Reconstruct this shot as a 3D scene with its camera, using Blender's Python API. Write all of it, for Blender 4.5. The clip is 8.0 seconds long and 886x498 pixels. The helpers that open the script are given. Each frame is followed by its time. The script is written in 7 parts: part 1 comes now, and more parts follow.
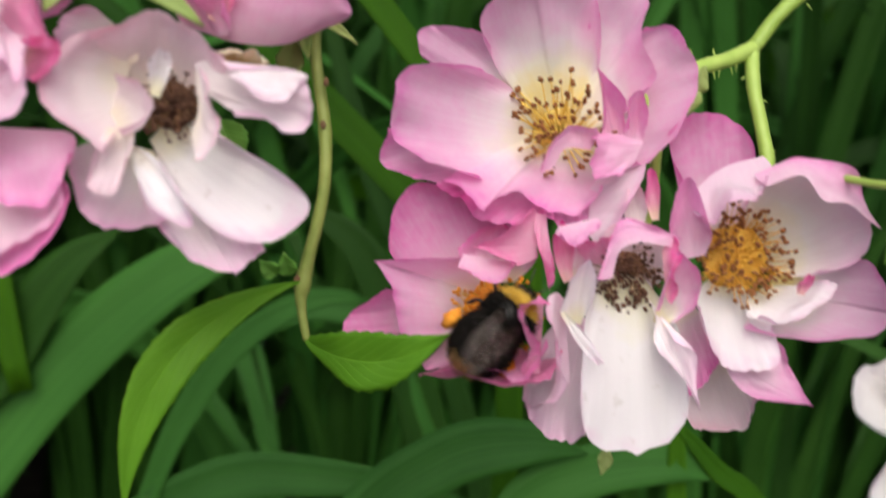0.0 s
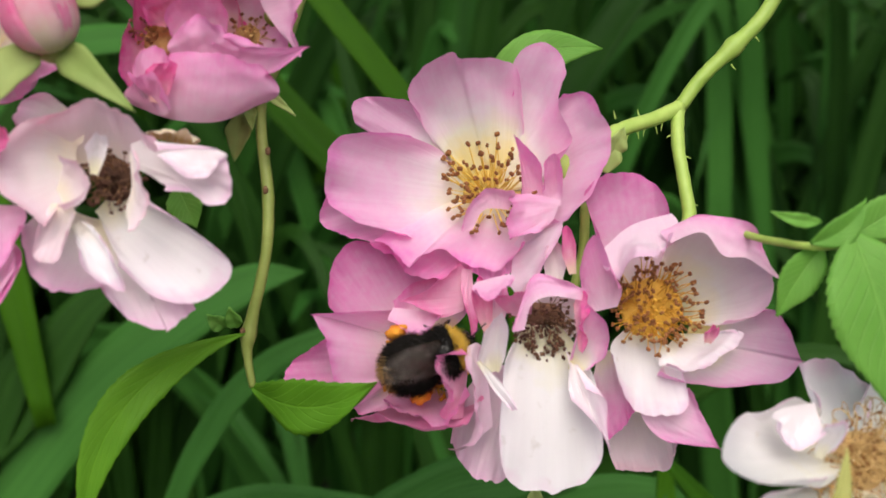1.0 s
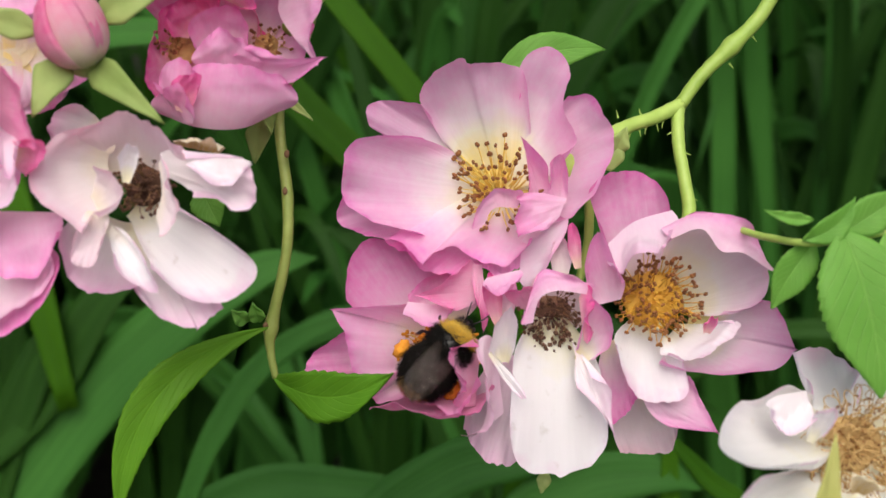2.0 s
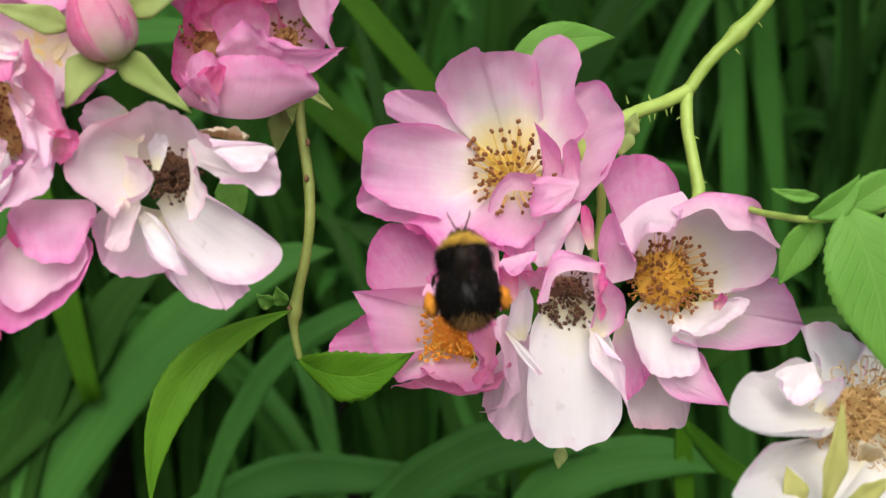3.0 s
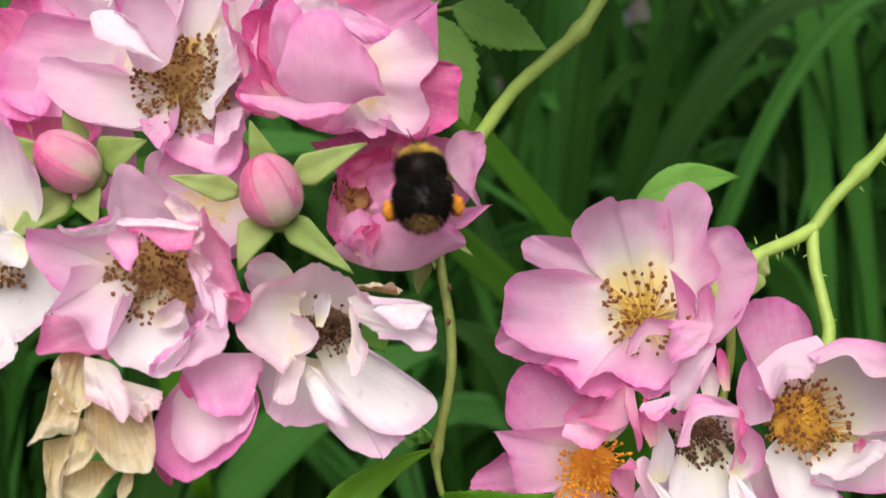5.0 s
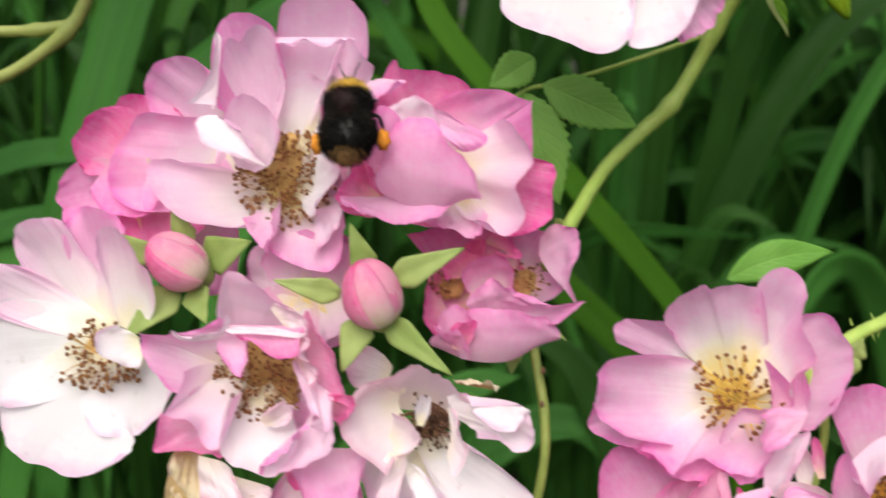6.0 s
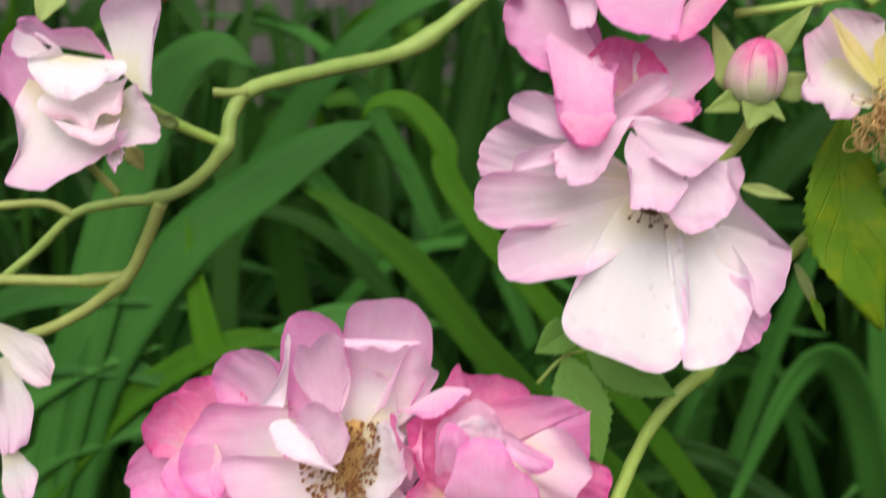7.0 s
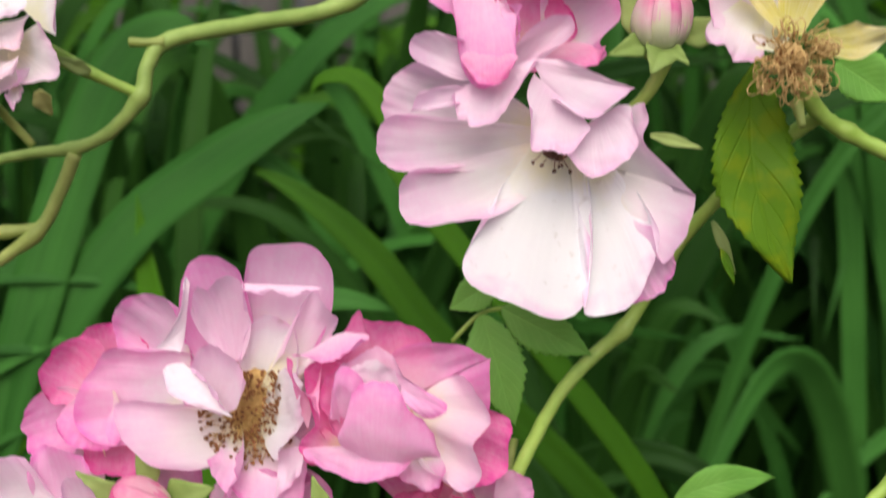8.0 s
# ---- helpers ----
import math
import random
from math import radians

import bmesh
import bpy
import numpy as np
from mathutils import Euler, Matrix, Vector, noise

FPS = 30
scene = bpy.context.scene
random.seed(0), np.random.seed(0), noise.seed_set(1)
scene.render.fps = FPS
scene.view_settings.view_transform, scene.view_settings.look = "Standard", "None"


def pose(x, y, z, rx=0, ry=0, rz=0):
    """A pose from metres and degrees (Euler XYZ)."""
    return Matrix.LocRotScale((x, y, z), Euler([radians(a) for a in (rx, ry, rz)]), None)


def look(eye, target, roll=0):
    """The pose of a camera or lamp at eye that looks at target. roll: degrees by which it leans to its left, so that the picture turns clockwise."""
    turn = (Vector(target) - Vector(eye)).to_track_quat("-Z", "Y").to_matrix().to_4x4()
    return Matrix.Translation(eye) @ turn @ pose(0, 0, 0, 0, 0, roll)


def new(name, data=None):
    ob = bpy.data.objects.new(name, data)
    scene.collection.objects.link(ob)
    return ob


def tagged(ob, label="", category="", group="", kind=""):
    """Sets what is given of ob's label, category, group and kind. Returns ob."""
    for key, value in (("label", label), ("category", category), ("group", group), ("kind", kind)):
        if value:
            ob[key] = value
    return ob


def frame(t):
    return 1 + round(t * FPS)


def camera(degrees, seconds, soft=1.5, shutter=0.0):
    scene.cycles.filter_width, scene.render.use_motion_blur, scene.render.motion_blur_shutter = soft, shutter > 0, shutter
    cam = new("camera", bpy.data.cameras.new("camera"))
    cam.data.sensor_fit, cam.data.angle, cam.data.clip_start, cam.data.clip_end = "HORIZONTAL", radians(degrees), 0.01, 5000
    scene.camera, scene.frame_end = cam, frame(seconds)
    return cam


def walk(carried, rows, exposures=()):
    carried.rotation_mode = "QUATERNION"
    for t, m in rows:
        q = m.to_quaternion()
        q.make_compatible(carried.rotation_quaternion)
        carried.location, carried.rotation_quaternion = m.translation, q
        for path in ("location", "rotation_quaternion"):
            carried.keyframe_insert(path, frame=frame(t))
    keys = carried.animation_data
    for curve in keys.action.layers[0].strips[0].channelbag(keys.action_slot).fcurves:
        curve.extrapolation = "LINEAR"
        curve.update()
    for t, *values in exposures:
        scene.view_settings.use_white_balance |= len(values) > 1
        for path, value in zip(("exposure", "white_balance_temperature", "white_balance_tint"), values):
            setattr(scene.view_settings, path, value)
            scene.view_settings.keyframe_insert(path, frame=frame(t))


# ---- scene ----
cam = camera(48.0, 8.0, 1.5, 0.4)
cam.data.dof.use_dof = True
cam.data.dof.focus_distance = 0.195
cam.data.dof.aperture_fstop = 18.0
PATH = [
    (0, (-0.04369, -0.16662, 0.60575), (-0.01922, 0.02659, 0.56024), 3.234),
    (0.1, (-0.04007, -0.16808, 0.60653), (-0.02199, 0.02662, 0.56411), 3.104),
    (0.2, (-0.03644, -0.16955, 0.60732), (-0.02171, 0.02610, 0.56748), 2.974),
    (0.3, (-0.03282, -0.17101, 0.60810), (-0.01652, 0.02409, 0.56685), 2.845),
    (0.4, (-0.02919, -0.17248, 0.60889), (-0.01097, 0.02229, 0.56719), 2.715),
    (0.5, (-0.02557, -0.17394, 0.60967), (-0.00528, 0.02068, 0.56830), 2.585),
    (1, (-0.02228, -0.18058, 0.61460), (-0.01047, 0.01482, 0.57361), 1.826),
    (1.2, (-0.02067, -0.18339, 0.61195), (-0.01090, 0.01250, 0.57284), 1.579),
    (2.3, (-0.02678, -0.19064, 0.62259), (-0.01517, 0.00324, 0.57490), 0.948),
    (2.5, (-0.02822, -0.19265, 0.61995), (-0.01494, 0.00126, 0.57283), 1.201),
    (3, (-0.02546, -0.19530, 0.61923), (-0.01697, -0.00096, 0.57278), 0.271),
    (3.5, (-0.02776, -0.19243, 0.61752), (-0.01548, 0.00145, 0.56998), 0.877),
    (4, (-0.01938, -0.19546, 0.62275), (-0.02108, 0.00090, 0.58480), -0.044),
    (4.5, (-0.03180, -0.20000, 0.62900), (-0.04043, -0.00297, 0.59574), -1.073),
    (4.7, (-0.03961, -0.20051, 0.62971), (-0.04424, -0.00301, 0.59856), -0.864),
    (5.8, (-0.04008, -0.20012, 0.66123), (-0.05275, -0.00590, 0.61520), -1.544),
    (6, (-0.04410, -0.19997, 0.66236), (-0.06309, -0.00511, 0.62151), -2.092),
    (6.2, (-0.05668, -0.19871, 0.67088), (-0.07239, -0.00387, 0.62855), -1.024),
    (6.5, (-0.06607, -0.19830, 0.68543), (-0.08111, -0.00247, 0.64768), -1.662),
    (7, (-0.06348, -0.19890, 0.72465), (-0.07390, -0.00351, 0.68325), -1.298),
    (7.4, (-0.06232, -0.19939, 0.73376), (-0.06875, -0.00378, 0.69261), -0.862),
    (7.5, (-0.05810, -0.19946, 0.73294), (-0.06563, -0.00400, 0.69154), -1.234),
    (8, (-0.04428, -0.19776, 0.70882), (-0.05435, -0.00157, 0.67133), -0.407),
]
# the film's camera opens up a little over the dense cluster and closes again
EXPOSURES = ((0.0, -0.36), (1.2, -0.34), (2.5, -0.33), (4.7, -0.32), (6.0, -0.2), (6.5, -0.22), (7.2, -0.32), (8.0, -0.28))
walk(cam, [(t, look(eye, target, roll)) for t, eye, target, roll in PATH], EXPOSURES)

# ---- light: a bright, lightly clouded day ----
world = bpy.data.worlds.new("sky")
scene.world = world
world.use_nodes = True
sky = world.node_tree.nodes.new("ShaderNodeTexSky")
sky.sky_type = "NISHITA"
sky.sun_disc = False
sky.sun_elevation, sky.sun_rotation = radians(50), radians(184)
sky.air_density, sky.dust_density, sky.ozone_density = 0.7, 6.0, 0.6
background = world.node_tree.nodes["Background"]
background.inputs["Strength"].default_value = 0.145
world.node_tree.links.new(sky.outputs[0], background.inputs["Color"])
sun = new("sun", bpy.data.lights.new("sun", "SUN"))
sun.data.energy, sun.data.angle, sun.data.color = 2.65, radians(60), (1.0, 0.98, 0.95)
sun.matrix_world = look((-0.1, -1.35, 2.2), (0, 0, 0.6))

# ---- the tilted working space: millimetres, x right, y away from the camera, z up ----
TILT = Matrix.Translation((0, 0, 0.6)) @ Euler((radians(-12), 0, 0)).to_matrix().to_4x4()
MM = 0.001


# ---- materials ----
def shader(name):
    m = bpy.data.materials.new(name)
    m.use_nodes = True
    m.node_tree.nodes.clear()
    return m, m.node_tree.nodes, m.node_tree.links


def node(nodes, kind, **values):
    n = nodes.new(kind)
    for key, value in values.items():
        n.inputs[key.replace("_", " ")].default_value = value
    return n


def ramp(nodes, stops):
    r = nodes.new("ShaderNodeValToRGB")
    e = r.color_ramp.elements
    e[0].position, e[0].color = stops[0][0], (*stops[0][1], 1)
    e[1].position, e[1].color = stops[-1][0], (*stops[-1][1], 1)
    for place, colour in stops[1:-1]:
        e.new(place).color = (*colour, 1)
    return r


def math_node(nodes, links, op, a, b=None, clamp=False):
    n = nodes.new("ShaderNodeMath")
    n.operation, n.use_clamp = op, clamp
    for slot, value in ((0, a), (1, b)):
        if value is None:
            continue
        if isinstance(value, (int, float)):
            n.inputs[slot].default_value = value
        else:
            links.new(value, n.inputs[slot])
    return n.outputs[0]


def leafy_output(nodes, links, colour, bump, rough, through_part, sheen=0.0, spec=0.5, depth=1.0):
    """Principled skin with a share of light passing through."""
    p = node(nodes, "ShaderNodeBsdfPrincipled", Roughness=rough)
    p.inputs["Specular IOR Level"].default_value = spec
    if sheen:
        p.inputs["Sheen Weight"].default_value = sheen
    tr = nodes.new("ShaderNodeBsdfTranslucent")
    mix = node(nodes, "ShaderNodeMixShader", Fac=through_part)
    out = nodes.new("ShaderNodeOutputMaterial")
    links.new(colour, p.inputs["Base Color"])
    # light that has passed through the sheet is deeper in colour
    g = node(nodes, "ShaderNodeGamma", Gamma=depth)
    links.new(colour, g.inputs["Color"])
    links.new(g.outputs[0], tr.inputs["Color"])
    if bump is not None:
        links.new(bump, p.inputs["Normal"])
        links.new(bump, tr.inputs["Normal"])
    links.new(p.outputs[0], mix.inputs[1])
    links.new(tr.outputs[0], mix.inputs[2])
    links.new(mix.outputs[0], out.inputs[0])


def petal_material(name, stops, vein=0.05, blotch=0.14, wilt=None, wilt_amount=0.0):
    """Colour runs from the claw to the rim; fine veins along the petal, soft blotches across it."""
    # thin living petals give back nearly all the light
    stops = tuple((at, (min(0.96, c[0] * 1.035), min(0.955, c[1] * 1.03), min(0.97, c[2] * 1.045))) for at, c in stops)
    m, nodes, links = shader(name)
    uv = nodes.new("ShaderNodeUVMap")
    uv.uv_map = "sheet"
    sep = nodes.new("ShaderNodeSeparateXYZ")
    links.new(uv.outputs[0], sep.inputs[0])
    info = nodes.new("ShaderNodeObjectInfo")
    geo = nodes.new("ShaderNodeTexCoord")
    across = math_node(nodes, links, "ABSOLUTE", math_node(nodes, links, "SUBTRACT", sep.outputs[0], 0.5))
    rim = math_node(nodes, links, "POWER", math_node(nodes, links, "MULTIPLY", across, 2.0), 2.5)
    rim = math_node(nodes, links, "MULTIPLY", rim, sep.outputs[1])
    n1 = node(nodes, "ShaderNodeTexNoise", Scale=130.0, Detail=3.0)
    links.new(geo.outputs["Object"], n1.inputs["Vector"])
    f = math_node(nodes, links, "MULTIPLY", sep.outputs[1], 0.88)
    f = math_node(nodes, links, "ADD", f, math_node(nodes, links, "MULTIPLY", rim, 0.14))
    f = math_node(nodes, links, "ADD", f, math_node(nodes, links, "MULTIPLY", math_node(nodes, links, "SUBTRACT", n1.outputs[0], 0.5), blotch * 3))
    f = math_node(nodes, links, "ADD", f, math_node(nodes, links, "MULTIPLY", math_node(nodes, links, "SUBTRACT", info.outputs["Random"], 0.5), 0.16), clamp=True)
    # flushes of fuller colour gather on parts of the rim
    flush = node(nodes, "ShaderNodeTexNoise", Scale=210.0, Detail=3.0)
    links.new(geo.outputs["Object"], flush.inputs["Vector"])
    outer = math_node(nodes, links, "POWER", sep.outputs[1], 5.0)
    f = math_node(nodes, links, "ADD", f, math_node(nodes, links, "MULTIPLY", outer, math_node(nodes, links, "MULTIPLY", math_node(nodes, links, "SUBTRACT", flush.outputs[0], 0.48), 0.7)), clamp=True)
    col = ramp(nodes, stops)
    links.new(f, col.inputs[0])
    # veins fan out along the petal
    comb = nodes.new("ShaderNodeCombineXYZ")
    links.new(math_node(nodes, links, "MULTIPLY", sep.outputs[0], 34.0), comb.inputs[0])
    links.new(math_node(nodes, links, "MULTIPLY", sep.outputs[1], 1.6), comb.inputs[1])
    links.new(math_node(nodes, links, "MULTIPLY", info.outputs["Random"], 40.0), comb.inputs[2])
    n2 = node(nodes, "ShaderNodeTexNoise", Scale=1.0, Detail=2.0)
    links.new(comb.outputs[0], n2.inputs["Vector"])
    hsv = nodes.new("ShaderNodeHueSaturation")
    links.new(col.outputs[0], hsv.inputs["Color"])
    links.new(math_node(nodes, links, "ADD", 1.0 - vein / 2, math_node(nodes, links, "MULTIPLY", n2.outputs[0], vein)), hsv.inputs["Value"])
    mottle = node(nodes, "ShaderNodeTexNoise", Scale=620.0, Detail=4.0, Roughness=0.65)
    links.new(geo.outputs["Object"], mottle.inputs["Vector"])
    # a thin fuller line along the rim
    line = ramp(nodes, ((0.90, (0, 0, 0)), (1.0, (1, 1, 1))))
    links.new(sep.outputs[1], line.inputs[0])
    full = math_node(nodes, links, "SUBTRACT", 1.0 + vein * 2, math_node(nodes, links, "MULTIPLY", n2.outputs[0], vein * 4))
    full = math_node(nodes, links, "ADD", full, math_node(nodes, links, "MULTIPLY", math_node(nodes, links, "SUBTRACT", mottle.outputs[0], 0.5), 0.55))
    links.new(math_node(nodes, links, "ADD", full, math_node(nodes, links, "MULTIPLY", line.outputs[0], 0.08)), hsv.inputs["Saturation"])
    colour = hsv.outputs[0]
    if wilt:
        n3 = node(nodes, "ShaderNodeTexNoise", Scale=420.0, Detail=4.0)
        links.new(geo.outputs["Object"], n3.inputs["Vector"])
        spots = ramp(nodes, ((0.70 - wilt_amount * 0.2, (0, 0, 0)), (0.78, (1, 1, 1))))
        links.new(n3.outputs[0], spots.inputs[0])
        mixc = nodes.new("ShaderNodeMixRGB")
        mixc.inputs[2].default_value = (*wilt, 1)
        links.new(math_node(nodes, links, "MULTIPLY", spots.outputs[0], wilt_amount), mixc.inputs[0])
        links.new(colour, mixc.inputs[1])
        colour = mixc.outputs[0]
    n4 = node(nodes, "ShaderNodeTexNoise", Scale=260.0, Detail=2.0)
    links.new(geo.outputs["Object"], n4.inputs["Vector"])
    n5 = node(nodes, "ShaderNodeTexNoise", Scale=95.0, Detail=2.0)
    links.new(geo.outputs["Object"], n5.inputs["Vector"])
    bump = node(nodes, "ShaderNodeBump", Strength=0.22, Distance=0.0007)
    fine = math_node(nodes, links, "ADD", math_node(nodes, links, "MULTIPLY", n2.outputs[0], 0.5), math_node(nodes, links, "MULTIPLY", n4.outputs[0], 0.6))
    links.new(math_node(nodes, links, "ADD", fine, math_node(nodes, links, "MULTIPLY", n5.outputs[0], 1.6)), bump.inputs["Height"])
    leafy_output(nodes, links, colour, bump.outputs[0], 0.55, 0.40, sheen=0.12, spec=0.28, depth=1.15)
    return m


def leaf_material(name, dark, light, rough, through_part, scale=60.0, vein_count=0.0, vein_tone=0.22, blotch=None, streak=0.0, spec=0.3):
    m, nodes, links = shader(name)
    uv = nodes.new("ShaderNodeUVMap")
    uv.uv_map = "sheet"
    sep = nodes.new("ShaderNodeSeparateXYZ")
    links.new(uv.outputs[0], sep.inputs[0])
    info = nodes.new("ShaderNodeObjectInfo")
    geo = nodes.new("ShaderNodeTexCoord")
    n1 = node(nodes, "ShaderNodeTexNoise", Scale=scale, Detail=4.0)
    links.new(geo.outputs["Object"], n1.inputs["Vector"])
    f = math_node(nodes, links, "ADD", math_node(nodes, links, "MULTIPLY", n1.outputs[0], 0.7), math_node(nodes, links, "MULTIPLY", info.outputs["Random"], 0.45))
    height = n1.outputs[0]
    if streak:
        # parallel ribs down a blade
        comb = nodes.new("ShaderNodeCombineXYZ")
        links.new(math_node(nodes, links, "MULTIPLY", sep.outputs[0], streak), comb.inputs[0])
        links.new(math_node(nodes, links, "MULTIPLY", sep.outputs[1], 2.0), comb.inputs[1])
        links.new(math_node(nodes, links, "MULTIPLY", info.outputs["Random"], 30.0), comb.inputs[2])
        n2 = node(nodes, "ShaderNodeTexNoise", Scale=1.0, Detail=2.0)
        links.new(comb.outputs[0], n2.inputs["Vector"])
        f = math_node(nodes, links, "ADD", f, math_node(nodes, links, "MULTIPLY", math_node(nodes, links, "SUBTRACT", n2.outputs[0], 0.5), 0.5))
        height = n2.outputs[0]
    if vein_count:
        # side veins slant from the midrib to the edge
        away = math_node(nodes, links, "ABSOLUTE", math_node(nodes, links, "SUBTRACT", sep.outputs[0], 0.5))
        run = math_node(nodes, links, "SUBTRACT", math_node(nodes, links, "MULTIPLY", sep.outputs[1], vein_count), math_node(nodes, links, "MULTIPLY", away, vein_count * 0.7))
        saw = math_node(nodes, links, "ABSOLUTE", math_node(nodes, links, "SUBTRACT", math_node(nodes, links, "FRACT", run), 0.5))
        line = ramp(nodes, ((0.0, (1, 1, 1)), (0.09, (0, 0, 0))))
        links.new(saw, line.inputs[0])
        midrib = ramp(nodes, ((0.0, (1, 1, 1)), (0.035, (0, 0, 0))))
        links.new(away, midrib.inputs[0])
        veins = math_node(nodes, links, "MAXIMUM", line.outputs[0], midrib.outputs[0])
        f = math_node(nodes, links, "ADD", f, math_node(nodes, links, "MULTIPLY", veins, vein_tone))
        height = math_node(nodes, links, "SUBTRACT", n1.outputs[0], math_node(nodes, links, "MULTIPLY", veins, 0.8))
    col = ramp(nodes, ((0.2, dark), (0.95, light)))
    links.new(f, col.inputs[0])
    colour = col.outputs[0]
    if blotch:
        n3 = node(nodes, "ShaderNodeTexNoise", Scale=scale * 1.8, Detail=3.0)
        links.new(geo.outputs["Object"], n3.inputs["Vector"])
        spots = ramp(nodes, ((0.48, (0, 0, 0)), (0.62, (1, 1, 1))))
        links.new(n3.outputs[0], spots.inputs[0])
        mixc = nodes.new("ShaderNodeMixRGB")
        mixc.inputs[2].default_value = (*blotch, 1)
        links.new(math_node(nodes, links, "MULTIPLY", spots.outputs[0], 0.75), mixc.inputs[0])
        links.new(colour, mixc.inputs[1])
        colour = mixc.outputs[0]
    bump = node(nodes, "ShaderNodeBump", Strength=0.4, Distance=0.0008)
    links.new(height, bump.inputs["Height"])
    leafy_output(nodes, links, colour, bump.outputs[0], rough, through_part, spec=spec)
    return m


def plain_material(name, dark, light, rough=0.6, scale=200.0, bump=0.3, distance=0.0004, metal=0.0, stretch=None, spec=0.5):
    """Two mixed tones with grain and relief."""
    m, nodes, links = shader(name)
    geo = nodes.new("ShaderNodeTexCoord")
    info = nodes.new("ShaderNodeObjectInfo")
    n1 = node(nodes, "ShaderNodeTexNoise", Scale=scale, Detail=5.0)
    source = geo.outputs["Object"]
    if stretch:
        mp = nodes.new("ShaderNodeMapping")
        mp.inputs["Scale"].default_value = stretch
        links.new(source, mp.inputs[0])
        source = mp.outputs[0]
    links.new(source, n1.inputs["Vector"])
    n2 = node(nodes, "ShaderNodeTexNoise", Scale=scale * 0.15, Detail=2.0)
    links.new(source, n2.inputs["Vector"])
    f = math_node(nodes, links, "ADD", math_node(nodes, links, "MULTIPLY", n1.outputs[0], 0.5), math_node(nodes, links, "MULTIPLY", n2.outputs[0], 0.4))
    f = math_node(nodes, links, "ADD", f, math_node(nodes, links, "MULTIPLY", info.outputs["Random"], 0.2))
    col = ramp(nodes, ((0.3, dark), (0.8, light)))
    links.new(f, col.inputs[0])
    p = node(nodes, "ShaderNodeBsdfPrincipled", Roughness=rough, Metallic=metal)
    p.inputs["Specular IOR Level"].default_value = spec
    b = node(nodes, "ShaderNodeBump", Strength=bump, Distance=distance)
    out = nodes.new("ShaderNodeOutputMaterial")
    links.new(col.outputs[0], p.inputs["Base Color"])
    links.new(n1.outputs[0], b.inputs["Height"])
    links.new(b.outputs[0], p.inputs["Normal"])
    links.new(p.outputs[0], out.inputs[0])
    return m


PINK = petal_material("petal_pink", ((0.0, (0.90, 0.80, 0.36)), (0.15, (0.92, 0.89, 0.72)), (0.32, (0.92, 0.78, 0.84)), (0.52, (0.91, 0.59, 0.78)), (0.84, (0.89, 0.47, 0.72)), (1.0, (0.88, 0.33, 0.66))))
DEEP = petal_material("petal_deep_pink", ((0.0, (0.88, 0.66, 0.52)), (0.18, (0.88, 0.44, 0.56)), (0.5, (0.86, 0.27, 0.51)), (0.98, (0.83, 0.16, 0.44))))
MID = petal_material("petal_mid_pink", ((0.0, (0.90, 0.82, 0.58)), (0.18, (0.90, 0.66, 0.75)), (0.46, (0.88, 0.43, 0.68)), (0.98, (0.86, 0.27, 0.59))))
BLUSH = petal_material("petal_blush", ((0.0, (0.91, 0.88, 0.64)), (0.22, (0.93, 0.89, 0.86)), (0.6, (0.92, 0.74, 0.84)), (1.0, (0.89, 0.54, 0.76))))
FOLD = petal_material("petal_fold", ((0.0, (0.89, 0.62, 0.77)), (0.5, (0.88, 0.46, 0.71)), (1.0, (0.87, 0.33, 0.64))))
LIP = petal_material("petal_lip", ((0.0, (0.93, 0.88, 0.88)), (0.6, (0.93, 0.86, 0.89)), (1.0, (0.91, 0.70, 0.83))))
FOLD_MID = petal_material("petal_fold_mid", ((0.0, (0.88, 0.50, 0.66)), (0.5, (0.87, 0.35, 0.58)), (1.0, (0.85, 0.24, 0.51))))
BRIGHT = petal_material("petal_bright", ((0.0, (0.93, 0.88, 0.58)), (0.2, (0.96, 0.94, 0.86)), (0.85, (0.96, 0.93, 0.93)), (1.0, (0.92, 0.74, 0.85))), wilt=(0.62, 0.46, 0.22), wilt_amount=0.25)
FOLD_PALE = petal_material("petal_fold_pale", ((0.0, (0.88, 0.66, 0.79)), (0.5, (0.88, 0.72, 0.82)), (1.0, (0.87, 0.56, 0.75))))
PALE = petal_material("petal_pale", ((0.0, (0.90, 0.84, 0.70)), (0.22, (0.92, 0.84, 0.83)), (0.65, (0.92, 0.77, 0.83)), (1.0, (0.89, 0.60, 0.70))), wilt=(0.55, 0.36, 0.2), wilt_amount=0.15)
SNOW = petal_material("petal_white", ((0.0, (0.92, 0.91, 0.66)), (0.24, (0.95, 0.94, 0.92)), (0.75, (0.94, 0.90, 0.96)), (1.0, (0.91, 0.68, 0.83))), wilt=(0.42, 0.34, 0.24), wilt_amount=0.3)
SPOILT = petal_material("petal_spoilt", ((0.0, (0.92, 0.91, 0.66)), (0.24, (0.95, 0.94, 0.92)), (0.75, (0.93, 0.90, 0.94)), (1.0, (0.91, 0.74, 0.85))), wilt=(0.58, 0.53, 0.46), wilt_amount=0.36)
DRY = petal_material("petal_dry", ((0.0, (0.54, 0.40, 0.18)), (0.5, (0.79, 0.69, 0.45)), (1.0, (0.85, 0.79, 0.60))), vein=0.3, blotch=0.25, wilt=(0.30, 0.17, 0.06), wilt_amount=0.5)
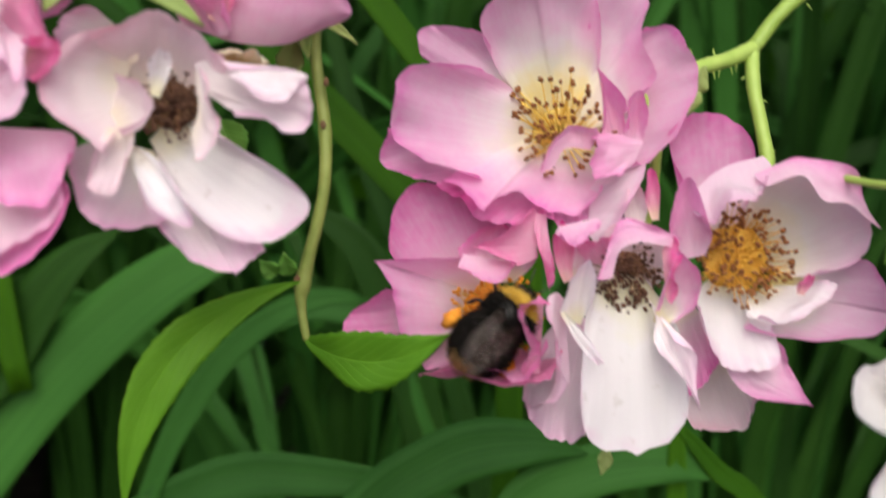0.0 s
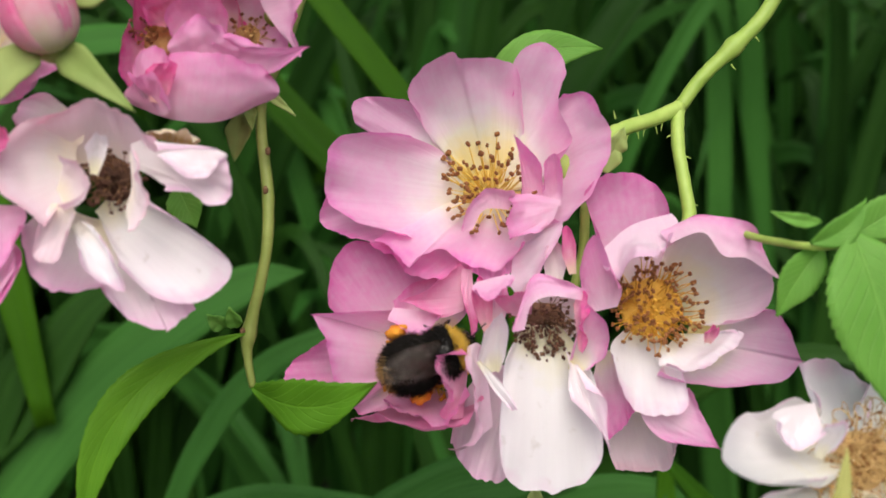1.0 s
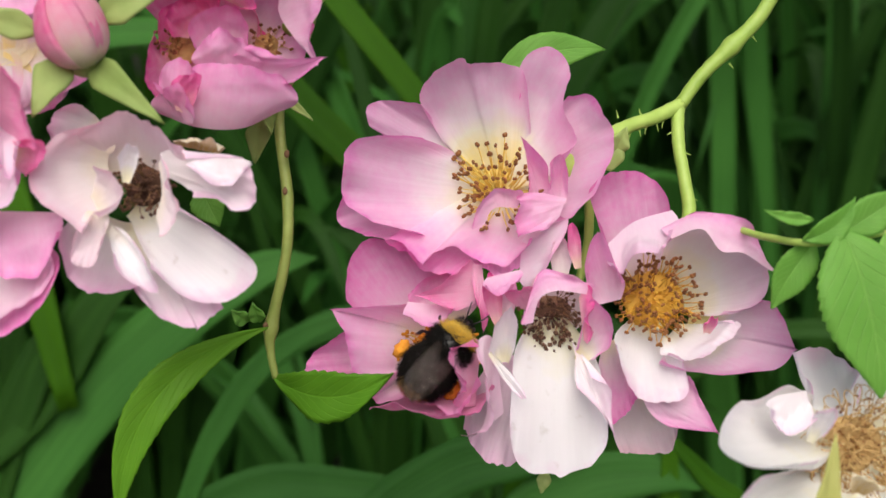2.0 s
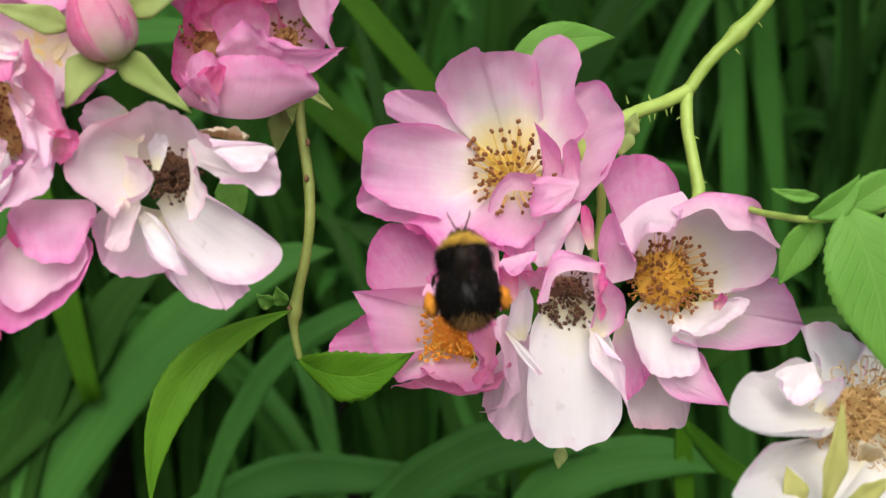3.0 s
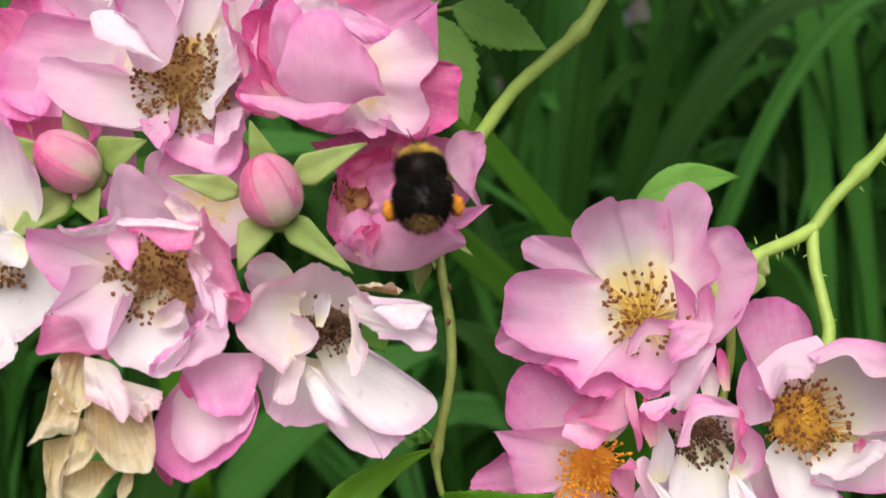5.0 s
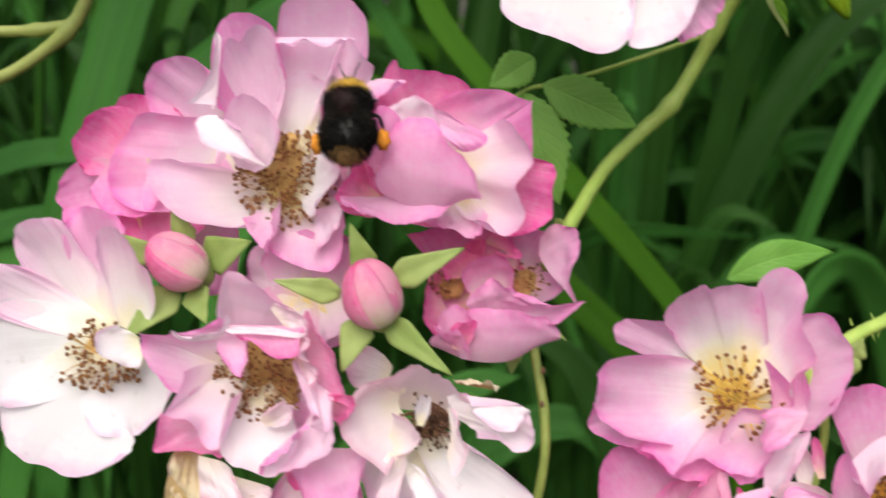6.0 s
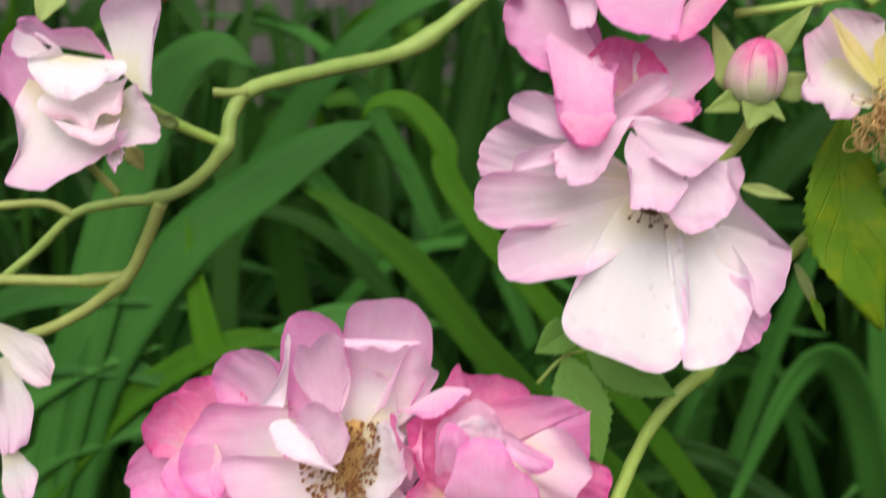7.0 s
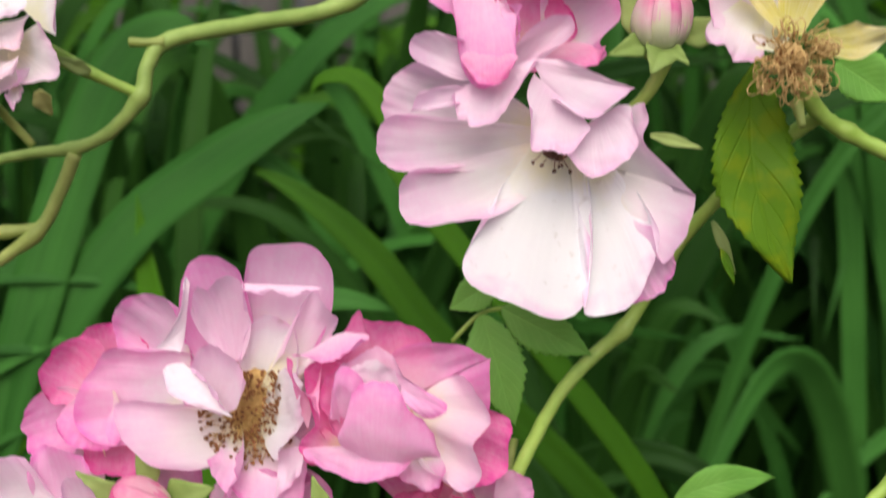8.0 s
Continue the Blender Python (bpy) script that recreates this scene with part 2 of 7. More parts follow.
YELLOW = petal_material("petal_yellow", ((0.0, (0.66, 0.62, 0.20)), (0.5, (0.80, 0.70, 0.28)), (1.0, (0.82, 0.74, 0.42))), vein=0.2, wilt=(0.20, 0.08, 0.03), wilt_amount=0.2)
BUD = petal_material("petal_bud", ((0.0, (0.78, 0.70, 0.46)), (0.16, (0.88, 0.60, 0.62)), (0.4, (0.86, 0.32, 0.51)), (0.85, (0.83, 0.15, 0.39))))
BUD_PALE = petal_material("petal_bud_pale", ((0.0, (0.68, 0.74, 0.40)), (0.26, (0.87, 0.78, 0.62)), (0.5, (0.87, 0.52, 0.60)), (0.85, (0.85, 0.28, 0.49))))
BUD_HALF = petal_material("petal_bud_half", ((0.0, (0.60, 0.68, 0.34)), (0.36, (0.82, 0.83, 0.58)), (0.52, (0.87, 0.64, 0.66)), (0.72, (0.85, 0.28, 0.50)), (0.9, (0.83, 0.18, 0.42))))
SEPAL = leaf_material("sepal_green", (0.20, 0.31, 0.06), (0.46, 0.58, 0.20), 0.6, 0.25, 160.0)
SEPAL_YELLOW = leaf_material("sepal_yellow", (0.42, 0.46, 0.10), (0.70, 0.70, 0.28), 0.6, 0.3, 160.0)
LEAF = leaf_material("leaflet_green", (0.15, 0.42, 0.05), (0.33, 0.66, 0.14), 0.5, 0.45, 90.0, vein_count=9.0)
LEAF_DARK = leaf_material("leaflet_dark", (0.075, 0.23, 0.010), (0.17, 0.41, 0.028), 0.5, 0.35, 90.0, vein_count=9.0, spec=0.16)
LEAF_OLD = leaf_material("leaflet_old", (0.06, 0.16, 0.006), (0.15, 0.31, 0.014), 0.55, 0.35, 90.0, vein_count=6.0, vein_tone=0.1, blotch=(0.22, 0.32, 0.008), spec=0.16)
# green set below a leaf's own tone: the dense bed's shade painted in
BLADE_SHADED = leaf_material("blade_shaded", (0.008, 0.036, 0.004), (0.032, 0.108, 0.012), 0.55, 0.25, 14.0, streak=22.0, spec=0.14)
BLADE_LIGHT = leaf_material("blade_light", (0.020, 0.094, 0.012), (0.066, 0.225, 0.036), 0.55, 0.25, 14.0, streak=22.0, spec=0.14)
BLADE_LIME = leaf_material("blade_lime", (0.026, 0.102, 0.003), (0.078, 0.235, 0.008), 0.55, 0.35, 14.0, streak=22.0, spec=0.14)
STEM = plain_material("stem_green", (0.23, 0.39, 0.045), (0.45, 0.61, 0.14), 0.5, 300.0)
STEM_OLD = plain_material("stem_olive", (0.18, 0.25, 0.04), (0.36, 0.42, 0.11), 0.55, 300.0)
STEM_DULL = plain_material("stem_dull", (0.15, 0.27, 0.04), (0.33, 0.46, 0.11), 0.55, 300.0)
BARK = plain_material("stem_scar", (0.10, 0.05, 0.02), (0.26, 0.15, 0.07), 0.8, 600.0)
GOLD = plain_material("filament_gold", (0.80, 0.52, 0.05), (0.90, 0.74, 0.22), 0.6, 900.0)
AMBER = plain_material("anther_amber", (0.60, 0.22, 0.01), (0.84, 0.40, 0.025), 0.7, 900.0)
BROWN = plain_material("anther_brown", (0.14, 0.045, 0.012), (0.36, 0.15, 0.04), 0.75, 900.0)
RUSSET = plain_material("anther_russet", (0.12, 0.04, 0.012), (0.34, 0.15, 0.045), 0.8, 900.0)
UMBER = plain_material("anther_umber", (0.05, 0.02, 0.01), (0.17, 0.08, 0.04), 0.8, 900.0)
STRAW = plain_material("filament_straw", (0.44, 0.26, 0.08), (0.72, 0.52, 0.23), 0.75, 900.0)
HEART = plain_material("flower_heart", (0.36, 0.20, 0.05), (0.70, 0.48, 0.18), 0.8, 900.0, 0.9)
OCHRE = plain_material("filament_ochre", (0.66, 0.33, 0.02), (0.86, 0.55, 0.08), 0.6, 900.0)
UMBER_PALE = plain_material("filament_umber", (0.20, 0.10, 0.04), (0.42, 0.26, 0.12), 0.8, 900.0)
DISC = plain_material("flower_disc", (0.50, 0.34, 0.05), (0.72, 0.55, 0.14), 0.7, 800.0, 0.6)
SOIL = plain_material("soil", (0.012, 0.010, 0.007), (0.05, 0.04, 0.028), 0.95, 40.0, 1.0, 0.02)
BOARD = plain_material("weathered_board", (0.035, 0.032, 0.028), (0.17, 0.16, 0.14), 0.9, 30.0, 0.6, 0.003, stretch=(6, 6, 0.5))
WITHERED = leaf_material("withered_leaf", (0.10, 0.035, 0.012), (0.30, 0.13, 0.05), 0.7, 0.2, 80.0, vein_count=7.0)
CHITIN = plain_material("bee_chitin", (0.006, 0.005, 0.005), (0.02, 0.017, 0.014), 0.28, 700.0, 0.2, 0.0001)
FUR_BLACK = plain_material("fur_black", (0.004, 0.004, 0.004), (0.018, 0.016, 0.013), 0.8, 900.0, 0.0, spec=0.12)
FUR_GOLD = plain_material("fur_gold", (0.44, 0.26, 0.02), (0.74, 0.50, 0.07), 0.7, 900.0, 0.0)
FUR_RUST = plain_material("fur_rust", (0.40, 0.19, 0.05), (0.70, 0.44, 0.17), 0.7, 900.0, 0.0)
POLLEN = plain_material("pollen_orange", (0.62, 0.20, 0.01), (0.85, 0.36, 0.03), 0.85, 1500.0, 0.9)


def wing_material():
    m, nodes, links = shader("bee_wing")
    uv = nodes.new("ShaderNodeUVMap")
    uv.uv_map = "sheet"
    w = node(nodes, "ShaderNodeTexVoronoi", Scale=5.0)
    w.feature = "DISTANCE_TO_EDGE"
    links.new(uv.outputs[0], w.inputs["Vector"])
    r = ramp(nodes, ((0.0, (0.42, 0.42, 0.42)), (0.05, (0.15, 0.15, 0.15))))
    links.new(w.outputs["Distance"], r.inputs[0])
    p = node(nodes, "ShaderNodeBsdfPrincipled", Roughness=0.16)
    p.inputs["Base Color"].default_value = (0.045, 0.028, 0.016, 1)
    p.inputs["Specular IOR Level"].default_value = 0.75
    n = node(nodes, "ShaderNodeTexNoise", Scale=7.0, Detail=3.0)
    links.new(uv.outputs[0], n.inputs["Vector"])
    b = node(nodes, "ShaderNodeBump", Strength=0.9, Distance=0.0008)
    links.new(n.outputs[0], b.inputs["Height"])
    links.new(b.outputs[0], p.inputs["Normal"])
    t = nodes.new("ShaderNodeBsdfTransparent")
    mix = nodes.new("ShaderNodeMixShader")
    out = nodes.new("ShaderNodeOutputMaterial")
    links.new(r.outputs[0], mix.inputs[0])
    links.new(t.outputs[0], mix.inputs[1])
    links.new(p.outputs[0], mix.inputs[2])
    links.new(mix.outputs[0], out.inputs[0])
    return m


WING = wing_material()


# ---- mesh makers ----
def unit(v):
    return v / max(np.linalg.norm(v), 1e-9)


def turned(v, axis, angle):
    c, s = math.cos(angle), math.sin(angle)
    return v * c + np.cross(axis, v) * s + axis * np.dot(axis, v) * (1 - c)


def thing(name, place, label, category, group="", turn=None):
    ob = new(name)
    ob.matrix_world = TILT @ Matrix.Translation(Vector(place) * MM)
    ob.empty_display_size = 0.005
    return tagged(ob, label, category, group)


def linked(name, mesh, mats, parent=None, label=""):
    for m in mats:
        mesh.materials.append(m)
    ob = new(name, mesh)
    if parent is not None:
        ob.parent = parent
    return tagged(ob, label)


def skin(name, grid, thick, mat, parent, label="", uvs=None):
    """A thin sheet from a grid of places in millimetres: closed where it has a thickness, one layer where it is thin enough to shine through."""
    n, k, _ = grid.shape
    if not thick:
        at = np.arange(n * k).reshape(n, k)
        faces = [*zip(at[:-1, :-1].ravel().tolist(), at[1:, :-1].ravel().tolist(), at[1:, 1:].ravel().tolist(), at[:-1, 1:].ravel().tolist())]
        mesh = bpy.data.meshes.new(name)
        mesh.from_pydata((grid.reshape(-1, 3) * MM).tolist(), [], faces)
        uu, vv = np.meshgrid(np.linspace(0, 1, k), np.linspace(0, 1, n))
        flat = np.stack([uu.ravel(), vv.ravel()], 1).astype(np.float32)
        loops = np.empty(len(mesh.loops), dtype=np.int32)
        mesh.loops.foreach_get("vertex_index", loops)
        mesh.uv_layers.new(name="sheet").data.foreach_set("uv", flat[loops].ravel())
        mesh.shade_smooth()
        return linked(name, mesh, [mat], parent, label)
    du = np.gradient(grid, axis=0)
    dv = np.gradient(grid, axis=1)
    nor = np.cross(du, dv)
    nor /= np.maximum(np.linalg.norm(nor, axis=2, keepdims=True), 1e-9)
    top, low = grid + nor * thick / 2, grid - nor * thick / 2
    verts = np.concatenate([top.reshape(-1, 3), low.reshape(-1, 3)]) * MM
    at = np.arange(n * k).reshape(n, k)
    a, b, c, d = at[:-1, :-1].ravel(), at[1:, :-1].ravel(), at[1:, 1:].ravel(), at[:-1, 1:].ravel()
    faces = [*zip(a, b, c, d), *zip(d + n * k, c + n * k, b + n * k, a + n * k)]
    rim = np.concatenate([at[0, :], at[1:, -1], at[-1, -2::-1], at[-2:0:-1, 0]])
    nxt = np.roll(rim, -1)
    faces += [*zip(rim, nxt, nxt + n * k, rim + n * k)]
    mesh = bpy.data.meshes.new(name)
    mesh.from_pydata(verts.tolist(), [], [tuple(int(i) for i in f) for f in faces])
    uu, vv = np.meshgrid(np.linspace(0, 1, k), np.linspace(0, 1, n)) if uvs is None else uvs
    flat = np.stack([uu.ravel(), vv.ravel()], 1)
    flat = np.concatenate([flat, flat]).astype(np.float32)
    loops = np.empty(len(mesh.loops), dtype=np.int32)
    mesh.loops.foreach_get("vertex_index", loops)
    layer = mesh.uv_layers.new(name="sheet")
    layer.data.foreach_set("uv", flat[loops].ravel())
    mesh.shade_smooth()
    return linked(name, mesh, [mat], parent, label)


def frill(s, v, ph, size):
    """The uneven wave, roll and fine creases of a petal's outer part, in millimetres off its sheet."""
    out = max(0.0, (s - 0.55) / 0.45)
    roll = noise.noise((v * 1.3, 11.0, ph * 0.7)) + 0.25 * math.sin(ph * 5.0)
    z = size * out ** 1.7 * (1.0 * noise.noise((v * 3.2, s * 1.4, ph + 1)) + 0.55 * noise.noise((v * 8.0, s * 2.0, ph + 4)))
    z += size * 1.7 * max(0.0, (s - 0.78) / 0.22) ** 2 * roll
    z += size * s * (0.12 * noise.noise((v * 8.0, s * 0.9, ph + 6)) + 0.05 * noise.noise((v * 19.0, s * 1.5, ph + 8)))
    return z


def petal(flower, mat, base, tip, width, bulge=-0.12, cup=25, curl=0.0, roll=0, ruffle=0.8, notch=0.0, bend=0.0,
          peak=0.66, claw=0.42, blunt=2.4, crumple=0.55, tipcurl=0.0, twist=0, seed=0, name="petal", thick=0, label=""):
    """One petal. Lengths in millimetres; cup is the angle by which its sides rise, curl rolls its rim back, roll turns it about its length."""
    base, tip = np.array(base, float), np.array(tip, float)
    length = np.linalg.norm(tip - base)
    a = (tip - base) / length
    view = np.array([0.0, -1.0, 0.0])
    nor = view - a * np.dot(view, a)
    if np.linalg.norm(nor) < 0.25:
        nor = np.array([0.0, -0.3, 1.0]) - a * np.dot((0.0, -0.3, 1.0), a)
    nor = turned(unit(nor), a, radians(roll))
    n, k = 22, 37
    s = np.linspace(0, 1, n) ** 0.8
    v = np.linspace(-1, 1, k)
    th = radians(max(abs(cup) * (0.5 if abs(cup) < 40 else 0.9), 1.0))
    sign = 1 if cup >= 0 else -1
    grid = np.zeros((n, k, 3))
    ph = seed * 1.7 + base[0] * 0.31 + tip[2] * 0.17
    w1, w2 = 2.2 + 0.9 * math.sin(ph * 3.1), 4.6 + 1.2 * math.sin(ph * 1.9)
    norm = math.sin(min(th, math.pi / 2))
    for i in range(n):
        sa = turned(np.cross(a, nor), a, radians(twist) * s[i])
        na = np.cross(sa, a)
        h = width / 2 * (claw + (1 - claw) * math.sin(min(1.0, s[i] / 0.82) * math.pi / 2) ** 0.9) * (1 - 0.10 * max(0.0, (s[i] - 0.8) / 0.2) ** 2)
        for j in range(k):
            vv = v[j]
            # the far edge is an arc from shoulder to shoulder
            arc = peak + (1 - peak) * (1 - abs(vv) ** blunt) ** (0.62 if blunt > 1.9 else 1.0)
            arc *= 1 - notch * math.exp(-((vv / 0.28) ** 2)) + 0.09 * noise.noise((vv * 1.7, 3.3, ph)) + 0.035 * noise.noise((vv * 4.0, 1.3, ph)) + 0.008 * noise.noise((vv * 11.0, 7.3, ph))
            st = s[i] * (1 + (arc - 1) * s[i] ** 1.4)
            wob = 1 + 0.12 * noise.noise((s[i] * 2.4, vv * 0.9 + 5, ph)) + 0.05 * noise.noise((s[i] * 7.0, vv + 2, ph))
            x = h * wob * math.sin(vv * th) / norm
            z = sign * h * (1 - math.cos(vv * th)) / norm
            z += 4 * st * (1 - st) * bulge * length
            z -= curl * s[i] ** 5
            z -= tipcurl * max(0.0, (s[i] - 0.6) / 0.4) ** 2
            z += ruffle * s[i] ** 2.2 * (math.sin(w1 * vv + ph * 2.3) + 0.6 * math.sin(w2 * vv + 2.0 * s[i] + ph))
            z += crumple * s[i] * noise.noise((st * 2.0, vv * 1.5, ph + 9)) * 1.6
            z += crumple * 0.5 * s[i] * noise.noise((st * 4.5, vv * 4.0, ph + 3))
            z -= 0.9 * max(0.0, (s[i] - 0.75) / 0.25) ** 2 * noise.noise((vv * 1.4, 8.0, ph))
            z += frill(s[i], vv, ph, min(1.0, width / 14))
            grid[i, j] = base + a * st * length + sa * (x + bend * 4 * st * (1 - st)) + na * z
    return skin(name, grid, thick, mat, flower, label)


def fan(flower, mat, base, rim, bulge=-0.1, ruffle=0.55, crumple=0.75, swell=0.22, seed=0, name="petal", label=""):
    """A petal spread from its claw (a place, or a short line of places) to a curved rim laid through a few places; a place given twice makes a pinched point."""
    n, k = 22, 45
    rim = smooth_line(rim, 9)
    base = smooth_line(base, 9) if len(np.shape(base)) == 2 else np.array([base, base], float)

    def spread_even(line):
        run = np.concatenate([[0.0], np.cumsum(np.linalg.norm(np.diff(line, axis=0), axis=1))])
        run = run / run[-1] if run[-1] > 0 else np.linspace(0, 1, len(line))
        u = np.linspace(0, 1, k)
        return np.stack([np.interp(u, run, line[:, c]) for c in range(3)], 1)

    top, low = spread_even(rim), spread_even(base)
    mid = (top[k // 2] + top.mean(0)) / 2 - low.mean(0)
    if np.ptp(low, axis=0).max() < 0.1:
        off = top - top.mean(0)
        way = unit(mid)
        low = low + 0.34 * (off - np.outer(off @ way, way)) - 0.10 * mid
    length = np.linalg.norm(mid)
    a = mid / length
    across = top[-1] - top[0]
    nor = np.cross(across, a)
    nor = unit(nor) if np.linalg.norm(nor) > 0.5 else np.array([0.0, -1.0, 0.0])
    if nor[1] > 0:
        nor = -nor
    ph = seed * 1.7 + top[0][0] * 0.31 + top[-1][2] * 0.17
    w1, w2 = 3.0 + math.sin(ph * 3.1), 6.5 + 1.5 * math.sin(ph * 1.9)
    grid = np.zeros((n, k, 3))
    size = min(1.15, length / 11, np.linalg.norm(across) / 7 + 0.35)
    for i in range(n):
        s = (i / (n - 1)) ** 0.8
        for j in range(k):
            v = 2 * j / (k - 1) - 1
            q = low[j] + (top[j] - low[j]) * s
            z = 4 * s * (1 - s) * bulge * length
            z += ruffle * s ** 2.2 * (math.sin(w1 * v + ph * 2.3) + 0.6 * math.sin(w2 * v + 2.0 * s + ph))
            z += crumple * s * (1.6 * noise.noise((s * 2.0, v * 1.5, ph + 9)) + 0.7 * noise.noise((s * 4.5, v * 4.0, ph + 3)))
            # soft creases run out from the claw
            z += crumple * 0.35 * s * (1 - abs(math.sin(v * 4.2 + ph)) ** 0.6)
            side = across * 0.5 * swell * v * math.sin(math.pi * s)
            edge = a * size * s ** 3 * (0.42 * noise.noise((v * 4.5, 1.3, ph)) + 0.26 * noise.noise((v * 11.0, 7.3, ph)) + 0.11 * noise.noise((v * 27.0, 2.3, ph)))
            z += frill(s, v, ph, size)
            grid[i, j] = q + nor * z + side + edge
    return skin(name, grid, 0, mat, flower, label)


def backing(flower, mats, centre, reach, count=6, seed=0):
    """The outer ring of petals behind the visible ones. reach: how far the ring goes to each side and up."""
    for q in range(count):
        ang = 2 * math.pi * (q + 0.3) / count
        tip = (centre[0] + reach[0] * math.cos(ang), centre[1] - 1.0, centre[2] + reach[1] * math.sin(ang))
        petal(flower, mats[q % len(mats)], centre, tip, max(reach) * 1.25, seed=seed + q, cup=20)


def leaflet(parent, mat, base, tip, width, fold=25, bulge=0.05, bend=0.0, roll=0, teeth=12, tooth=0.10, peak=0.42, droop=0.0, sharp=1.0,
            name="leaflet", wave=0.2, thick=0.25, label=""):
    """A toothed leaf blade folded along its midrib."""
    base, tip = np.array(base, float), np.array(tip, float)
    length = np.linalg.norm(tip - base)
    a = (tip - base) / length
    view = np.array([0.0, -1.0, 0.0])
    nor = view - a * np.dot(view, a)
    if np.linalg.norm(nor) < 0.25:
        nor = np.array([0.0, -0.3, 1.0]) - a * np.dot((0.0, -0.3, 1.0), a)
    nor = turned(unit(nor), a, radians(roll))
    sa = np.cross(a, nor)
    n, half = max(teeth * 4 + 1, 17), 4
    k = 2 * half + 1
    s = np.linspace(0, 1, n)
    grid = np.zeros((n, k, 3))
    fo = radians(fold)
    for i in range(n):
        f = math.sin(math.pi * s[i] ** (math.log(0.5) / math.log(peak))) ** (1 / sharp) if 0 < s[i] < 1 else 0.0
        if sharp < 0.7:
            # lance-shaped: broad near the base, straight sides to the point
            f = min(1.0, (s[i] / peak + 0.15)) ** 0.6 * max(0.0, 1 - max(0.0, (s[i] - peak) / (1 - peak))) ** 0.85
        saw = 1 - tooth * (1 - ((s[i] * teeth) % 1.0)) if teeth and 0.06 < s[i] < 0.97 else 1.0
        h = max(width / 2 * f, 0.05)
        for j in range(k):
            v = (j - half) / half
            edge = saw if abs(v) > 0.9 else 1.0
            x = h * v * edge * math.cos(fo)
            z = h * abs(v) * math.sin(fo) + bulge * length * 4 * s[i] * (1 - s[i]) - droop * s[i] ** 2
            z += wave * math.sin(5 * s[i] * math.pi + 2.0 * v) * abs(v)
            z -= 0.12 * h * (abs(v) ** 3)
            grid[i, j] = base + a * length * s[i] + sa * (x + bend * 4 * s[i] * (1 - s[i])) + nor * z
    return skin(name, grid, thick, mat, parent, label)


def smooth_line(points, steps):
    """Catmull-Rom through the points."""
    p = np.array(points, float)
    p = np.concatenate([[2 * p[0] - p[1]], p, [2 * p[-1] - p[-2]]])
    out = []
    for i in range(1, len(p) - 2):
        for u in np.linspace(0, 1, steps, endpoint=False):
            q0, q1, q2, q3 = p[i - 1:i + 3]
            out.append(0.5 * (2 * q1 + (q2 - q0) * u + (2 * q0 - 5 * q1 + 4 * q2 - q3) * u * u + (3 * q1 - q0 - 3 * q2 + q3) * u ** 3))
    out.append(p[-2])
    return np.array(out)


def tube(points, radii, sides=10, steps=8, rough=0.0, nodes_at=()):
    """Vertices and faces of a round stem through the points."""
    line = smooth_line(points, steps)
    n = len(line)
    r = np.interp(np.linspace(0, 1, n), np.linspace(0, 1, len(radii)), radii)
    tang = np.gradient(line, axis=0)
    verts, faces = [], []
    up = np.array([0.13, -1.0, 0.21])
    for i in range(n):
        t = unit(tang[i])
        e1 = unit(np.cross(t, up))
        e2 = np.cross(t, e1)
        swell = 1.0 + sum(0.35 * math.exp(-(((i / (n - 1) - q) * n / 1.6) ** 2)) for q in nodes_at)
        for j in range(sides):
            ang = 2 * math.pi * j / sides
            rr = r[i] * swell * (1 + rough * noise.noise((line[i][0] * 0.8, line[i][2] * 0.8, ang)))
            verts.append(line[i] + rr * (e1 * math.cos(ang) + e2 * math.sin(ang)))
    for i in range(n - 1):
        for j in range(sides):
            k = (j + 1) % sides
            faces.append((i * sides + j, i * sides + k, (i + 1) * sides + k, (i + 1) * sides + j))
    faces.append(tuple(range(sides))[::-1])
    faces.append(tuple((n - 1) * sides + j for j in range(sides)))
    return np.array(verts), faces


def solid(name, verts, faces, mats, parent=None, label="", slots=None):
    mesh = bpy.data.meshes.new(name)
    mesh.from_pydata((np.array(verts) * MM).tolist(), [], faces)
    if slots is not None:
        mesh.polygons.foreach_set("material_index", slots)
    mesh.shade_smooth()
    return linked(name, mesh, mats, parent, label)


def twig(parent, points, radii, mat=None, name="stem", nodes_at=(), label="", sides=10):
    verts, faces = tube(points, radii, sides, 8, 0.12, nodes_at)
    return solid(name, verts, faces, [mat or STEM], parent, label)


def ball(centre, radii, mat, parent, name, label="", segs=14, rings=10, lump=0.0, seed=0.0, taper=0.0):
    """A rounded body; taper narrows it towards +z of its own space, lump roughens it."""
    verts, faces = [], []
    for i in range(rings + 1):
        la = math.pi * i / rings
        for j in range(segs):
            lo = 2 * math.pi * j / segs
            d = np.array([math.sin(la) * math.cos(lo), math.sin(la) * math.sin(lo), math.cos(la)])
            k = 1 + lump * noise.noise(Vector(d * 2.2) + Vector((seed, 0, 0)))
            w = 1 - taper * (d[2] * 0.5 + 0.5)
            verts.append(np.array(centre) + np.array(radii) * d * k * np.array([w, w, 1]))
    for i in range(rings):
        for j in range(segs):
            k = (j + 1) % segs
            faces.append((i * segs + j, (i + 1) * segs + j, (i + 1) * segs + k, i * segs + k))
    return solid(name, verts, faces, [mat], parent, label)


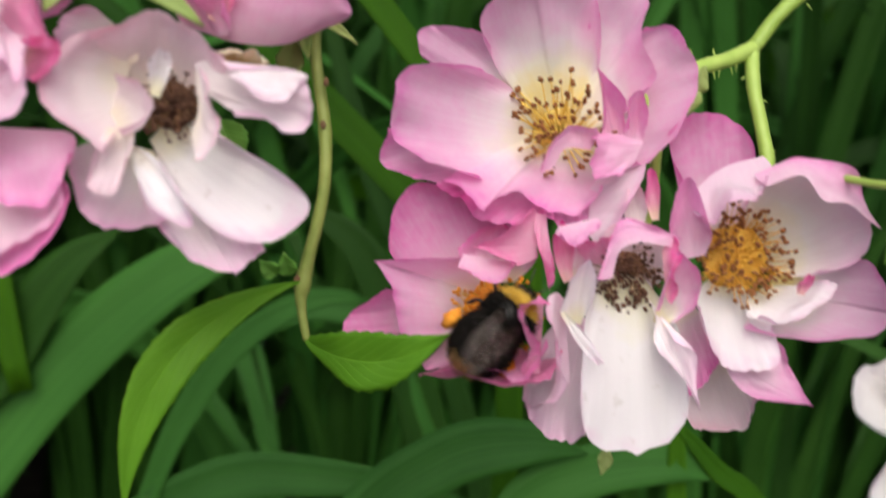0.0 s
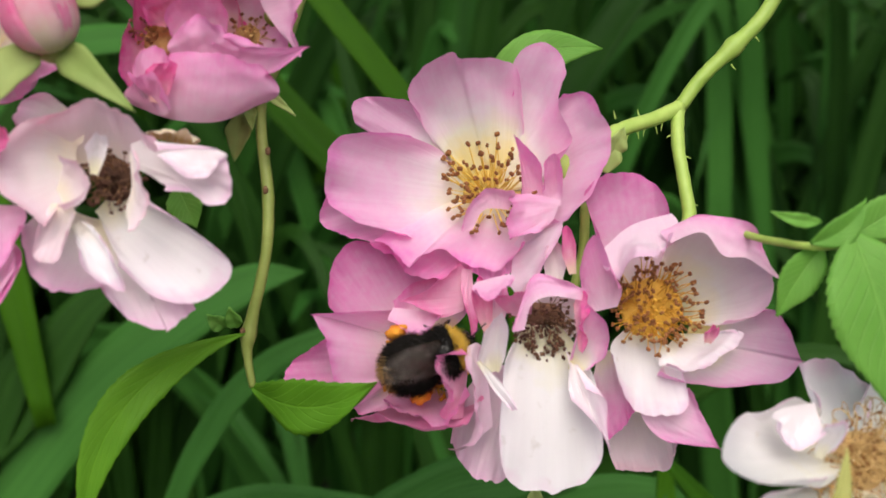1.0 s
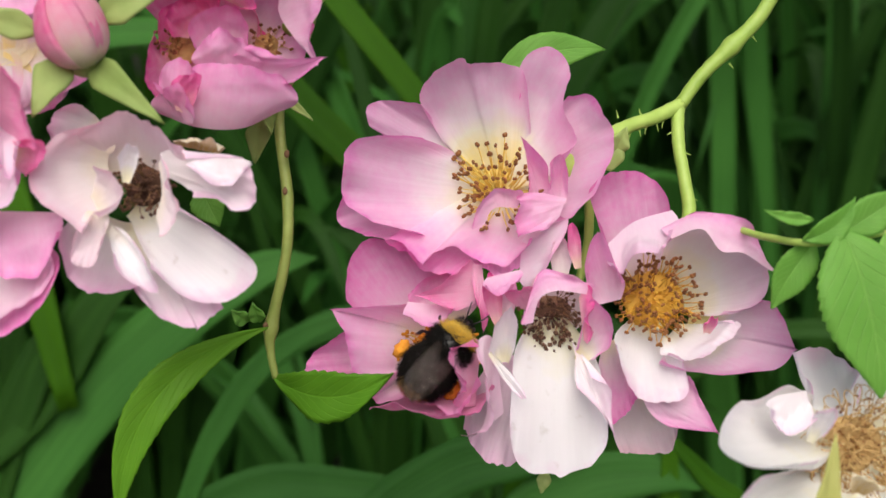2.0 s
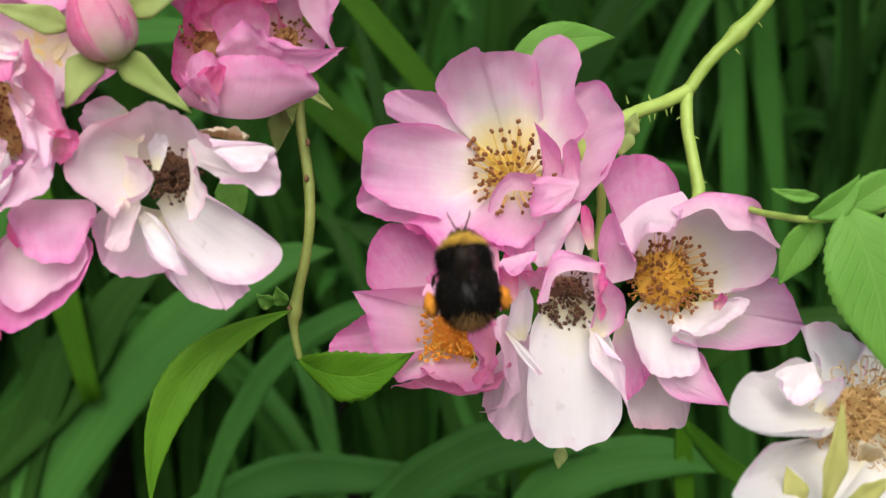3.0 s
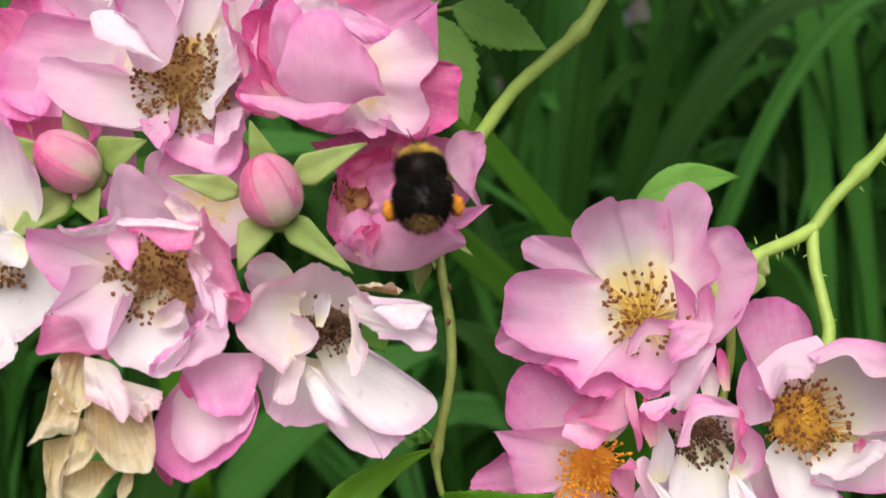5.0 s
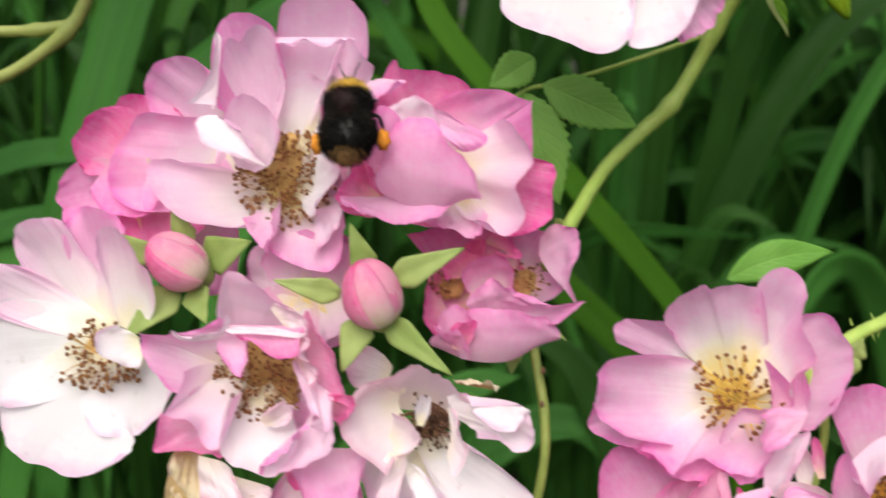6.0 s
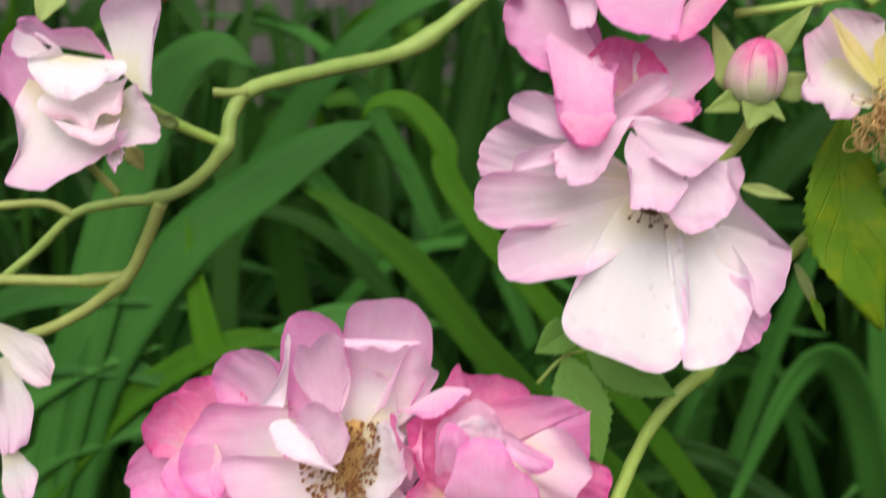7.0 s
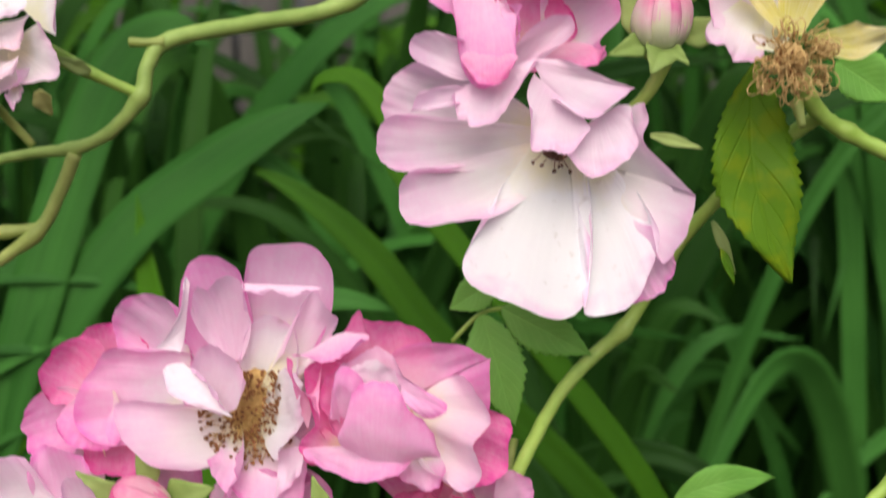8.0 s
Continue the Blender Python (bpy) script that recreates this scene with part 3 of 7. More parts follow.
def bud_head(parent, centre, wide, tall, aim, turn=0.0, mats=None, top=0.97, count=4):
    """Overlapping furled petals round a pointed bud. aim: degrees by which its point leans sideways and forward."""
    lean, fore = radians(aim[0]), radians(aim[1])
    axis = np.array([math.sin(lean), -math.sin(fore), math.cos(lean) * math.cos(fore)])
    axis = unit(axis)
    e1 = unit(np.cross(axis, (0, -1, 0.01)))
    e2 = np.cross(axis, e1)
    wide, tall = wide * 0.9, tall * 0.88
    mats = mats or (BUD_PALE, BUD)
    for q in range(count):
        n, k = 16, 19
        grid = np.zeros((n, k, 3))
        for i in range(n):
            la = math.pi * (0.02 + (top - 0.02 - 0.05 * (q % 3) * (top < 0.9)) * i / (n - 1))
            for j in range(k):
                wrap = j / (k - 1)
                lo = q * 1.75 + turn + (wrap - 0.5) * 3.6 + 0.6 * (1 - i / (n - 1))
                out = 0.91 + 0.022 * q + 0.075 * wrap * (0.7 + 0.5 * noise.noise((i * 0.25, 3.0, q))) + 0.02 * noise.noise((i * 0.3, j * 0.3, q))
                rr = math.sin(la) ** 0.9 * out * (1 - 0.12 * i / (n - 1))
                z = -math.cos(la) * (1.1 if la > math.pi / 2 else 1.0)
                grid[i, j] = np.array(centre) + (e1 * math.cos(lo) + e2 * math.sin(lo)) * wide * rr + axis * tall * z * (0.96 + 0.06 * wrap)
        skin("petal", grid, 0.2, mats[min(q * len(mats) // count, len(mats) - 1)], parent)
    if top > 0.9:
        ball(np.array(centre) - axis * tall * 0.72 + np.array([0, wide * 0.45, 0]), (wide * 0.5, wide * 0.5, wide * 0.5), SEPAL, parent, "calyx", lump=0.1)


STAMEN_MESHES = {}


def stamen_mesh(style, variant):
    """A bent filament with a two-lobed anther, along +z, about 1 mm long before scaling."""
    if (style, variant) in STAMEN_MESHES:
        return STAMEN_MESHES[style, variant]
    fil, anther = {"fresh": (GOLD, BROWN), "amber": (GOLD, AMBER), "dark": (UMBER_PALE, UMBER), "dry": (STRAW, BROWN), "aged": (STRAW, RUSSET), "ripe": (OCHRE, BROWN)}[style]
    r = random.Random(variant * 7 + len(style))
    length = {"fresh": 6.0, "ripe": 5.4, "amber": 4.6, "dark": 4.2, "dry": 3.2, "aged": 4.0}[style] * r.uniform(0.6, 1.15)
    wild = {"fresh": 1.0, "ripe": 1.7, "amber": 1.1, "dark": 1.5, "dry": 1.0, "aged": 1.5}[style]
    lean, lean2 = r.uniform(-1, 1) * wild, r.uniform(-1, 1) * wild
    line = [(0, 0, 0), (lean * 0.3, lean2 * 0.2, length * 0.4), (lean * 0.8, lean2 * 0.7, length * 0.75), (lean, lean2, length)]
    if style == "dry":
        # the withered filament coils over at its end
        ang, coil = r.uniform(0, 6.28), r.uniform(1.5, 2.4)
        c, q = math.cos(ang), math.sin(ang)
        line = [(0, 0, 0), (0.5 * c, 0.5 * q, length * 0.5), (1.0 * c, 1.0 * q, length)]
        for turn in np.linspace(0.6, r.uniform(4.0, 7.0), 8):
            away = 1.0 + coil * (1 - math.cos(turn)) * 0.8
            line.append((away * c - 0.35 * turn * q * 0.5, away * q + 0.35 * turn * c * 0.5, length + coil * math.sin(turn)))
        lean, lean2, length = line[-1]
    verts, faces = tube(line, (0.17, 0.15, 0.13) if style == "dry" else (0.15, 0.11, 0.09), 5, 3)
    verts, slots = list(verts), [0] * len(faces)
    for side in (-1, 1):
        c = np.array([lean + side * 0.2, lean2, length + 0.15])
        o = len(verts)
        size = {"amber": 0.62, "dry": 0.3}.get(style, 0.56)
        for i in range(5):
            la = math.pi * i / 4
            for j in range(6):
                lo = math.pi * 2 * j / 6
                verts.append(c + np.array([(0.2 if style == "dry" else 0.33) * math.sin(la) * math.cos(lo), 0.38 * math.sin(la) * math.sin(lo), size * 0.85 * math.cos(la)]))
        for i in range(4):
            for j in range(6):
                k = (j + 1) % 6
                faces.append((o + i * 6 + j, o + (i + 1) * 6 + j, o + (i + 1) * 6 + k, o + i * 6 + k))
                slots.append(1)
    mesh = bpy.data.meshes.new("stamen")
    mesh.from_pydata((np.array(verts) * MM).tolist(), [], faces)
    mesh.materials.append(fil)
    mesh.materials.append(anther)
    mesh.polygons.foreach_set("material_index", slots)
    mesh.shade_smooth()
    STAMEN_MESHES[style, variant] = mesh
    return mesh


def stamens(flower, style, centre, axis, count, spread, radius, seed, scale=1.0):
    """A ring of stamens round a disc; axis is the way the flower faces, spread the half angle of the brush in degrees."""
    r = random.Random(seed)
    axis = unit(np.array(axis, float))
    e1 = unit(np.cross(axis, (0.2, 0.1, 1.0)))
    e2 = np.cross(axis, e1)
    for q in range(count):
        ang = r.uniform(0, 2 * math.pi)
        out = math.sqrt(r.uniform(0.02, 1.0))
        foot = np.array(centre) + (e1 * math.cos(ang) + e2 * math.sin(ang)) * radius * out
        tilt = radians(spread) * out * r.uniform(0.6, 1.15)
        way = axis * math.cos(tilt) + (e1 * math.cos(ang) + e2 * math.sin(ang)) * math.sin(tilt)
        ob = new("stamen", stamen_mesh(style, r.randrange(6)))
        ob.parent = flower
        k = scale * r.uniform(0.8, 1.12)
        ob.matrix_basis = Matrix.LocRotScale(Vector(foot) * MM, Vector(way).to_track_quat("Z", "Y") @ Euler((0, 0, r.uniform(0, 6.3))).to_quaternion(), (k, k, k))
    tone = {"amber": AMBER, "dark": UMBER, "dry": STRAW, "aged": HEART, "ripe": OCHRE}.get(style, DISC)
    wide = radius * {"dry": 0.55, "aged": 0.95, "dark": 0.75}.get(style, 0.8) + 0.8
    ball(np.array(centre) - axis * 1.8, (wide, 0.9, wide), tone, flower, "receptacle", lump=0.3, seed=seed)
    # a knot of short styles in the middle
    for q in range(9):
        ang, out = q * 2.4, radius * 0.09 * math.sqrt(q)
        foot = np.array(centre) - axis * 1.6 + (e1 * math.cos(ang) + e2 * math.sin(ang)) * out
        solid("style", *tube([foot, foot + axis * r.uniform(1.4, 2.2), foot + axis * r.uniform(2.4, 3.4) + (e1 * math.cos(ang) + e2 * math.sin(ang)) * 0.5], (0.2, 0.16, 0.3), 5, 2), [tone], flower)


def blade(parent, points, width, mat, fold=22, twist=0, name="leaf", tipped=True, sway=0.0):
    """A long strap leaf: a keeled ribbon through the points, tapered to its tip."""
    line = smooth_line(points, 7)
    n, k = len(line), 5
    tang = np.gradient(line, axis=0)
    grid = np.zeros((n, k, 3))
    for i in range(n):
        s = i / (n - 1)
        t = unit(tang[i])
        nor = np.array([0.0, -1.0, 0.35])
        nor = turned(unit(nor - t * np.dot(nor, t)), t, radians(twist) * (1 + sway * (s - 0.5)))
        sa = np.cross(t, nor)
        taper = min(1.0, 0.55 + s * 1.6) * (max(0.02, 1 - max(0.0, (s - 0.55) / 0.45) ** 1.8) if tipped else 1.0)
        h = width / 2 * taper
        for j in range(k):
            v = (j - 2) / 2
            grid[i, j] = line[i] + sa * h * v * math.cos(radians(fold)) + nor * h * (abs(v) * math.sin(radians(fold)) + 0.04 * math.sin(9 * s + v))
    return skin(name, grid, 0.5, mat, parent)


# ---- roses, stems and leaves ----
# the open pink rose at the top of the spray
rose = thing("rose", (-3.4, -1.0, -11.2), "open pink rose with a creamy heart and golden stamens", "rose", "roses of the bush")
fan(rose, PINK, (-3.1, 7.0, 4.3), [(-21.8, 4.0, 9.6), (-24.9, 3.0, 11.4), (-24.4, 2.0, 15.0), (-21.1, 3.0, 15.8), (-14.9, 4.0, 15.5), (-11.3, 5.0, 14.0)], seed=1)
fan(rose, PINK, (-4.2, 7.0, -2.5), [(-29.8, 3.0, -1.6), (-30.5, 3.0, -5.1), (-28.7, 2.0, -7.7), (-22.3, 1.0, -10.7), (-16.3, 1.0, -10.7)], seed=2)
fan(rose, MID, (-0.3, 6.0, -4.8), [(-21.8, 1.0, -10.7), (-16.3, 0.0, -14.0), (-12.3, -1.0, -16.5), (-6.6, -1.0, -16.4), (-1.5, 0.0, -13.9)], seed=3)
fan(rose, FOLD, (0.8, 6.0, -4.8), [(-3.8, -1.0, -14.4), (-0.7, -2.0, -17.2), (3.2, -2.0, -16.0), (5.5, -1.0, -13.1)], seed=4)
fan(rose, PINK, (0.2, 6.0, 4.2), [(-12.8, 2.0, 12.6), (-15.2, 0.0, 16.1), (-13.3, -1.0, 20.3), (-7.7, -2.0, 24.2), (-6.2, -2.0, 22.8), (0.2, -1.0, 22.5), (4.5, 0.0, 21.3), (5.7, 2.0, 13.4)], seed=5)
fan(rose, PINK, (1.6, 6.0, 2.6), [(4.4, 3.0, 17.3), (4.0, 1.0, 23.4), (7.8, 0.0, 25.9), (11.9, 0.0, 24.7), (13.2, -1.0, 21.1), (11.9, -2.0, 17.9), (11.7, -2.0, 14.1), (13.9, -3.0, 10.8), (14.2, -3.0, 7.5), (11.5, 0.0, 4.8)], seed=6)
fan(rose, PINK, (4.2, 6.0, 0.3), [(13.1, 0.0, 16.9), (17.4, -2.0, 16.7), (20.5, -4.0, 11.3), (20.2, -5.0, 6.4), (18.2, -5.0, 0.5), (15.2, -4.0, -4.3), (12.2, -3.0, -6.3), (9.8, -1.0, -4.3)], seed=7)
fan(rose, PINK, (-2.3, 6.0, -1.2), [(-14.8, 1.0, 8.5), (-22.4, -2.0, 8.8), (-27.8, -3.0, 7.1), (-29.6, -4.0, 1.6), (-27.7, -4.0, -3.6), (-22.4, -4.0, -7.5), (-14.9, -3.0, -9.2)], seed=8)
fan(rose, PINK, (0.1, 5.0, -3.1), [(-20.7, -2.0, -10.5), (-17.3, -4.0, -12.0), (-14.4, -5.0, -15.0), (-14.4, -5.0, -15.0), (-12.3, -5.0, -13.1), (-8.0, -4.0, -11.8), (-3.2, -5.0, -13.0), (0.5, -5.0, -14.4), (4.2, -4.0, -12.5), (5.8, -2.0, -9.8)], seed=9)
fan(rose, FOLD_PALE, [(4.5, 0.0, -10.4), (3.7, -2.0, -17.9)], [(8.2, -4.0, -7.6), (12.5, -4.0, -6.2), (12.5, -4.0, -6.2), (12.0, -4.0, -9.2), (9.4, -4.0, -14.6), (6.9, -3.0, -19.2)], seed=10)
fan(rose, FOLD, [(9.8, -1.0, -3.2), (6.5, -1.0, -3.2)], [(8.9, -4.0, 0.4), (7.8, -6.0, 4.3), (3.6, -7.0, 8.0), (3.6, -7.0, 8.0), (4.5, -6.0, 3.5), (5.4, -4.0, -0.7)], seed=11)
fan(rose, FOLD, [(12.8, -1.0, -3.5), (9.8, -1.0, -3.5)], [(12.2, -5.0, 0.4), (11.7, -5.0, 4.5), (10.2, -6.0, 5.4), (9.0, -6.0, 3.9), (8.9, -5.0, -0.1)], seed=12)
fan(rose, FOLD, [(12.4, -3.0, -2.5), (11.1, -3.0, -6.0)], [(3.4, -7.0, -1.7), (2.1, -8.0, -5.1), (2.3, -8.0, -9.7), (2.3, -8.0, -9.7), (6.1, -7.0, -8.7)], crumple=0.9, seed=13)
fan(rose, FOLD, [(-3.4, -6.0, -7.8), (-1.5, -6.0, -4.6), (2.9, -5.0, -4.5)], [(-5.1, -7.0, -8.0), (-4.9, -8.0, -4.7), (-2.0, -8.0, -1.1), (3.0, -7.0, -1.0)], seed=14)
stamens(rose, "fresh", (-0.1, 5.0, -0.8), (-0.32, -1, 0.36), 105, 62, 4.8, 11, 1)

# the pink rose that the bee visits
rose = thing("rose", (-14.3, -1.0, -42.3), "pink rose with orange stamens, half hidden under another", "rose", "roses of the bush")
fan(rose, MID, (-3.3, 7.0, 3.7), [(-16.0, 4.0, 7.1), (-18.1, 4.0, 9.6), (-17.3, 3.0, 15.8), (-14.0, 3.0, 20.7), (-7.8, 3.0, 19.6), (-1.6, 4.0, 17.0), (2.0, 4.0, 13.9)], seed=1)
fan(rose, MID, (-8.4, 6.0, -1.9), [(-18.4, 2.0, 2.8), (-22.6, 2.0, -0.1), (-25.0, 1.0, -2.9), (-24.3, 1.0, -5.3), (-17.2, 1.0, -5.5)], seed=2)
fan(rose, PINK, (-1.0, 6.0, 0.4), [(-5.9, -1.0, 8.7), (-12.6, -3.0, 8.2), (-19.9, -3.0, 7.3), (-19.9, -3.0, 7.3), (-18.5, -4.0, 4.2), (-16.9, -4.0, -0.8), (-15.6, -3.0, -4.8), (-10.5, -1.0, -5.2)], seed=3)
fan(rose, MID, (1.9, 6.0, 4.9), [(-6.1, 4.0, 9.6), (-1.6, 4.0, 14.1), (4.0, 4.0, 14.1), (7.4, 4.0, 9.6)], seed=4)
fan(rose, FOLD_MID, [(-5.5, 4.0, -8.4), (6.3, 4.0, -8.3)], [(-13.5, -6.0, -9.1), (-8.1, -10.0, -9.2), (-2.9, -14.0, -9.8), (1.1, -15.0, -10.5), (5.3, -14.0, -9.0), (8.4, -10.0, -4.5)], seed=5)
fan(rose, FOLD, [(-5.0, 5.0, -4.6), (4.1, 5.0, -6.8)], [(-7.3, -5.0, -7.4), (-3.9, -10.0, -8.5), (0.2, -12.0, -8.9), (4.3, -12.0, -7.0), (6.3, -10.0, -3.5)], seed=6)
fan(rose, PINK, (-4.4, 4.0, -5.0), [(-8.8, -1.0, -4.8), (-13.4, -3.0, -9.1), (-13.4, -3.0, -9.1), (-8.2, -4.0, -9.2), (-5.0, -2.0, -8.5)], seed=7)
stamens(rose, "amber", (0.1, 4.0, -1.8), (-0.05, -1, -0.05), 150, 38, 5.8, 12, 0.85)
fan(rose, FOLD, [(-6.1, -2.0, 9.0), (1.8, -1.0, 8.0)], [(-6.3, -5.0, 6.0), (-4.1, -6.0, 5.0), (-1.5, -6.0, 4.4), (0.9, -6.0, 6.0), (1.9, -4.0, 7.6)], seed=8)
fan(rose, FOLD_MID, [(6.6, -0.0, 8.6), (6.6, 0.0, 16.0)], [(1.7, -5.0, 7.9), (-4.0, -6.0, 10.3), (-4.0, -6.0, 10.3), (-0.7, -5.0, 12.4), (4.8, -3.0, 16.1)], seed=9)
fan(rose, FOLD_MID, [(7.8, -1.0, 16.0), (6.0, -1.0, 16.0)], [(8.9, -4.0, 7.0), (8.0, -5.0, 4.2), (8.0, -5.0, 4.2), (6.7, -4.0, 8.6)], seed=10)
fan(rose, FOLD_MID, [(7.6, -2.0, 1.4), (6.3, -6.0, -9.9)], [(5.4, -12.0, 2.1), (1.3, -16.0, 0.8), (1.5, -17.0, -1.6), (3.3, -17.0, -3.9), (2.2, -15.0, -7.1)], seed=11)

# the spent rose with one long white petal
rose = thing("rose", (5.3, -9.0, -36.2), "fading white rose with a dark spent heart, drooping", "rose", "roses of the bush")
fan(rose, FOLD_PALE, [(-8.6, 7.0, -7.2), (-2.5, 7.0, -7.2)], [(-15.2, 6.0, -21.2), (-11.6, 5.0, -26.1), (-7.6, 5.0, -27.7), (-4.1, 6.0, -27.3)], seed=1)
fan(rose, SPOILT, (0.7, 4.0, -2.0), [(-6.6, -0.0, -11.6), (-7.4, -1.0, -18.9), (-6.1, -2.0, -25.0), (-2.9, -2.0, -27.7), (0.4, -2.0, -27.6), (1.9, -2.0, -28.3), (3.6, -2.0, -27.2), (8.3, -1.0, -25.9), (10.7, -1.0, -21.3), (10.1, -0.0, -14.9)], bulge=0.05, ruffle=0.4, seed=2)
fan(rose, FOLD_PALE, [(-9.9, 1.0, -3.8), (-7.9, 3.0, -17.5)], [(-12.8, -2.0, -5.3), (-12.4, -3.0, -8.6), (-11.6, -4.0, -15.2), (-13.2, -3.0, -19.5), (-15.4, 0.0, -21.1)], seed=3)
fan(rose, PALE, (1.3, 7.0, -2.8), [(-3.9, 4.0, -0.3), (-3.8, 3.0, 4.0), (-1.4, 3.0, 8.1), (3.4, 3.0, 8.6), (7.7, 3.0, 6.2), (9.4, 5.0, 0.7)], seed=4)
stamens(rose, "dark", (1.1, 4.0, 0.2), (0, -1, -0.2), 120, 42, 4.2, 13, 0.85)
fan(rose, SNOW, (-8.3, -1.0, -6.9), [(-11.6, -4.0, -4.8), (-10.5, -5.0, -0.2), (-7.8, -6.0, 3.0), (-7.8, -6.0, 3.0), (-6.7, -6.0, 0.7), (-7.0, -5.0, -3.4)], seed=5)
petal(rose, SNOW, (-11.4, -4.0, -5.4), (-5.1, -5.0, -13.4), 1.8, seed=4, cup=70)
fan(rose, LIP, [(4.0, -0.0, -3.4), (4.5, -2.0, -6.3)], [(7.0, -4.0, -10.0), (10.2, -5.0, -11.5), (10.4, -5.0, -15.6), (11.2, -5.0, -20.1), (11.2, -5.0, -20.1), (9.2, -5.0, -16.6), (6.0, -5.0, -13.2), (4.4, -4.0, -11.6)], seed=7)
fan(rose, FOLD, [(-3.8, -5.0, 0.1), (-2.7, -5.0, 4.3), (0.6, -5.0, 5.8), (6.0, -4.0, 5.1)], [(-5.1, -3.0, 0.7), (-3.9, -3.0, 5.4), (-2.0, -3.0, 9.4), (1.8, -4.0, 8.7), (6.3, -4.0, 6.7)], seed=8)
fan(rose, DEEP, [(4.7, -3.0, 4.4), (5.7, -3.0, -3.1)], [(6.0, -5.0, 6.7), (6.5, -6.0, 2.6), (6.0, -5.0, -2.5)], seed=9)
fan(rose, PINK, (5.7, -1.0, -6.4), [(4.7, -3.0, -5.2), (5.6, -5.0, 0.9), (6.6, -6.0, 4.1), (10.2, -5.0, 1.5), (10.4, -4.0, -3.8), (8.0, -3.0, -6.7)], seed=10)
fan(rose, FOLD, [(-12.0, -3.0, 7.9), (-6.2, -3.0, 9.4)], [(-12.3, -5.0, 6.8), (-10.4, -6.0, 5.3), (-7.3, -6.0, 6.3), (-6.3, -5.0, 8.6)], seed=11)
petal(rose, DEEP, (-9.1, 2.0, -1.0), (-11.5, -2.0, 8.3), 3.5, seed=13, cup=60)
petal(rose, MID, (-7.9, 4.0, -0.9), (-7.5, -0.0, 7.4), 4.2, seed=16, cup=50)
fan(rose, FOLD_MID, [(-5.4, 3.0, 1.9), (-1.6, 3.0, 1.9)], [(-8.7, -1.0, 5.3), (-5.7, -2.0, 6.4), (-3.1, -2.0, 6.4)], seed=14)
petal(rose, DEEP, (5.8, 4.0, 9.4), (4.2, 2.0, 17.3), 2.8, seed=14, cup=60)
petal(rose, PALE, (3.2, 6.0, 7.1), (2.4, 5.0, 14.8), 4.3, seed=15, cup=60)
fan(rose, MID, (13.5, 9.0, -5.8), [(10.9, 6.0, -17.0), (13.2, 5.0, -19.7), (16.5, 5.0, -17.0), (18.6, 6.0, -13.7)], seed=17)
fan(rose, PALE, [(15.8, 11.0, -12.2), (23.8, 11.0, -13.9)], [(15.1, 9.0, -26.0), (20.5, 9.0, -26.4), (25.7, 9.0, -26.0), (26.9, 9.0, -20.4)], seed=18)

# the pink rose beside the spent one
rose = thing("rose", (25.9, -10.0, -32.4), "pink rose with crinkled rim and many brown anthers", "rose", "roses of the bush")
fan(rose, MID, (-1.9, 9.0, 4.9), [(-9.2, 8.0, 11.5), (-11.5, 7.0, 17.0), (-12.6, 6.0, 20.5), (-9.0, 6.0, 23.6), (-4.6, 6.0, 23.9), (0.2, 6.0, 21.9), (2.6, 6.0, 18.1), (3.2, 7.0, 14.4)], seed=1)
fan(rose, BLUSH, (4.6, 8.0, 1.1), [(1.5, -0.0, 11.1), (2.4, -2.0, 14.5), (5.8, -3.0, 16.3), (11.3, -4.0, 15.1), (15.4, -4.0, 11.2), (18.0, -4.0, 6.6), (17.3, -4.0, 1.3), (14.6, -3.0, -1.5), (10.5, -1.0, -2.3)], seed=2)
fan(rose, PINK, (6.9, 6.0, -6.4), [(16.6, 1.0, -0.0), (19.1, -1.0, 0.6), (21.2, -2.0, -1.4), (24.0, -2.0, -8.6), (24.0, -2.0, -8.6), (19.7, -2.0, -12.0), (12.4, -2.0, -13.2), (6.0, -2.0, -13.0), (-0.2, -1.0, -10.8)], seed=3)
fan(rose, SNOW, (-1.5, 6.0, -4.8), [(-8.4, 1.0, -8.6), (-6.7, -1.0, -14.7), (-2.5, -2.0, -17.7), (1.1, -3.0, -17.9), (4.1, -3.0, -16.0), (3.9, -1.0, -11.5)], seed=4)
fan(rose, FOLD, [(-3.8, 1.0, -16.9), (2.0, -0.0, -18.4), (4.6, 1.0, -15.0)], [(1.3, -2.0, -22.7), (5.6, -2.0, -23.3), (9.6, -2.0, -23.9), (9.6, -2.0, -23.9), (7.5, -1.0, -18.4), (5.0, -0.0, -14.1)], seed=5)
fan(rose, SNOW, (3.5, 4.0, -6.2), [(11.6, -1.0, -3.9), (13.6, -2.0, -4.2), (5.5, -4.0, -10.0), (0.3, -3.0, -9.7)], seed=6)
stamens(rose, "ripe", (-0.2, 5.0, -0.1), (-0.1, -1, 0.1), 190, 46, 6.0, 14, 0.88)
fan(rose, FOLD, [(-11.5, 1.0, -0.8), (-7.5, 1.0, 0.2)], [(-14.1, -1.0, 0.9), (-15.0, -3.0, 7.4), (-13.1, -4.0, 12.4), (-11.4, -5.0, 10.5), (-8.6, -4.0, 3.9)], seed=7)
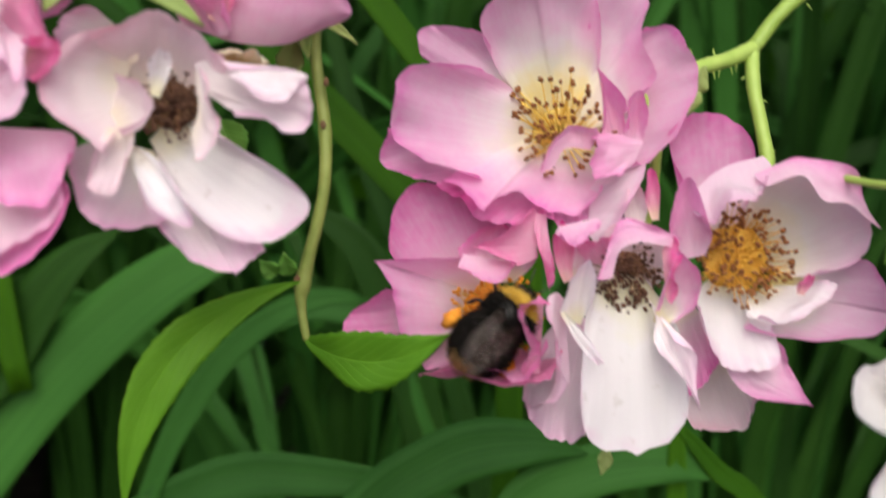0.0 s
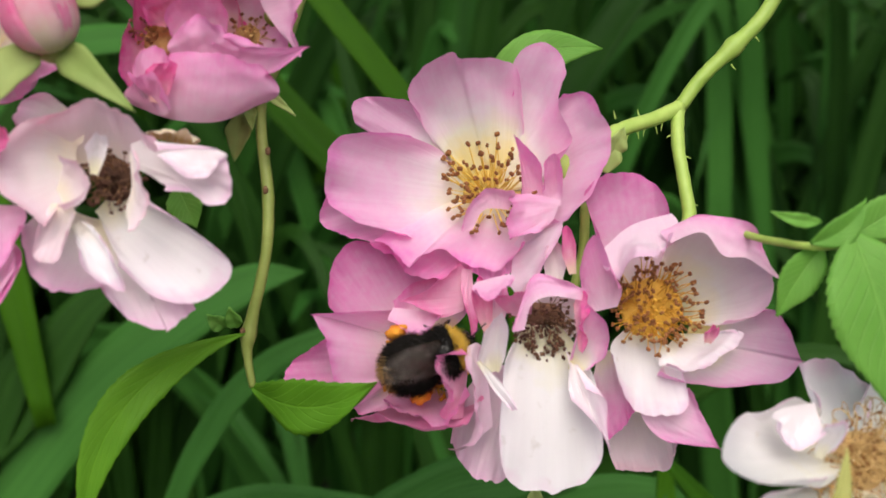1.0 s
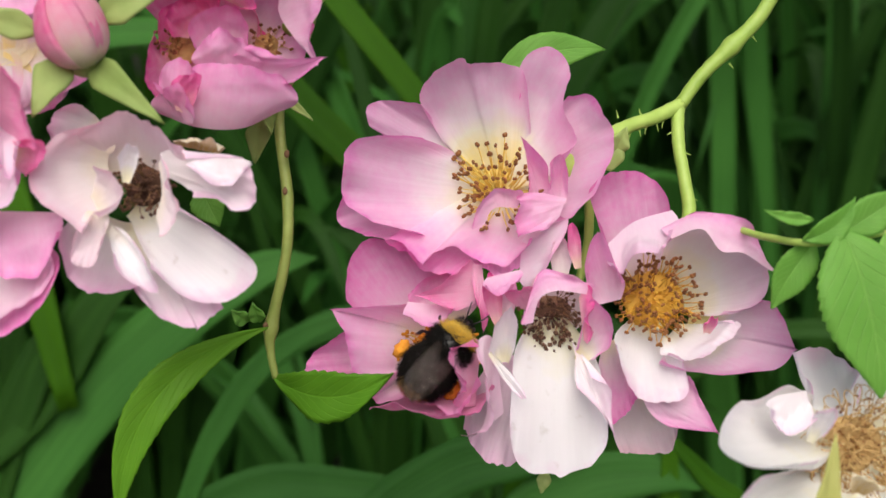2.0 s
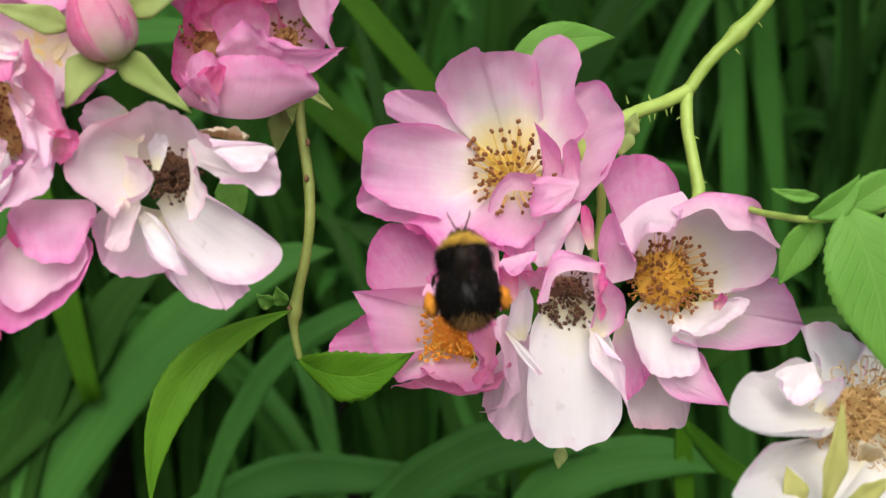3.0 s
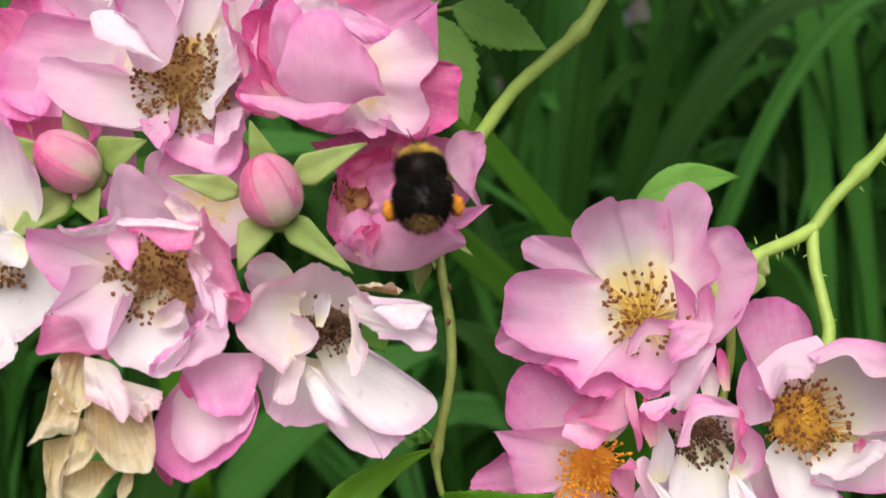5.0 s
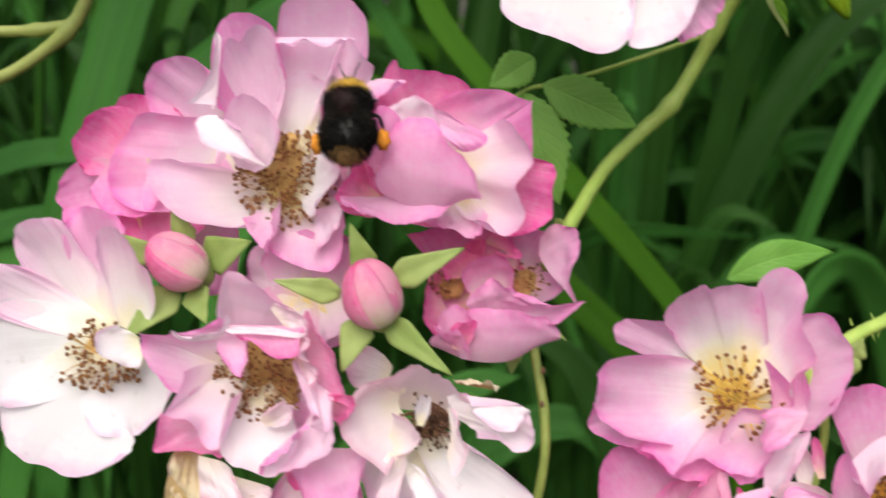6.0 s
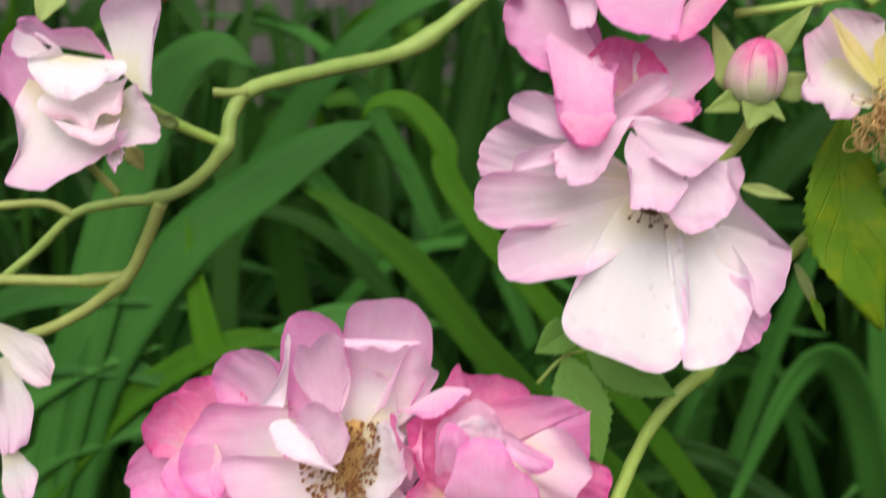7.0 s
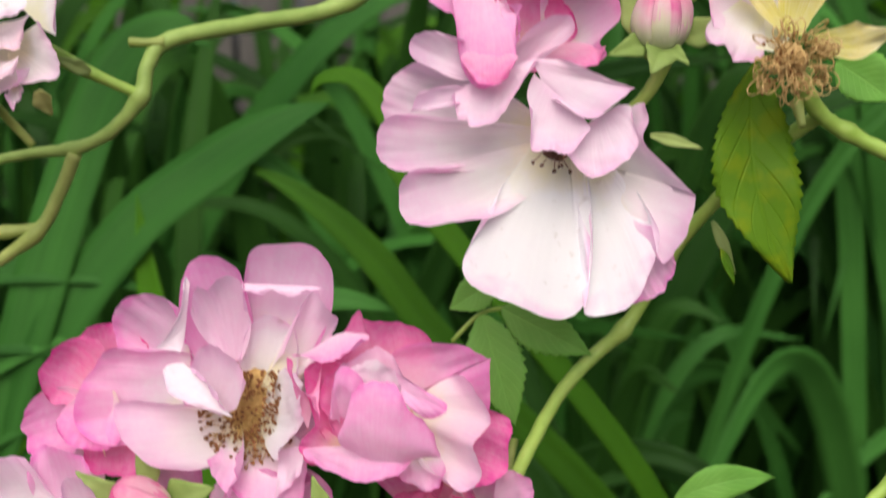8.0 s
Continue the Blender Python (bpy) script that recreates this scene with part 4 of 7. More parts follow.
fan(rose, FOLD_PALE, [(1.7, 1.0, 16.6), (-5.5, -0.0, 14.4), (-10.2, -0.0, 10.5)], [(-0.5, -5.0, 12.7), (-2.7, -7.0, 8.4), (-2.7, -7.0, 8.4), (-6.0, -6.0, 9.1), (-7.6, -6.0, 6.8), (-8.4, -6.0, 4.3), (-10.2, -4.0, 6.9)], crumple=1.0, seed=8)
fan(rose, FOLD, [(0.2, -4.0, 11.4), (5.1, -6.0, 13.2), (8.2, -7.0, 9.4), (12.3, -7.0, 9.0), (17.5, -5.0, 6.1)], [(1.0, -3.0, 13.8), (4.9, -4.0, 16.4), (11.4, -5.0, 15.3), (15.7, -5.0, 11.2), (17.8, -5.0, 6.5)], ruffle=0.8, crumple=0.9, seed=9)
petal(rose, DEEP, (7.8, -1.0, -5.7), (8.1, -4.0, -2.3), 2.7, seed=9, cup=60)

# the drooping pale rose
rose = thing("rose", (-65.2, -24.0, -13.5), "drooping pale blush rose with a dark withered heart", "rose", "roses of the bush")
fan(rose, DRY, [(4.9, 6.0, 7.6), (12.1, 6.0, 6.3)], [(6.1, 3.0, 8.3), (10.1, 2.0, 8.7), (13.0, 2.0, 7.0)], crumple=0.6, name="sepal", label="dry tan sepal tip", seed=31)
petal(rose, BLUSH, (-8.2, 9.0, 8.8), (-16.6, 8.0, 11.5), 9.0, seed=12)
fan(rose, BLUSH, (-5.7, 8.0, -5.9), [(-13.5, 3.0, -7.2), (-12.9, 2.0, -11.3), (-10.1, 1.0, -15.7), (-5.9, 1.0, -17.7), (-1.5, 1.0, -17.4), (0.2, 3.0, -15.6)], seed=2)
fan(rose, PALE, (-1.8, 6.0, 2.8), [(-11.1, -1.0, 8.5), (-6.0, -3.0, 10.1), (-0.2, -4.0, 11.8), (3.2, -4.0, 10.7), (6.3, -4.0, 8.0), (7.8, -2.0, 4.6)], seed=3)
fan(rose, BLUSH, (-1.4, 6.0, -7.9), [(-0.6, 1.0, -16.6), (3.3, 0.0, -20.6), (7.9, -1.0, -22.5), (10.1, -1.0, -22.7), (10.1, -1.0, -22.7), (13.8, 0.0, -18.8)], seed=4)
fan(rose, SNOW, (-0.2, 5.0, -3.6), [(6.1, 2.0, -3.2), (12.8, 0.0, -6.8), (18.2, -1.0, -10.5), (19.8, -2.0, -13.5), (17.3, -2.0, -16.9), (13.2, -2.0, -18.5), (8.4, -1.0, -17.6), (2.5, 1.0, -13.1)], seed=5)
fan(rose, LIP, [(3.7, 0.0, 5.9), (4.9, 0.0, 1.9)], [(8.9, -3.0, 5.1), (14.8, -4.0, 5.3), (17.9, -4.0, 4.9), (20.1, -5.0, 1.0), (19.3, -4.0, -2.6), (16.7, -4.0, -3.2), (14.8, -3.0, -1.5), (9.9, -1.0, -0.7)], seed=6)
fan(rose, LIP, [(11.3, -4.0, 5.0), (17.8, -5.0, 4.8)], [(8.9, -5.0, 3.7), (12.5, -6.0, 1.0), (16.4, -6.0, 0.7), (18.4, -6.0, 3.8)], seed=7)
stamens(rose, "dark", (-0.0, 4.0, 0.5), (0, -1, -0.2), 90, 42, 3.8, 15, 0.8)
fan(rose, PALE, (-5.6, 3.0, 3.5), [(-2.0, -1.0, 11.5), (-6.9, -3.0, 9.8), (-11.0, -3.0, 8.4), (-14.7, -4.0, 4.2), (-15.2, -5.0, 1.0), (-13.3, -6.0, -2.2), (-7.2, -7.0, -7.0), (-7.2, -7.0, -7.0), (-6.0, -5.0, -4.4)], seed=8)
fan(rose, PALE, (-6.2, -1.0, -2.6), [(-5.8, -3.0, 3.5), (-2.4, -5.0, 2.2), (-0.6, -6.0, -0.3), (-1.8, -6.0, -2.9), (-4.5, -5.0, -4.2)], seed=9)
fan(rose, PALE, [(-6.8, -4.0, -3.6), (-3.5, -4.0, -3.9)], [(-8.1, -5.0, -7.6), (-9.0, -5.0, -11.2), (-7.5, -5.0, -12.6), (-5.1, -5.0, -11.8), (-4.2, -5.0, -8.0)], seed=10)
petal(rose, SNOW, (-1.1, -2.0, 0.9), (0.2, -5.0, 7.0), 2.8, seed=10, cup=80, blunt=1.8)
fan(rose, PALE, [(4.2, -3.0, 4.0), (4.7, -3.0, -0.6), (3.8, -3.0, -4.5)], [(4.9, -5.0, 4.1), (7.0, -6.0, 0.6), (7.5, -6.0, -3.5), (6.3, -6.0, -7.1), (5.1, -6.0, -7.6)], seed=12)
fan(rose, SNOW, (-3.2, -2.0, -7.1), [(0.2, -4.0, -8.4), (2.6, -5.0, -11.6), (4.9, -5.0, -15.3), (3.8, -5.0, -16.6), (-0.8, -5.0, -14.1), (-2.5, -4.0, -10.7)], crumple=1.1, seed=13)

# the small deep pink double rose
rose = thing("rose", (-57.0, -11.0, 10.0), "small double rose in deep pink with crowded petals", "rose", "roses of the bush")
backing(rose, (DEEP, FOLD_MID), (1.0, 7.5, 0.0), (11.0, 9.0), 6, 31)
fan(rose, DEEP, (2.8, 7.0, 2.4), [(-13.5, 3.0, 13.3), (-7.7, 2.0, 14.2), (-0.9, 1.0, 15.5), (3.6, 1.0, 16.0), (6.8, 2.0, 13.9), (7.8, 2.0, 10.0)], seed=1)
fan(rose, DEEP, (-4.1, 7.0, 1.4), [(-7.8, 2.0, 1.9), (-8.1, 1.0, 5.1), (-6.8, 0.0, 8.3), (-3.0, 0.0, 11.0), (1.4, 0.0, 12.5), (3.0, 1.0, 10.5)], seed=2)
fan(rose, MID, (6.3, 6.0, 1.7), [(6.8, 2.0, 15.6), (10.2, 1.0, 13.9), (15.7, 1.0, 12.9), (17.8, 1.0, 11.3), (18.9, 1.0, 5.8), (17.7, 2.0, 1.5)], seed=3)
fan(rose, DEEP, (-6.0, 5.0, -2.2), [(-8.7, 1.0, 4.6), (-9.8, 0.0, 0.6), (-9.1, 0.0, -4.9), (-6.4, 0.0, -9.9), (-1.0, 1.0, -10.4)], seed=4)
fan(rose, DEEP, (-1.2, 3.0, 5.3), [(-5.6, -1.0, 4.2), (-6.0, -2.0, 7.4), (-3.8, -2.0, 9.5), (0.1, -2.0, 10.5), (1.5, -1.0, 8.5)], crumple=1.2, seed=5)
stamens(rose, "aged", (10.9, 4.5, 3.4), (0.2, -1, 0.3), 26, 50, 2.2, 16, 0.7)
stamens(rose, "aged", (-5.3, 4.5, 3.2), (0.0, -1, 0.3), 26, 50, 2.4, 17, 0.7)
fan(rose, FOLD, [(13.3, 0.0, 11.8), (13.3, 0.0, 7.9), (16.2, 0.0, 3.5), (18.9, 0.0, 0.7)], [(18.0, -3.0, 13.8), (20.5, -4.0, 13.4), (20.4, -4.0, 8.8), (19.0, -3.0, 4.1), (19.8, -2.0, 0.1)], seed=6)
fan(rose, DEEP, [(2.4, 1.0, 11.0), (7.9, 1.0, 8.7)], [(3.3, -2.0, 14.3), (7.2, -3.0, 11.9), (9.8, -4.0, 8.2), (7.3, -4.0, 8.0), (2.9, -3.0, 10.2)], seed=7)
fan(rose, MID, (3.3, 2.0, 0.6), [(-1.4, -2.0, 1.9), (-2.0, -3.0, 5.0), (1.8, -3.0, 8.2), (6.1, -3.0, 8.4), (8.0, -2.0, 5.5), (7.9, -2.0, 2.8)], seed=8)
fan(rose, FOLD, [(-7.6, 1.0, -9.8), (-0.8, -1.0, -12.2), (6.9, -1.0, -12.3), (13.3, 1.0, -9.0)], [(-4.9, -2.0, -5.1), (-2.6, -3.0, -2.6), (3.1, -5.0, -1.5), (8.5, -6.0, -2.0), (13.2, -5.0, -3.0), (15.9, -3.0, -5.0)], bulge=0.12, ruffle=0.3, seed=9)
fan(rose, FOLD, [(-0.2, -3.0, -1.9), (9.8, -3.0, -2.4)], [(0.1, -5.0, 0.9), (1.9, -6.0, 2.9), (5.2, -7.0, 4.0), (7.8, -7.0, 2.1), (9.8, -6.0, 0.4)], bulge=0.1, seed=10)
fan(rose, FOLD, [(5.0, -3.0, -2.7), (13.0, -3.0, -3.9)], [(6.4, -6.0, -0.6), (8.6, -7.0, 0.8), (13.8, -7.0, -0.4), (21.5, -7.0, -1.0), (21.5, -7.0, -1.0), (18.0, -6.0, -3.7), (14.2, -5.0, -5.2)], seed=11)
fan(rose, FOLD, (-3.6, -2.0, -9.0), [(-6.8, -4.0, -4.2), (-5.3, -5.0, -1.7), (-1.6, -6.0, -1.3), (-0.2, -5.0, -3.1), (-1.4, -4.0, -6.5)], bulge=0.1, ruffle=0.3, seed=12)
fan(rose, DEEP, (-2.8, -4.0, -9.4), [(-4.1, -7.0, -5.4), (-1.9, -8.0, -4.2), (0.9, -8.0, -4.5), (0.3, -7.0, -6.7)], ruffle=0.3, seed=13)
fan(rose, FOLD, (-2.1, -3.0, -11.2), [(-8.1, -4.0, -4.8), (-6.2, -6.0, -6.6), (-3.4, -8.0, -5.9), (-2.0, -7.0, -8.0), (-1.8, -5.0, -9.9)], ruffle=0.3, seed=14)

# buds
bud = thing("rose_bud", (-74.8, -27.0, 11.6), "closed pink rose bud with spread green sepals", "rose bud", "rose buds")
bud_head(bud, (0.2, 0, 0), 6.6, 7.0, (-14, 12), 3.35)
leaflet(bud, SEPAL, (3.4, 3.0, 2.6), (17.3, 0.0, 8.5), 6.3, teeth=0, fold=14, peak=0.27, sharp=0.5)
leaflet(bud, SEPAL, (-6.4, 3.0, 0.2), (-18.4, -0.0, 3.0), 5.2, teeth=0, fold=14, peak=0.27, sharp=0.5)
leaflet(bud, SEPAL, (1.8, 3.0, -4.5), (14.9, -1.0, -14.8), 5.8, teeth=0, fold=14, peak=0.27, sharp=0.5)
leaflet(bud, SEPAL, (-2.3, 3.0, -4.5), (-5.6, -1.0, -14.1), 6.8, teeth=0, fold=12, peak=0.27, sharp=0.5)
leaflet(bud, SEPAL, (-1.2, 5.0, 4.0), (-4.6, 4.0, 13.5), 5.5, teeth=0, fold=12, peak=0.27, sharp=0.5)
bud = thing("rose_bud", (-113.7, -21.0, 18.3), "closed pink rose bud with green sepals folded back", "rose bud", "rose buds")
bud_head(bud, (0, 0, 0), 6.3, 6.9, (-48, 15), 3.6)
leaflet(bud, SEPAL, (-6.1, 4.0, 0.3), (-14.4, 2.0, 6.1), 5.6, teeth=0, fold=14, peak=0.27, sharp=0.5)
leaflet(bud, SEPAL, (4.1, 4.0, 0.3), (14.5, -0.0, 3.8), 8.4, teeth=0, fold=12, peak=0.27, sharp=0.5)
leaflet(bud, SEPAL, (-1.4, 3.0, -5.2), (-10.4, -2.0, -15.0), 7.4, teeth=0, fold=14, peak=0.27, sharp=0.5)
leaflet(bud, SEPAL, (2.0, 3.0, -5.2), (5.7, -1.0, -11.9), 6.5, teeth=0, fold=12, peak=0.27, sharp=0.5)
leaflet(bud, SEPAL, (0.5, 5.0, 3.5), (-2.3, 3.0, 11.5), 5.2, teeth=0, fold=12, peak=0.27, sharp=0.5)
bud = thing("rose_bud", (-11.2, -20.0, 114.0), "half-open rose bud, pink tip above pale green sepals", "rose bud", "rose buds")
bud_head(bud, (0, 0, 0.6), 7.0, 7.2, (10, 20), 3.2, (BUD_HALF,))
leaflet(bud, SEPAL, (4.3, 2.0, -2.7), (15.6, -1.0, 0.0), 6.4, teeth=0, fold=14, peak=0.27, sharp=0.5)
leaflet(bud, SEPAL, (-3.1, -0.0, -4.0), (-10.8, -2.0, -6.9), 5.4, teeth=0, fold=18, peak=0.27, sharp=0.5)
leaflet(bud, SEPAL, (0.0, -1.0, -5.2), (-2.7, -3.0, -10.8), 7.3, teeth=0, fold=18, peak=0.27, sharp=0.5)
leaflet(bud, SEPAL, (-3.3, 4.0, -2.4), (-7.4, 5.0, 12.1), 7.0, teeth=0, fold=14, peak=0.27, sharp=0.5)
leaflet(bud, SEPAL, (2.8, 5.0, 4.7), (12.7, 5.0, 15.3), 6.0, teeth=0, fold=14, peak=0.27, sharp=0.5)
leaflet(bud, SEPAL, (1.2, -1.0, -5.3), (4.6, -3.0, -9.1), 3.1, teeth=0, fold=18, peak=0.27, sharp=0.5)

# the folded pink rose
rose = thing("rose", (-95.9, -28.0, -5.6), "pink rose with folded petals round a brown heart", "rose", "roses of the bush")
backing(rose, (PINK, FOLD), (-1.0, 8.0, 0.5), (14.0, 13.0), 7, 51)
fan(rose, FOLD_MID, (-11.4, 3.0, -7.4), [(-18.9, -1.0, -4.4), (-19.2, -2.0, -8.3), (-19.5, -2.0, -11.3), (-13.8, -3.0, -10.9), (-6.8, -3.0, -12.0)], seed=1)
fan(rose, PINK, (-6.5, 5.0, 2.8), [(-7.7, 0.0, 13.5), (-12.0, -3.0, 10.9), (-21.1, -4.0, 10.9), (-21.1, -4.0, 10.9), (-20.0, -4.0, 6.0), (-17.5, -4.0, 2.5), (-14.9, -3.0, -0.5), (-13.9, -2.0, 0.5)], seed=2)
fan(rose, FOLD_PALE, (-3.6, 4.0, 10.5), [(-6.9, -1.0, 11.0), (-7.1, -2.0, 15.4), (-6.5, -3.0, 18.5), (-5.1, -4.0, 20.8), (-2.4, -4.0, 20.0), (2.4, -4.0, 17.8), (8.3, -3.0, 15.1), (10.0, -2.0, 10.7)], seed=3)
fan(rose, DEEP, (12.4, 1.0, -2.6), [(13.8, -2.0, -0.8), (17.5, -3.0, -0.8), (17.3, -3.0, -3.8), (14.8, -2.0, -6.5)], seed=4)
fan(rose, FOLD_MID, [(7.3, 1.0, 11.5), (9.6, 2.0, 0.4)], [(9.8, -2.0, 13.9), (12.9, -4.0, 9.9), (15.4, -5.0, 4.9), (17.8, -5.0, -0.4), (17.9, -5.0, -2.4), (13.9, -4.0, -1.0)], seed=5)
fan(rose, SNOW, (-2.7, 6.0, -0.3), [(-5.6, 0.0, -2.0), (-6.8, -3.0, -8.4), (-5.4, -4.0, -12.6), (-0.0, -5.0, -14.5), (4.9, -5.0, -13.6), (7.7, -3.0, -9.6), (6.1, 0.0, -4.6)], seed=6)
fan(rose, BLUSH, (-6.0, 5.0, 2.8), [(-13.0, -4.0, 3.6), (-13.9, -4.0, 0.5), (-16.9, -5.0, -4.4), (-16.9, -5.0, -4.4), (-12.0, -5.0, -5.5), (-7.0, -5.0, -10.1), (-5.9, -4.0, -7.0), (-4.5, -2.0, -1.1)], seed=7)
fan(rose, FOLD_PALE, [(6.7, 0.0, -8.6), (11.4, 1.0, -2.1)], [(14.6, -4.0, -1.8), (15.2, -6.0, -6.7), (13.0, -6.0, -10.7), (9.1, -6.0, -13.1), (3.9, -5.0, -14.5)], seed=8)
fan(rose, FOLD_PALE, [(7.1, 0.0, 4.9), (11.4, 1.0, 0.4)], [(7.5, -3.0, 3.9), (9.3, -4.0, -0.8), (12.2, -5.0, -4.9), (12.9, -5.0, -7.6), (14.4, -5.0, -5.7), (14.6, -4.0, -1.8)], bulge=0.08, seed=9)
stamens(rose, "aged", (-1.5, 6.0, 1.5), (0, -1, -0.05), 230, 46, 7.4, 18, 0.82)
fan(rose, PALE, [(7.7, -1.0, 10.3), (6.6, 0.0, 4.4)], [(9.6, -4.0, 10.5), (10.9, -5.0, 6.0), (11.6, -4.0, 0.2)], crumple=1.1, seed=10)
fan(rose, FOLD, [(-6.4, -3.0, 10.8), (-2.1, -3.0, 10.3)], [(-5.9, -6.0, 7.6), (-3.5, -7.0, 4.7), (-1.3, -7.0, 3.5), (-0.5, -6.0, 6.0), (-1.1, -5.0, 9.1)], seed=11)
fan(rose, FOLD_MID, [(-4.8, -2.0, 12.2), (8.1, -3.0, 11.9)], [(-2.6, -5.0, 10.4), (2.1, -7.0, 8.3), (6.5, -7.0, 6.5), (8.9, -6.0, 6.7), (9.0, -5.0, 10.1)], bulge=0.1, seed=12)
fan(rose, LIP, [(-3.2, -6.0, 10.9), (3.1, -7.0, 10.8), (8.6, -6.0, 10.0)], [(-3.6, -5.0, 12.2), (2.2, -6.0, 12.0), (8.6, -5.0, 11.2)], ruffle=0.3, seed=13)
fan(rose, LIP, [(-11.4, -3.0, 9.2), (-5.9, -3.0, 9.8)], [(-15.5, -4.0, 10.9), (-9.6, -6.0, 10.1), (-5.8, -7.0, 12.0), (-4.5, -6.0, 15.1)], seed=14)
fan(rose, PALE, [(3.1, -3.0, 15.1), (5.6, -3.0, 11.9)], [(6.0, -5.0, 16.1), (9.0, -5.0, 14.6), (10.5, -5.0, 11.2), (8.8, -5.0, 10.2)], crumple=1.2, seed=15)
fan(rose, PALE, (0.9, 0.0, -6.0), [(2.4, -3.0, -3.4), (5.0, -4.0, -2.2), (7.7, -4.0, -3.2), (6.0, -3.0, -5.8)], crumple=1.3, seed=16)
fan(rose, FOLD, [(1.3, -2.0, -13.0), (6.8, -2.0, -7.6)], [(1.4, -5.0, -14.3), (3.6, -7.0, -11.4), (7.0, -7.0, -8.5), (10.1, -6.0, -5.7)], crumple=1.2, seed=17)

# a rose hanging under the folded one
rose = thing("rose", (-86.6, -25.0, -22.3), "hanging pink rose seen from its side", "rose", "roses of the bush")
petal(rose, DEEP, (-12.2, 4.0, -13.0), (-7.7, 4.0, -19.4), 2.5, seed=5, cup=50, crumple=0.9)
petal(rose, DEEP, (-3.3, 4.0, 5.0), (-3.0, 3.0, -3.2), 6.1, seed=6, cup=50)
fan(rose, MID, (-1.9, 6.0, 0.7), [(-8.2, 0.0, -4.2), (-8.9, -2.0, -7.3), (-9.8, -3.0, -9.7), (-8.8, -4.0, -13.0), (-5.9, -5.0, -15.2), (-2.9, -5.0, -16.5), (-0.6, -5.0, -16.0), (4.3, -4.0, -12.8), (8.5, -3.0, -8.3), (9.1, 0.0, -3.9)], seed=3)
fan(rose, BLUSH, (-1.6, 5.0, 0.3), [(-6.3, -1.0, -5.1), (-5.3, -3.0, -10.7), (-1.7, -4.0, -14.2), (2.5, -4.0, -12.1), (7.5, -3.0, -8.0), (8.7, -1.0, -4.5)], seed=4)
fan(rose, FOLD, [(-3.5, 2.0, 5.0), (7.7, 2.0, 4.9)], [(-2.5, -2.0, -0.9), (-0.8, -3.0, -4.3), (2.3, -4.0, -6.0), (6.4, -4.0, -5.2), (8.7, -2.0, -2.7), (9.2, 0.0, 0.9)], bulge=0.08, crumple=1.2, seed=5)

# the dried rose
rose = thing("rose", (-105.1, -30.0, -25.9), "dried brown rose with papery curled petals", "dead rose", "roses of the bush")
fan(rose, DRY, (-4.4, 3.0, 8.8), [(-7.9, -0.0, 6.0), (-6.9, -1.0, 1.9), (-4.6, -1.0, -1.1), (-1.2, -0.0, -0.5)], crumple=2.2, seed=1)
fan(rose, DRY, [(-6.7, 2.0, -9.6), (3.8, 2.0, -10.1)], [(-6.3, -1.0, -13.6), (-6.0, -2.0, -17.5), (-3.0, -2.0, -17.4), (-0.5, -2.0, -18.6), (1.7, -1.0, -14.6), (4.7, -0.0, -11.0)], crumple=2.2, seed=2)
petal(rose, DRY, (5.5, 2.0, -10.7), (4.4, 0.0, -16.9), 2.5, seed=6, cup=60, crumple=0.6)
fan(rose, DRY, [(-9.2, -0.0, -6.1), (-4.5, -0.0, -5.2)], [(-7.8, -3.0, -10.4), (-6.6, -4.0, -16.0), (-7.3, -4.0, -17.3), (-4.5, -4.0, -17.7), (-4.8, -3.0, -12.3), (-3.9, -2.0, -8.6)], crumple=2.0, seed=4)
fan(rose, DRY, [(-7.6, -0.0, 5.2), (-3.8, 0.0, 0.0)], [(-7.1, -3.0, -0.7), (-9.9, -4.0, -6.3), (-9.9, -4.0, -6.3), (-6.1, -4.0, -4.5), (-2.2, -3.0, -3.6), (-2.1, -2.0, -1.3)], crumple=2.4, seed=5)
fan(rose, DRY, [(-3.1, -1.0, -1.1), (0.2, -0.0, -4.9)], [(-3.1, -3.0, -8.4), (-3.5, -4.0, -11.5), (-3.5, -4.0, -11.5), (0.8, -3.0, -8.7), (1.2, -2.0, -6.7)], crumple=2.0, seed=6)
fan(rose, DRY, [(-2.1, 1.0, 0.9), (8.1, 1.0, 0.9)], [(-0.3, -3.0, -3.6), (2.3, -4.0, -8.0), (5.6, -5.0, -10.2), (10.9, -4.0, -10.4), (11.4, -3.0, -4.7), (8.7, -0.0, -0.1)], bulge=-0.2, crumple=2.2, seed=7)
fan(rose, PALE, [(-1.6, -1.0, 8.7), (2.6, -1.0, 7.7)], [(-0.5, -3.0, 1.2), (3.7, -4.0, -0.3), (6.1, -4.0, -2.7), (7.8, -3.0, 0.2), (4.6, -1.0, 4.4)], crumple=2.2, seed=8)
fan(rose, PALE, [(2.2, 2.0, 4.8), (9.3, 2.0, 2.8)], [(4.4, -1.0, 0.0), (7.8, -2.0, -2.0), (10.9, -1.0, -1.5), (11.5, 0.0, 1.9)], crumple=2.0, seed=9)

